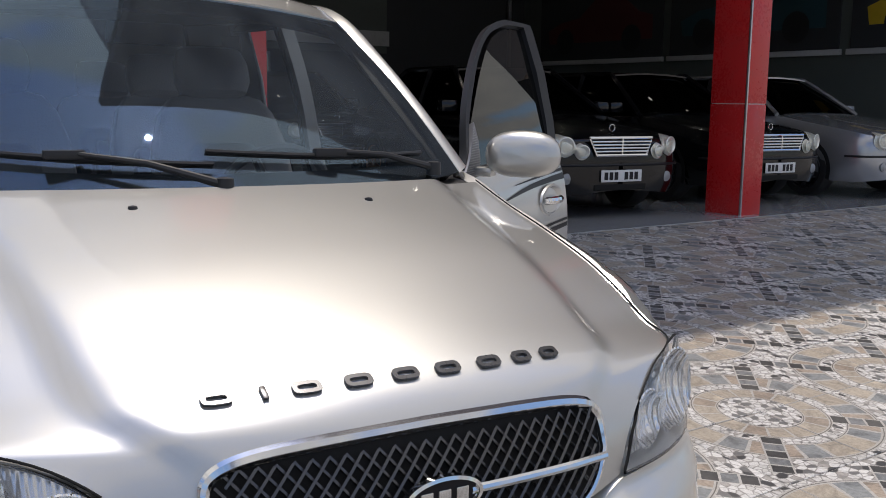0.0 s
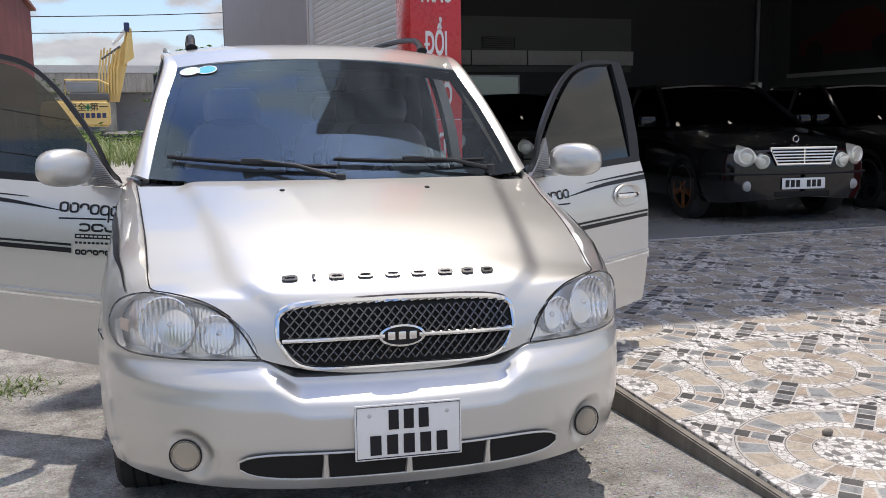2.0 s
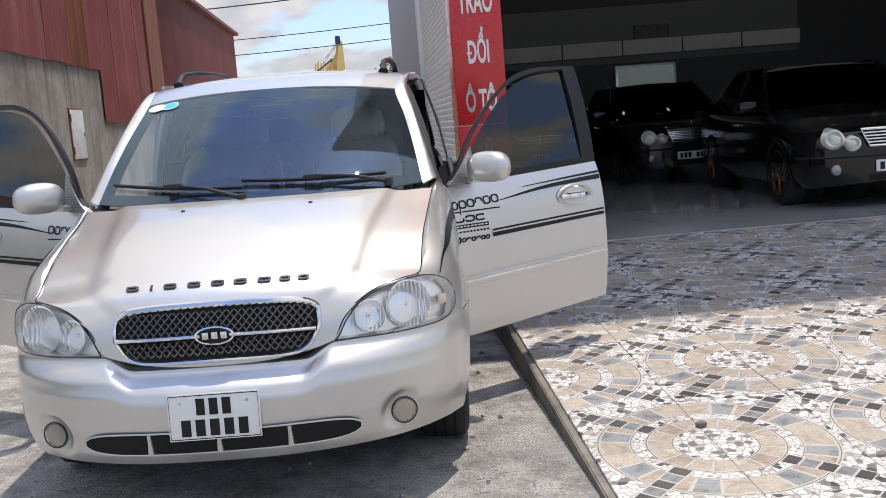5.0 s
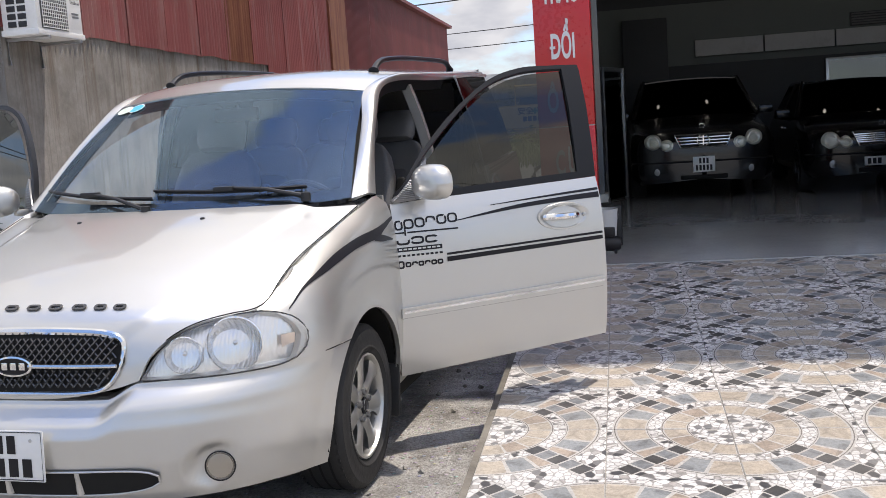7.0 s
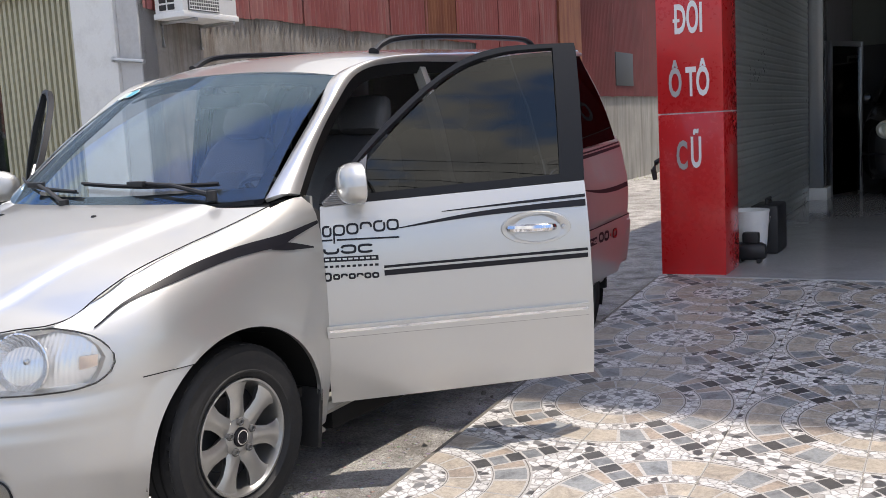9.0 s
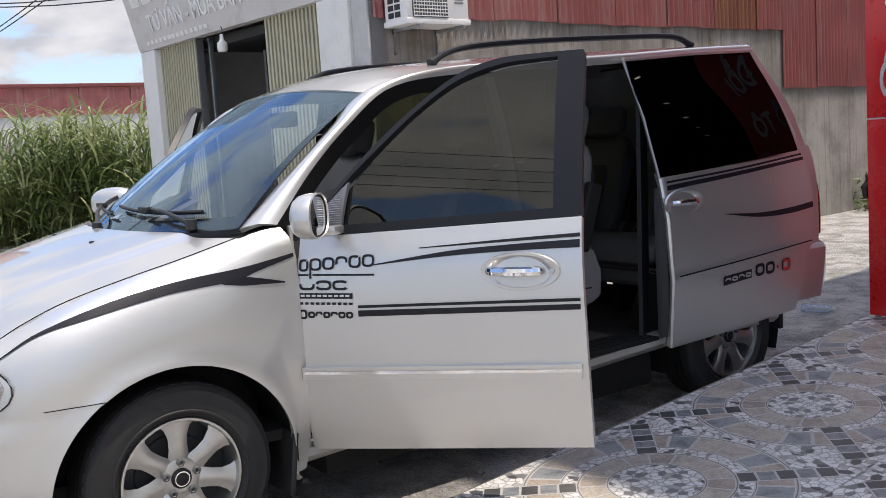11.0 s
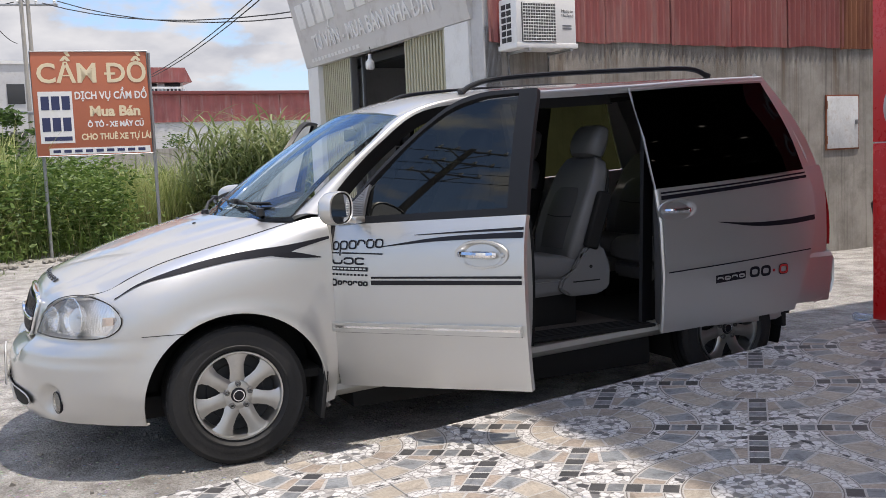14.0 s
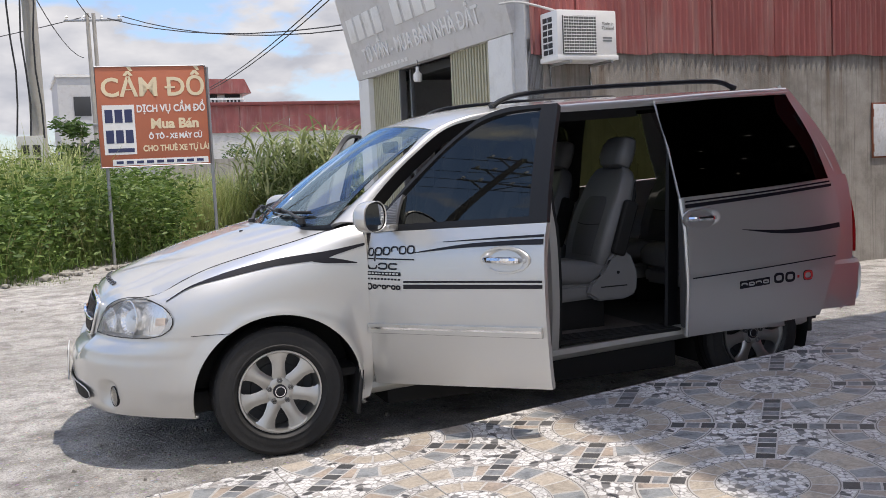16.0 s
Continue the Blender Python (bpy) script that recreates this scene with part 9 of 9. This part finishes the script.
def sedan(name, label, at, yaw, paint, rim, tall=1.43, wide=0.88, long=4.6, twin=False, bars_n=4, square=False):
    """A saloon: x forwards from its nose, y left, z up."""
    c = thing(name, label, "car", "cars in the showroom", pose(at[0], at[1], FLOOR, 0, 0, yaw))
    k = tall / 1.43
    stn = [(0.052, 0.03, 0.27, 0.50), (0.050, 0.25, 0.255, 0.54), (0.036, 0.46, 0.24, 0.64), (0.005, 0.62, 0.23, 0.71), (-0.06, 0.74, 0.22, 0.755), (-0.18, 0.82, 0.205, 0.79), (-0.42, 0.87, 0.20, 0.835), (-0.85, 0.88, 0.20, 0.90), (-1.32, 0.88, 0.20, 0.965), (-2.2, 0.88, 0.20, 0.97), (-3.3, 0.88, 0.20, 0.985), (-4.0, 0.86, 0.22, 1.0), (-4.45, 0.80, 0.28, 0.97), (-long, 0.66, 0.38, 0.80)]
    g = []
    for x, w, lo, hi in spline(stn, 90):
        x, w, lo, hi = float(x), float(w), float(lo), float(hi)
        w, hi = w * wide / 0.88, hi * (1 + (k - 1) * 0.8)
        sec = [(w * 0.90, lo), (w * 0.985, lo + min(0.10, (hi - lo) * 0.2)), (w, lo + min(0.25, (hi - lo) * 0.42)), (w * 0.998, lo + (hi - lo) * 0.6), (w * 0.99, hi - min(0.17, (hi - lo) * 0.3)), (w * 0.965, hi - min(0.09, (hi - lo) * 0.17)), (w * 0.90, hi - 0.03), (w * 0.72, hi), (w * 0.4, hi + 0.018), (0, hi + 0.024)]
        g.append([(x, y, z) for y, z in sec] + [(x, -y, z) for y, z in sec[-2::-1]])
    body = plate(g, 0.0, (-2, 0, 0.5))
    part("body", body, paint, c)
    hood0, roof0, roof1, tail0 = -1.25, -2.05, -3.15, -3.95
    zb, zr = 0.955 * (1 + (k - 1) * 0.8), tall
    glass_rows = []
    for f in (0, 0.25, 0.5, 0.75, 1.0):
        xf, xr = hood0 + (roof0 - hood0) * f, tail0 + (roof1 - tail0) * f
        w = (wide - 0.06) * (1 - f) + (wide - 0.29) * f + 0.03 * math.sin(math.pi * f)
        z = zb + (zr - zb) * f
        loop = [(xf - 0.10, w), (xf, w * 0.55), (xf + 0.03 * (1 - f), 0), (xf, -w * 0.55), (xf - 0.10, -w), ((xf + xr) / 2, -w - 0.01), (xr + 0.10, -w), (xr, -w * 0.5), (xr, w * 0.5), (xr + 0.10, w), ((xf + xr) / 2, w + 0.01), (xf - 0.10, w)]
        glass_rows.append([(a, b, z) for a, b in loop])
    part("glasshouse", sheet(bmesh.new(), glass_rows), M_SMOKE, c, "dark windows")
    rw = wide - 0.28
    part("roof", plate([[(roof0 + 0.06 + (roof1 - roof0 - 0.12) * i / 8, rw * u, zr + 0.03 * (1 - u * u) - 0.02 * abs(2 * i / 8 - 1) ** 2) for u in np.linspace(-1, 1, 11)] for i in range(9)], 0.02), paint, c)
    for s in (1, -1):
        pil = [(hood0 - 0.06, s * (wide - 0.07), zb), (roof0 + 0.02, s * (rw + 0.02), zr - 0.01), (roof1, s * (rw + 0.02), zr - 0.01), (tail0 + 0.02, s * (wide - 0.10), zb)]
        part("pillar", tube(bmesh.new(), line(pil, 24), 0.03, 6), paint, c)
        part("centre_pillar", tube(bmesh.new(), [(-2.45, s * (wide - 0.045), zb), (-2.55, s * (rw + 0.02), zr - 0.02)], 0.04, 6), M_GUM, c)
        for xx in ((-0.82), (-3.58)):
            wh = part("wheel", moved(lathe(bmesh.new(), [(0.2, -0.10), (0.30, -0.10), (0.318, -0.06), (0.318, 0.06), (0.30, 0.10), (0.23, 0.105), (0.215, 0.09)], "Y", 32), Matrix.Translation((xx, s * (wide - 0.105), 0.318)) @ Matrix.Scale(s, 4, Vector((0, 1, 0)))), M_RUBBER, c)
            part("arch", sheet(bmesh.new(), [[(xx + r * math.cos(a), s * (wide + 0.004), 0.318 + r * math.sin(a)) for a in np.linspace(-0.3, math.pi + 0.3, 22)] for r in (0.365, 0.315)]), M_GUM, wh, "dark wheel arch")
            part("rim_back", moved(lathe(bmesh.new(), [(0.215, 0.09), (0.20, 0.095), (0.195, 0.03), (0.001, 0.02)], "Y", 28), Matrix.Translation((xx, s * (wide - 0.105), 0.318)) @ Matrix.Scale(s, 4, Vector((0, 1, 0)))), M_GUM, wh)
            for q in range(5):
                a = q * math.tau / 5 + 0.3
                sp = boxed(0.03, 0.20, 0.075, 0.10, -0.028, 0.028, 0.01)
                moved(sp, Matrix.Translation((xx, s * (wide - 0.105), 0.318)) @ Matrix.Scale(s, 4, Vector((0, 1, 0))) @ Matrix.Rotation(a, 4, "Y"))
                part("spoke", sp, rim, wh)
            part("rim_lip", moved(lathe(bmesh.new(), [(0.217, 0.09), (0.214, 0.102), (0.20, 0.10), (0.197, 0.08)], "Y", 28), Matrix.Translation((xx, s * (wide - 0.105), 0.318)) @ Matrix.Scale(s, 4, Vector((0, 1, 0)))), rim, wh)
        part("door_mirror", boxed(-1.62, -1.50, min(s * (wide - 0.02), s * (wide + 0.18)), max(s * (wide - 0.02), s * (wide + 0.18)), zb + 0.0, zb + 0.13, 0.045), paint, c)
        # lamps
        zl = 0.655 * k
        pair_ = ((0.60, zl + 0.008, 0.105), (0.425, zl - 0.018, 0.078)) if twin else ((0.605, zl + 0.022, 0.104), (0.435, zl - 0.030, 0.078))
        mid_y, mid_z = (pair_[0][0] + pair_[1][0]) / 2 - 0.015, (pair_[0][1] + pair_[1][1]) / 2

        def face(y, z, out):
            """The car's nose at this width and height, pushed out a little."""
            xw = float(np.interp(abs(y), (0.03, 0.25, 0.46, 0.62, 0.74, 0.82), (0.052, 0.05, 0.036, 0.005, -0.06, -0.18)))
            xh = float(np.interp(z / k, (0.50, 0.54, 0.64, 0.71, 0.755, 0.79), (0.052, 0.05, 0.036, 0.005, -0.06, -0.18)))
            return Vector((min(xw, xh) + out, s * y * wide / 0.88, z))

        def reach(a):
            """Distance from the lamp's middle to its waisted outline."""
            best = 0.03
            for y, z, r in pair_:
                d = (y - mid_y) * math.cos(a) + (z - mid_z) * math.sin(a)
                h = r * r - ((y - mid_y) ** 2 + (z - mid_z) ** 2 - d * d)
                if h > 0:
                    best = max(best, d + math.sqrt(h))
            return best

        turns = np.linspace(0, math.tau, 41)
        edge_r = [sum(reach(a + d) for d in (-0.16, 0, 0.16)) / 3 for a in turns]
        dome = [[face(mid_y + f * e * math.cos(a), mid_z + f * e * math.sin(a), 0.012 + 0.022 * (1 - f * f)) for a, e in zip(turns, edge_r)] for f in (0.02, 0.3, 0.6, 0.85, 1.0)]
        lm = part("headlamp", sheet(bmesh.new(), dome), M_SALOONLENS, c, "clear waisted headlamp")
        part("lamp_shell", sheet(bmesh.new(), [[p + Vector((-0.012, 0, 0)) for p in row] for row in dome]), M_OLDLENS, lm, "creamy bright lamp housing")
        for y, z, r in pair_:
            p = face(y, z, 0.016)
            bw = lathe(bmesh.new(), [(r * 0.80, 0.006), (r * 0.70, 0.010), (r * 0.60, 0.0), (r * 0.35, -0.012), (0.001, -0.016)], "X", 20)
            part("reflector_bowl", moved(bw, Matrix.Translation(p) @ Matrix.Rotation(s * radians(16), 4, "Z")), M_OLDLENS, lm)
        part("fog_lamp", lathe(bmesh.new(), [(0.055, 0.0), (0.05, 0.02), (0.001, 0.03)], "X", 16, (0.0, s * 0.58, 0.38)), M_GALV, c)
        part("handle_bar", boxed(-2.4, -2.2, min(s * (wide - 0.005), s * (wide + 0.02)), max(s * (wide - 0.005), s * (wide + 0.02)), 0.80 * k, 0.83 * k, 0.008), M_CHROME, c)
    zg = 0.665 * k
    gp = [(0.035, -0.36, zg + 0.085), (0.035, 0.36, zg + 0.085), (0.055, 0.29, zg - 0.075), (0.055, -0.29, zg - 0.075)]
    gb = part("grille", sheet(bmesh.new(), [[gp[3], gp[2]], [gp[0], gp[1]]], 0.01), M_GUM, c, "bright-barred grille")
    part("grille_surround", tube(bmesh.new(), [Vector(p) + Vector((0.008, 0, 0)) for p in gp], 0.013, 6, True), M_CHROME, gb)
    for q in range(bars_n):
        z = zg - 0.055 + 0.12 * (q + 0.5) / bars_n
        w = 0.29 + 0.07 * (z - zg + 0.075) / 0.16
        part("grille_bar", boxed(0.048, 0.066, -w, w, z - 0.008, z + 0.008, 0.003), M_CHROME, gb)
    part("upright_bar", boxed(0.048, 0.068, -0.007, 0.007, zg - 0.07, zg + 0.08), M_CHROME, gb)
    part("hood_ring", tube(bmesh.new(), [(-0.10, 0.032 * math.cos(a), 0.80 * k + 0.035 + 0.032 * math.sin(a)) for a in np.linspace(0, math.tau, 20, endpoint=False)], 0.0045, 5, True), M_CHROME, c, "plain chrome ring")
    half, low, high = (0.14, 0.36, 0.56) if square else (0.235, 0.345, 0.455)
    npb = part("number_plate", boxed(0.062, 0.070, -half, half, low, high, 0.004), M_PLATE, c, "white number plate")
    for row, count in ((0, 5), (1, 3)) if square else ((0, 7),):
        for q in range(count):
            if square or q != 3:
                a = -0.105 + 0.045 * q + 0.045 * row if square else -0.20 + 0.058 * q
                z0 = low + 0.02 + (0.09 if square else 0) * row
                part("plate_bar", boxed(0.0695, 0.0715, a, a + (0.028 if square else 0.042), z0, z0 + 0.07), M_DECAL, npb, smooth=0)
    if square:
        part("grille_ring", tube(bmesh.new(), [(0.075, 0.075 * math.cos(a), zg + 0.005 + 0.075 * math.sin(a)) for a in np.linspace(0, math.tau, 28, endpoint=False)], 0.009, 6, True), M_CHROME, gb, "plain chrome ring")
    part("lower_intake", boxed(0.03, 0.058, -0.30, 0.30, 0.265, 0.325, 0.01), M_GUM, c)
    strip = [(-0.30, 0.855), (-0.10, 0.785), (-0.02, 0.665), (0.03, 0.50), (0.052, 0.28)]
    line_ = [(x, y * wide / 0.88, 0.50) for x, y in strip] + [(x, -y * wide / 0.88, 0.50) for x, y in strip[::-1]]
    part("bumper_strip", tube(bmesh.new(), spline(line_, 40), 0.014, 6), M_TRIM, c, "black bumper moulding")
    return c


sedan("black_saloon", "black saloon with bronze wheels and a chrome grille", (6.45, 6.42), 263.5, M_BLACKPAINT, M_BRONZE)
sedan("black_saloon", "glossy black saloon behind the red column", (8.92, 6.50), 266.0, M_BLACKPAINT, M_DARKRIM)
sedan("grey_saloon", "silver-grey saloon with dark wheels", (11.0, 6.15), 268.0, M_GREYPAINT, M_DARKRIM)
sedan("dark_people_carrier", "tall gunmetal car with a wide barred grille", (3.94, 11.38), 270.0, M_GUNMETAL, M_DARKRIM, 1.64, 0.93, 4.9, False, 3, True)
sedan("dark_saloon", "dark saloon with round twin headlamps", (6.05, 11.0), 268.0, M_BLACKPAINT, M_DARKRIM, 1.46, 0.9, 4.8, True, 5)


# ---- paving tiles, each its own piece ----
PITCH = 0.505
bm = boxed(0.0015, PITCH - 0.0015, 0.0015, PITCH - 0.0015, -0.018, 0.0)
bmesh.ops.bevel(bm, geom=[e for e in bm.edges if all(v.co.z > -0.001 for v in e.verts)], offset=0.0025, segments=1, affect="EDGES")
tile_mesh = bpy.data.meshes.new("tile")
bm.to_mesh(tile_mesh)
bm.free()
tile_mesh.materials.append(M_TILE)
SLOPE = math.atan(0.0565)
for j in range(11):
    for i in range(22):
        centre_row = j if j % 2 == 0 else j + 1
        odd = 0 if centre_row == 4 else 1
        centre_col = i if i % 2 == odd else i + 1
        corner = (centre_col - i, centre_row - j)
        turn = {(0, 0): 0, (1, 0): 90, (1, 1): 180, (0, 1): 270}[corner]
        x, y = APRON_X0 + PITCH * centre_col, 0.37 + PITCH * centre_row
        t = new("tile", tile_mesh)
        t.parent = apron
        t.matrix_world = Matrix.Translation((x, y, grade(y) + 0.0006 * ((i * 7 + j * 3) % 4))) @ Matrix.Rotation(SLOPE, 4, "X") @ Matrix.Rotation(radians(turn), 4, "Z")
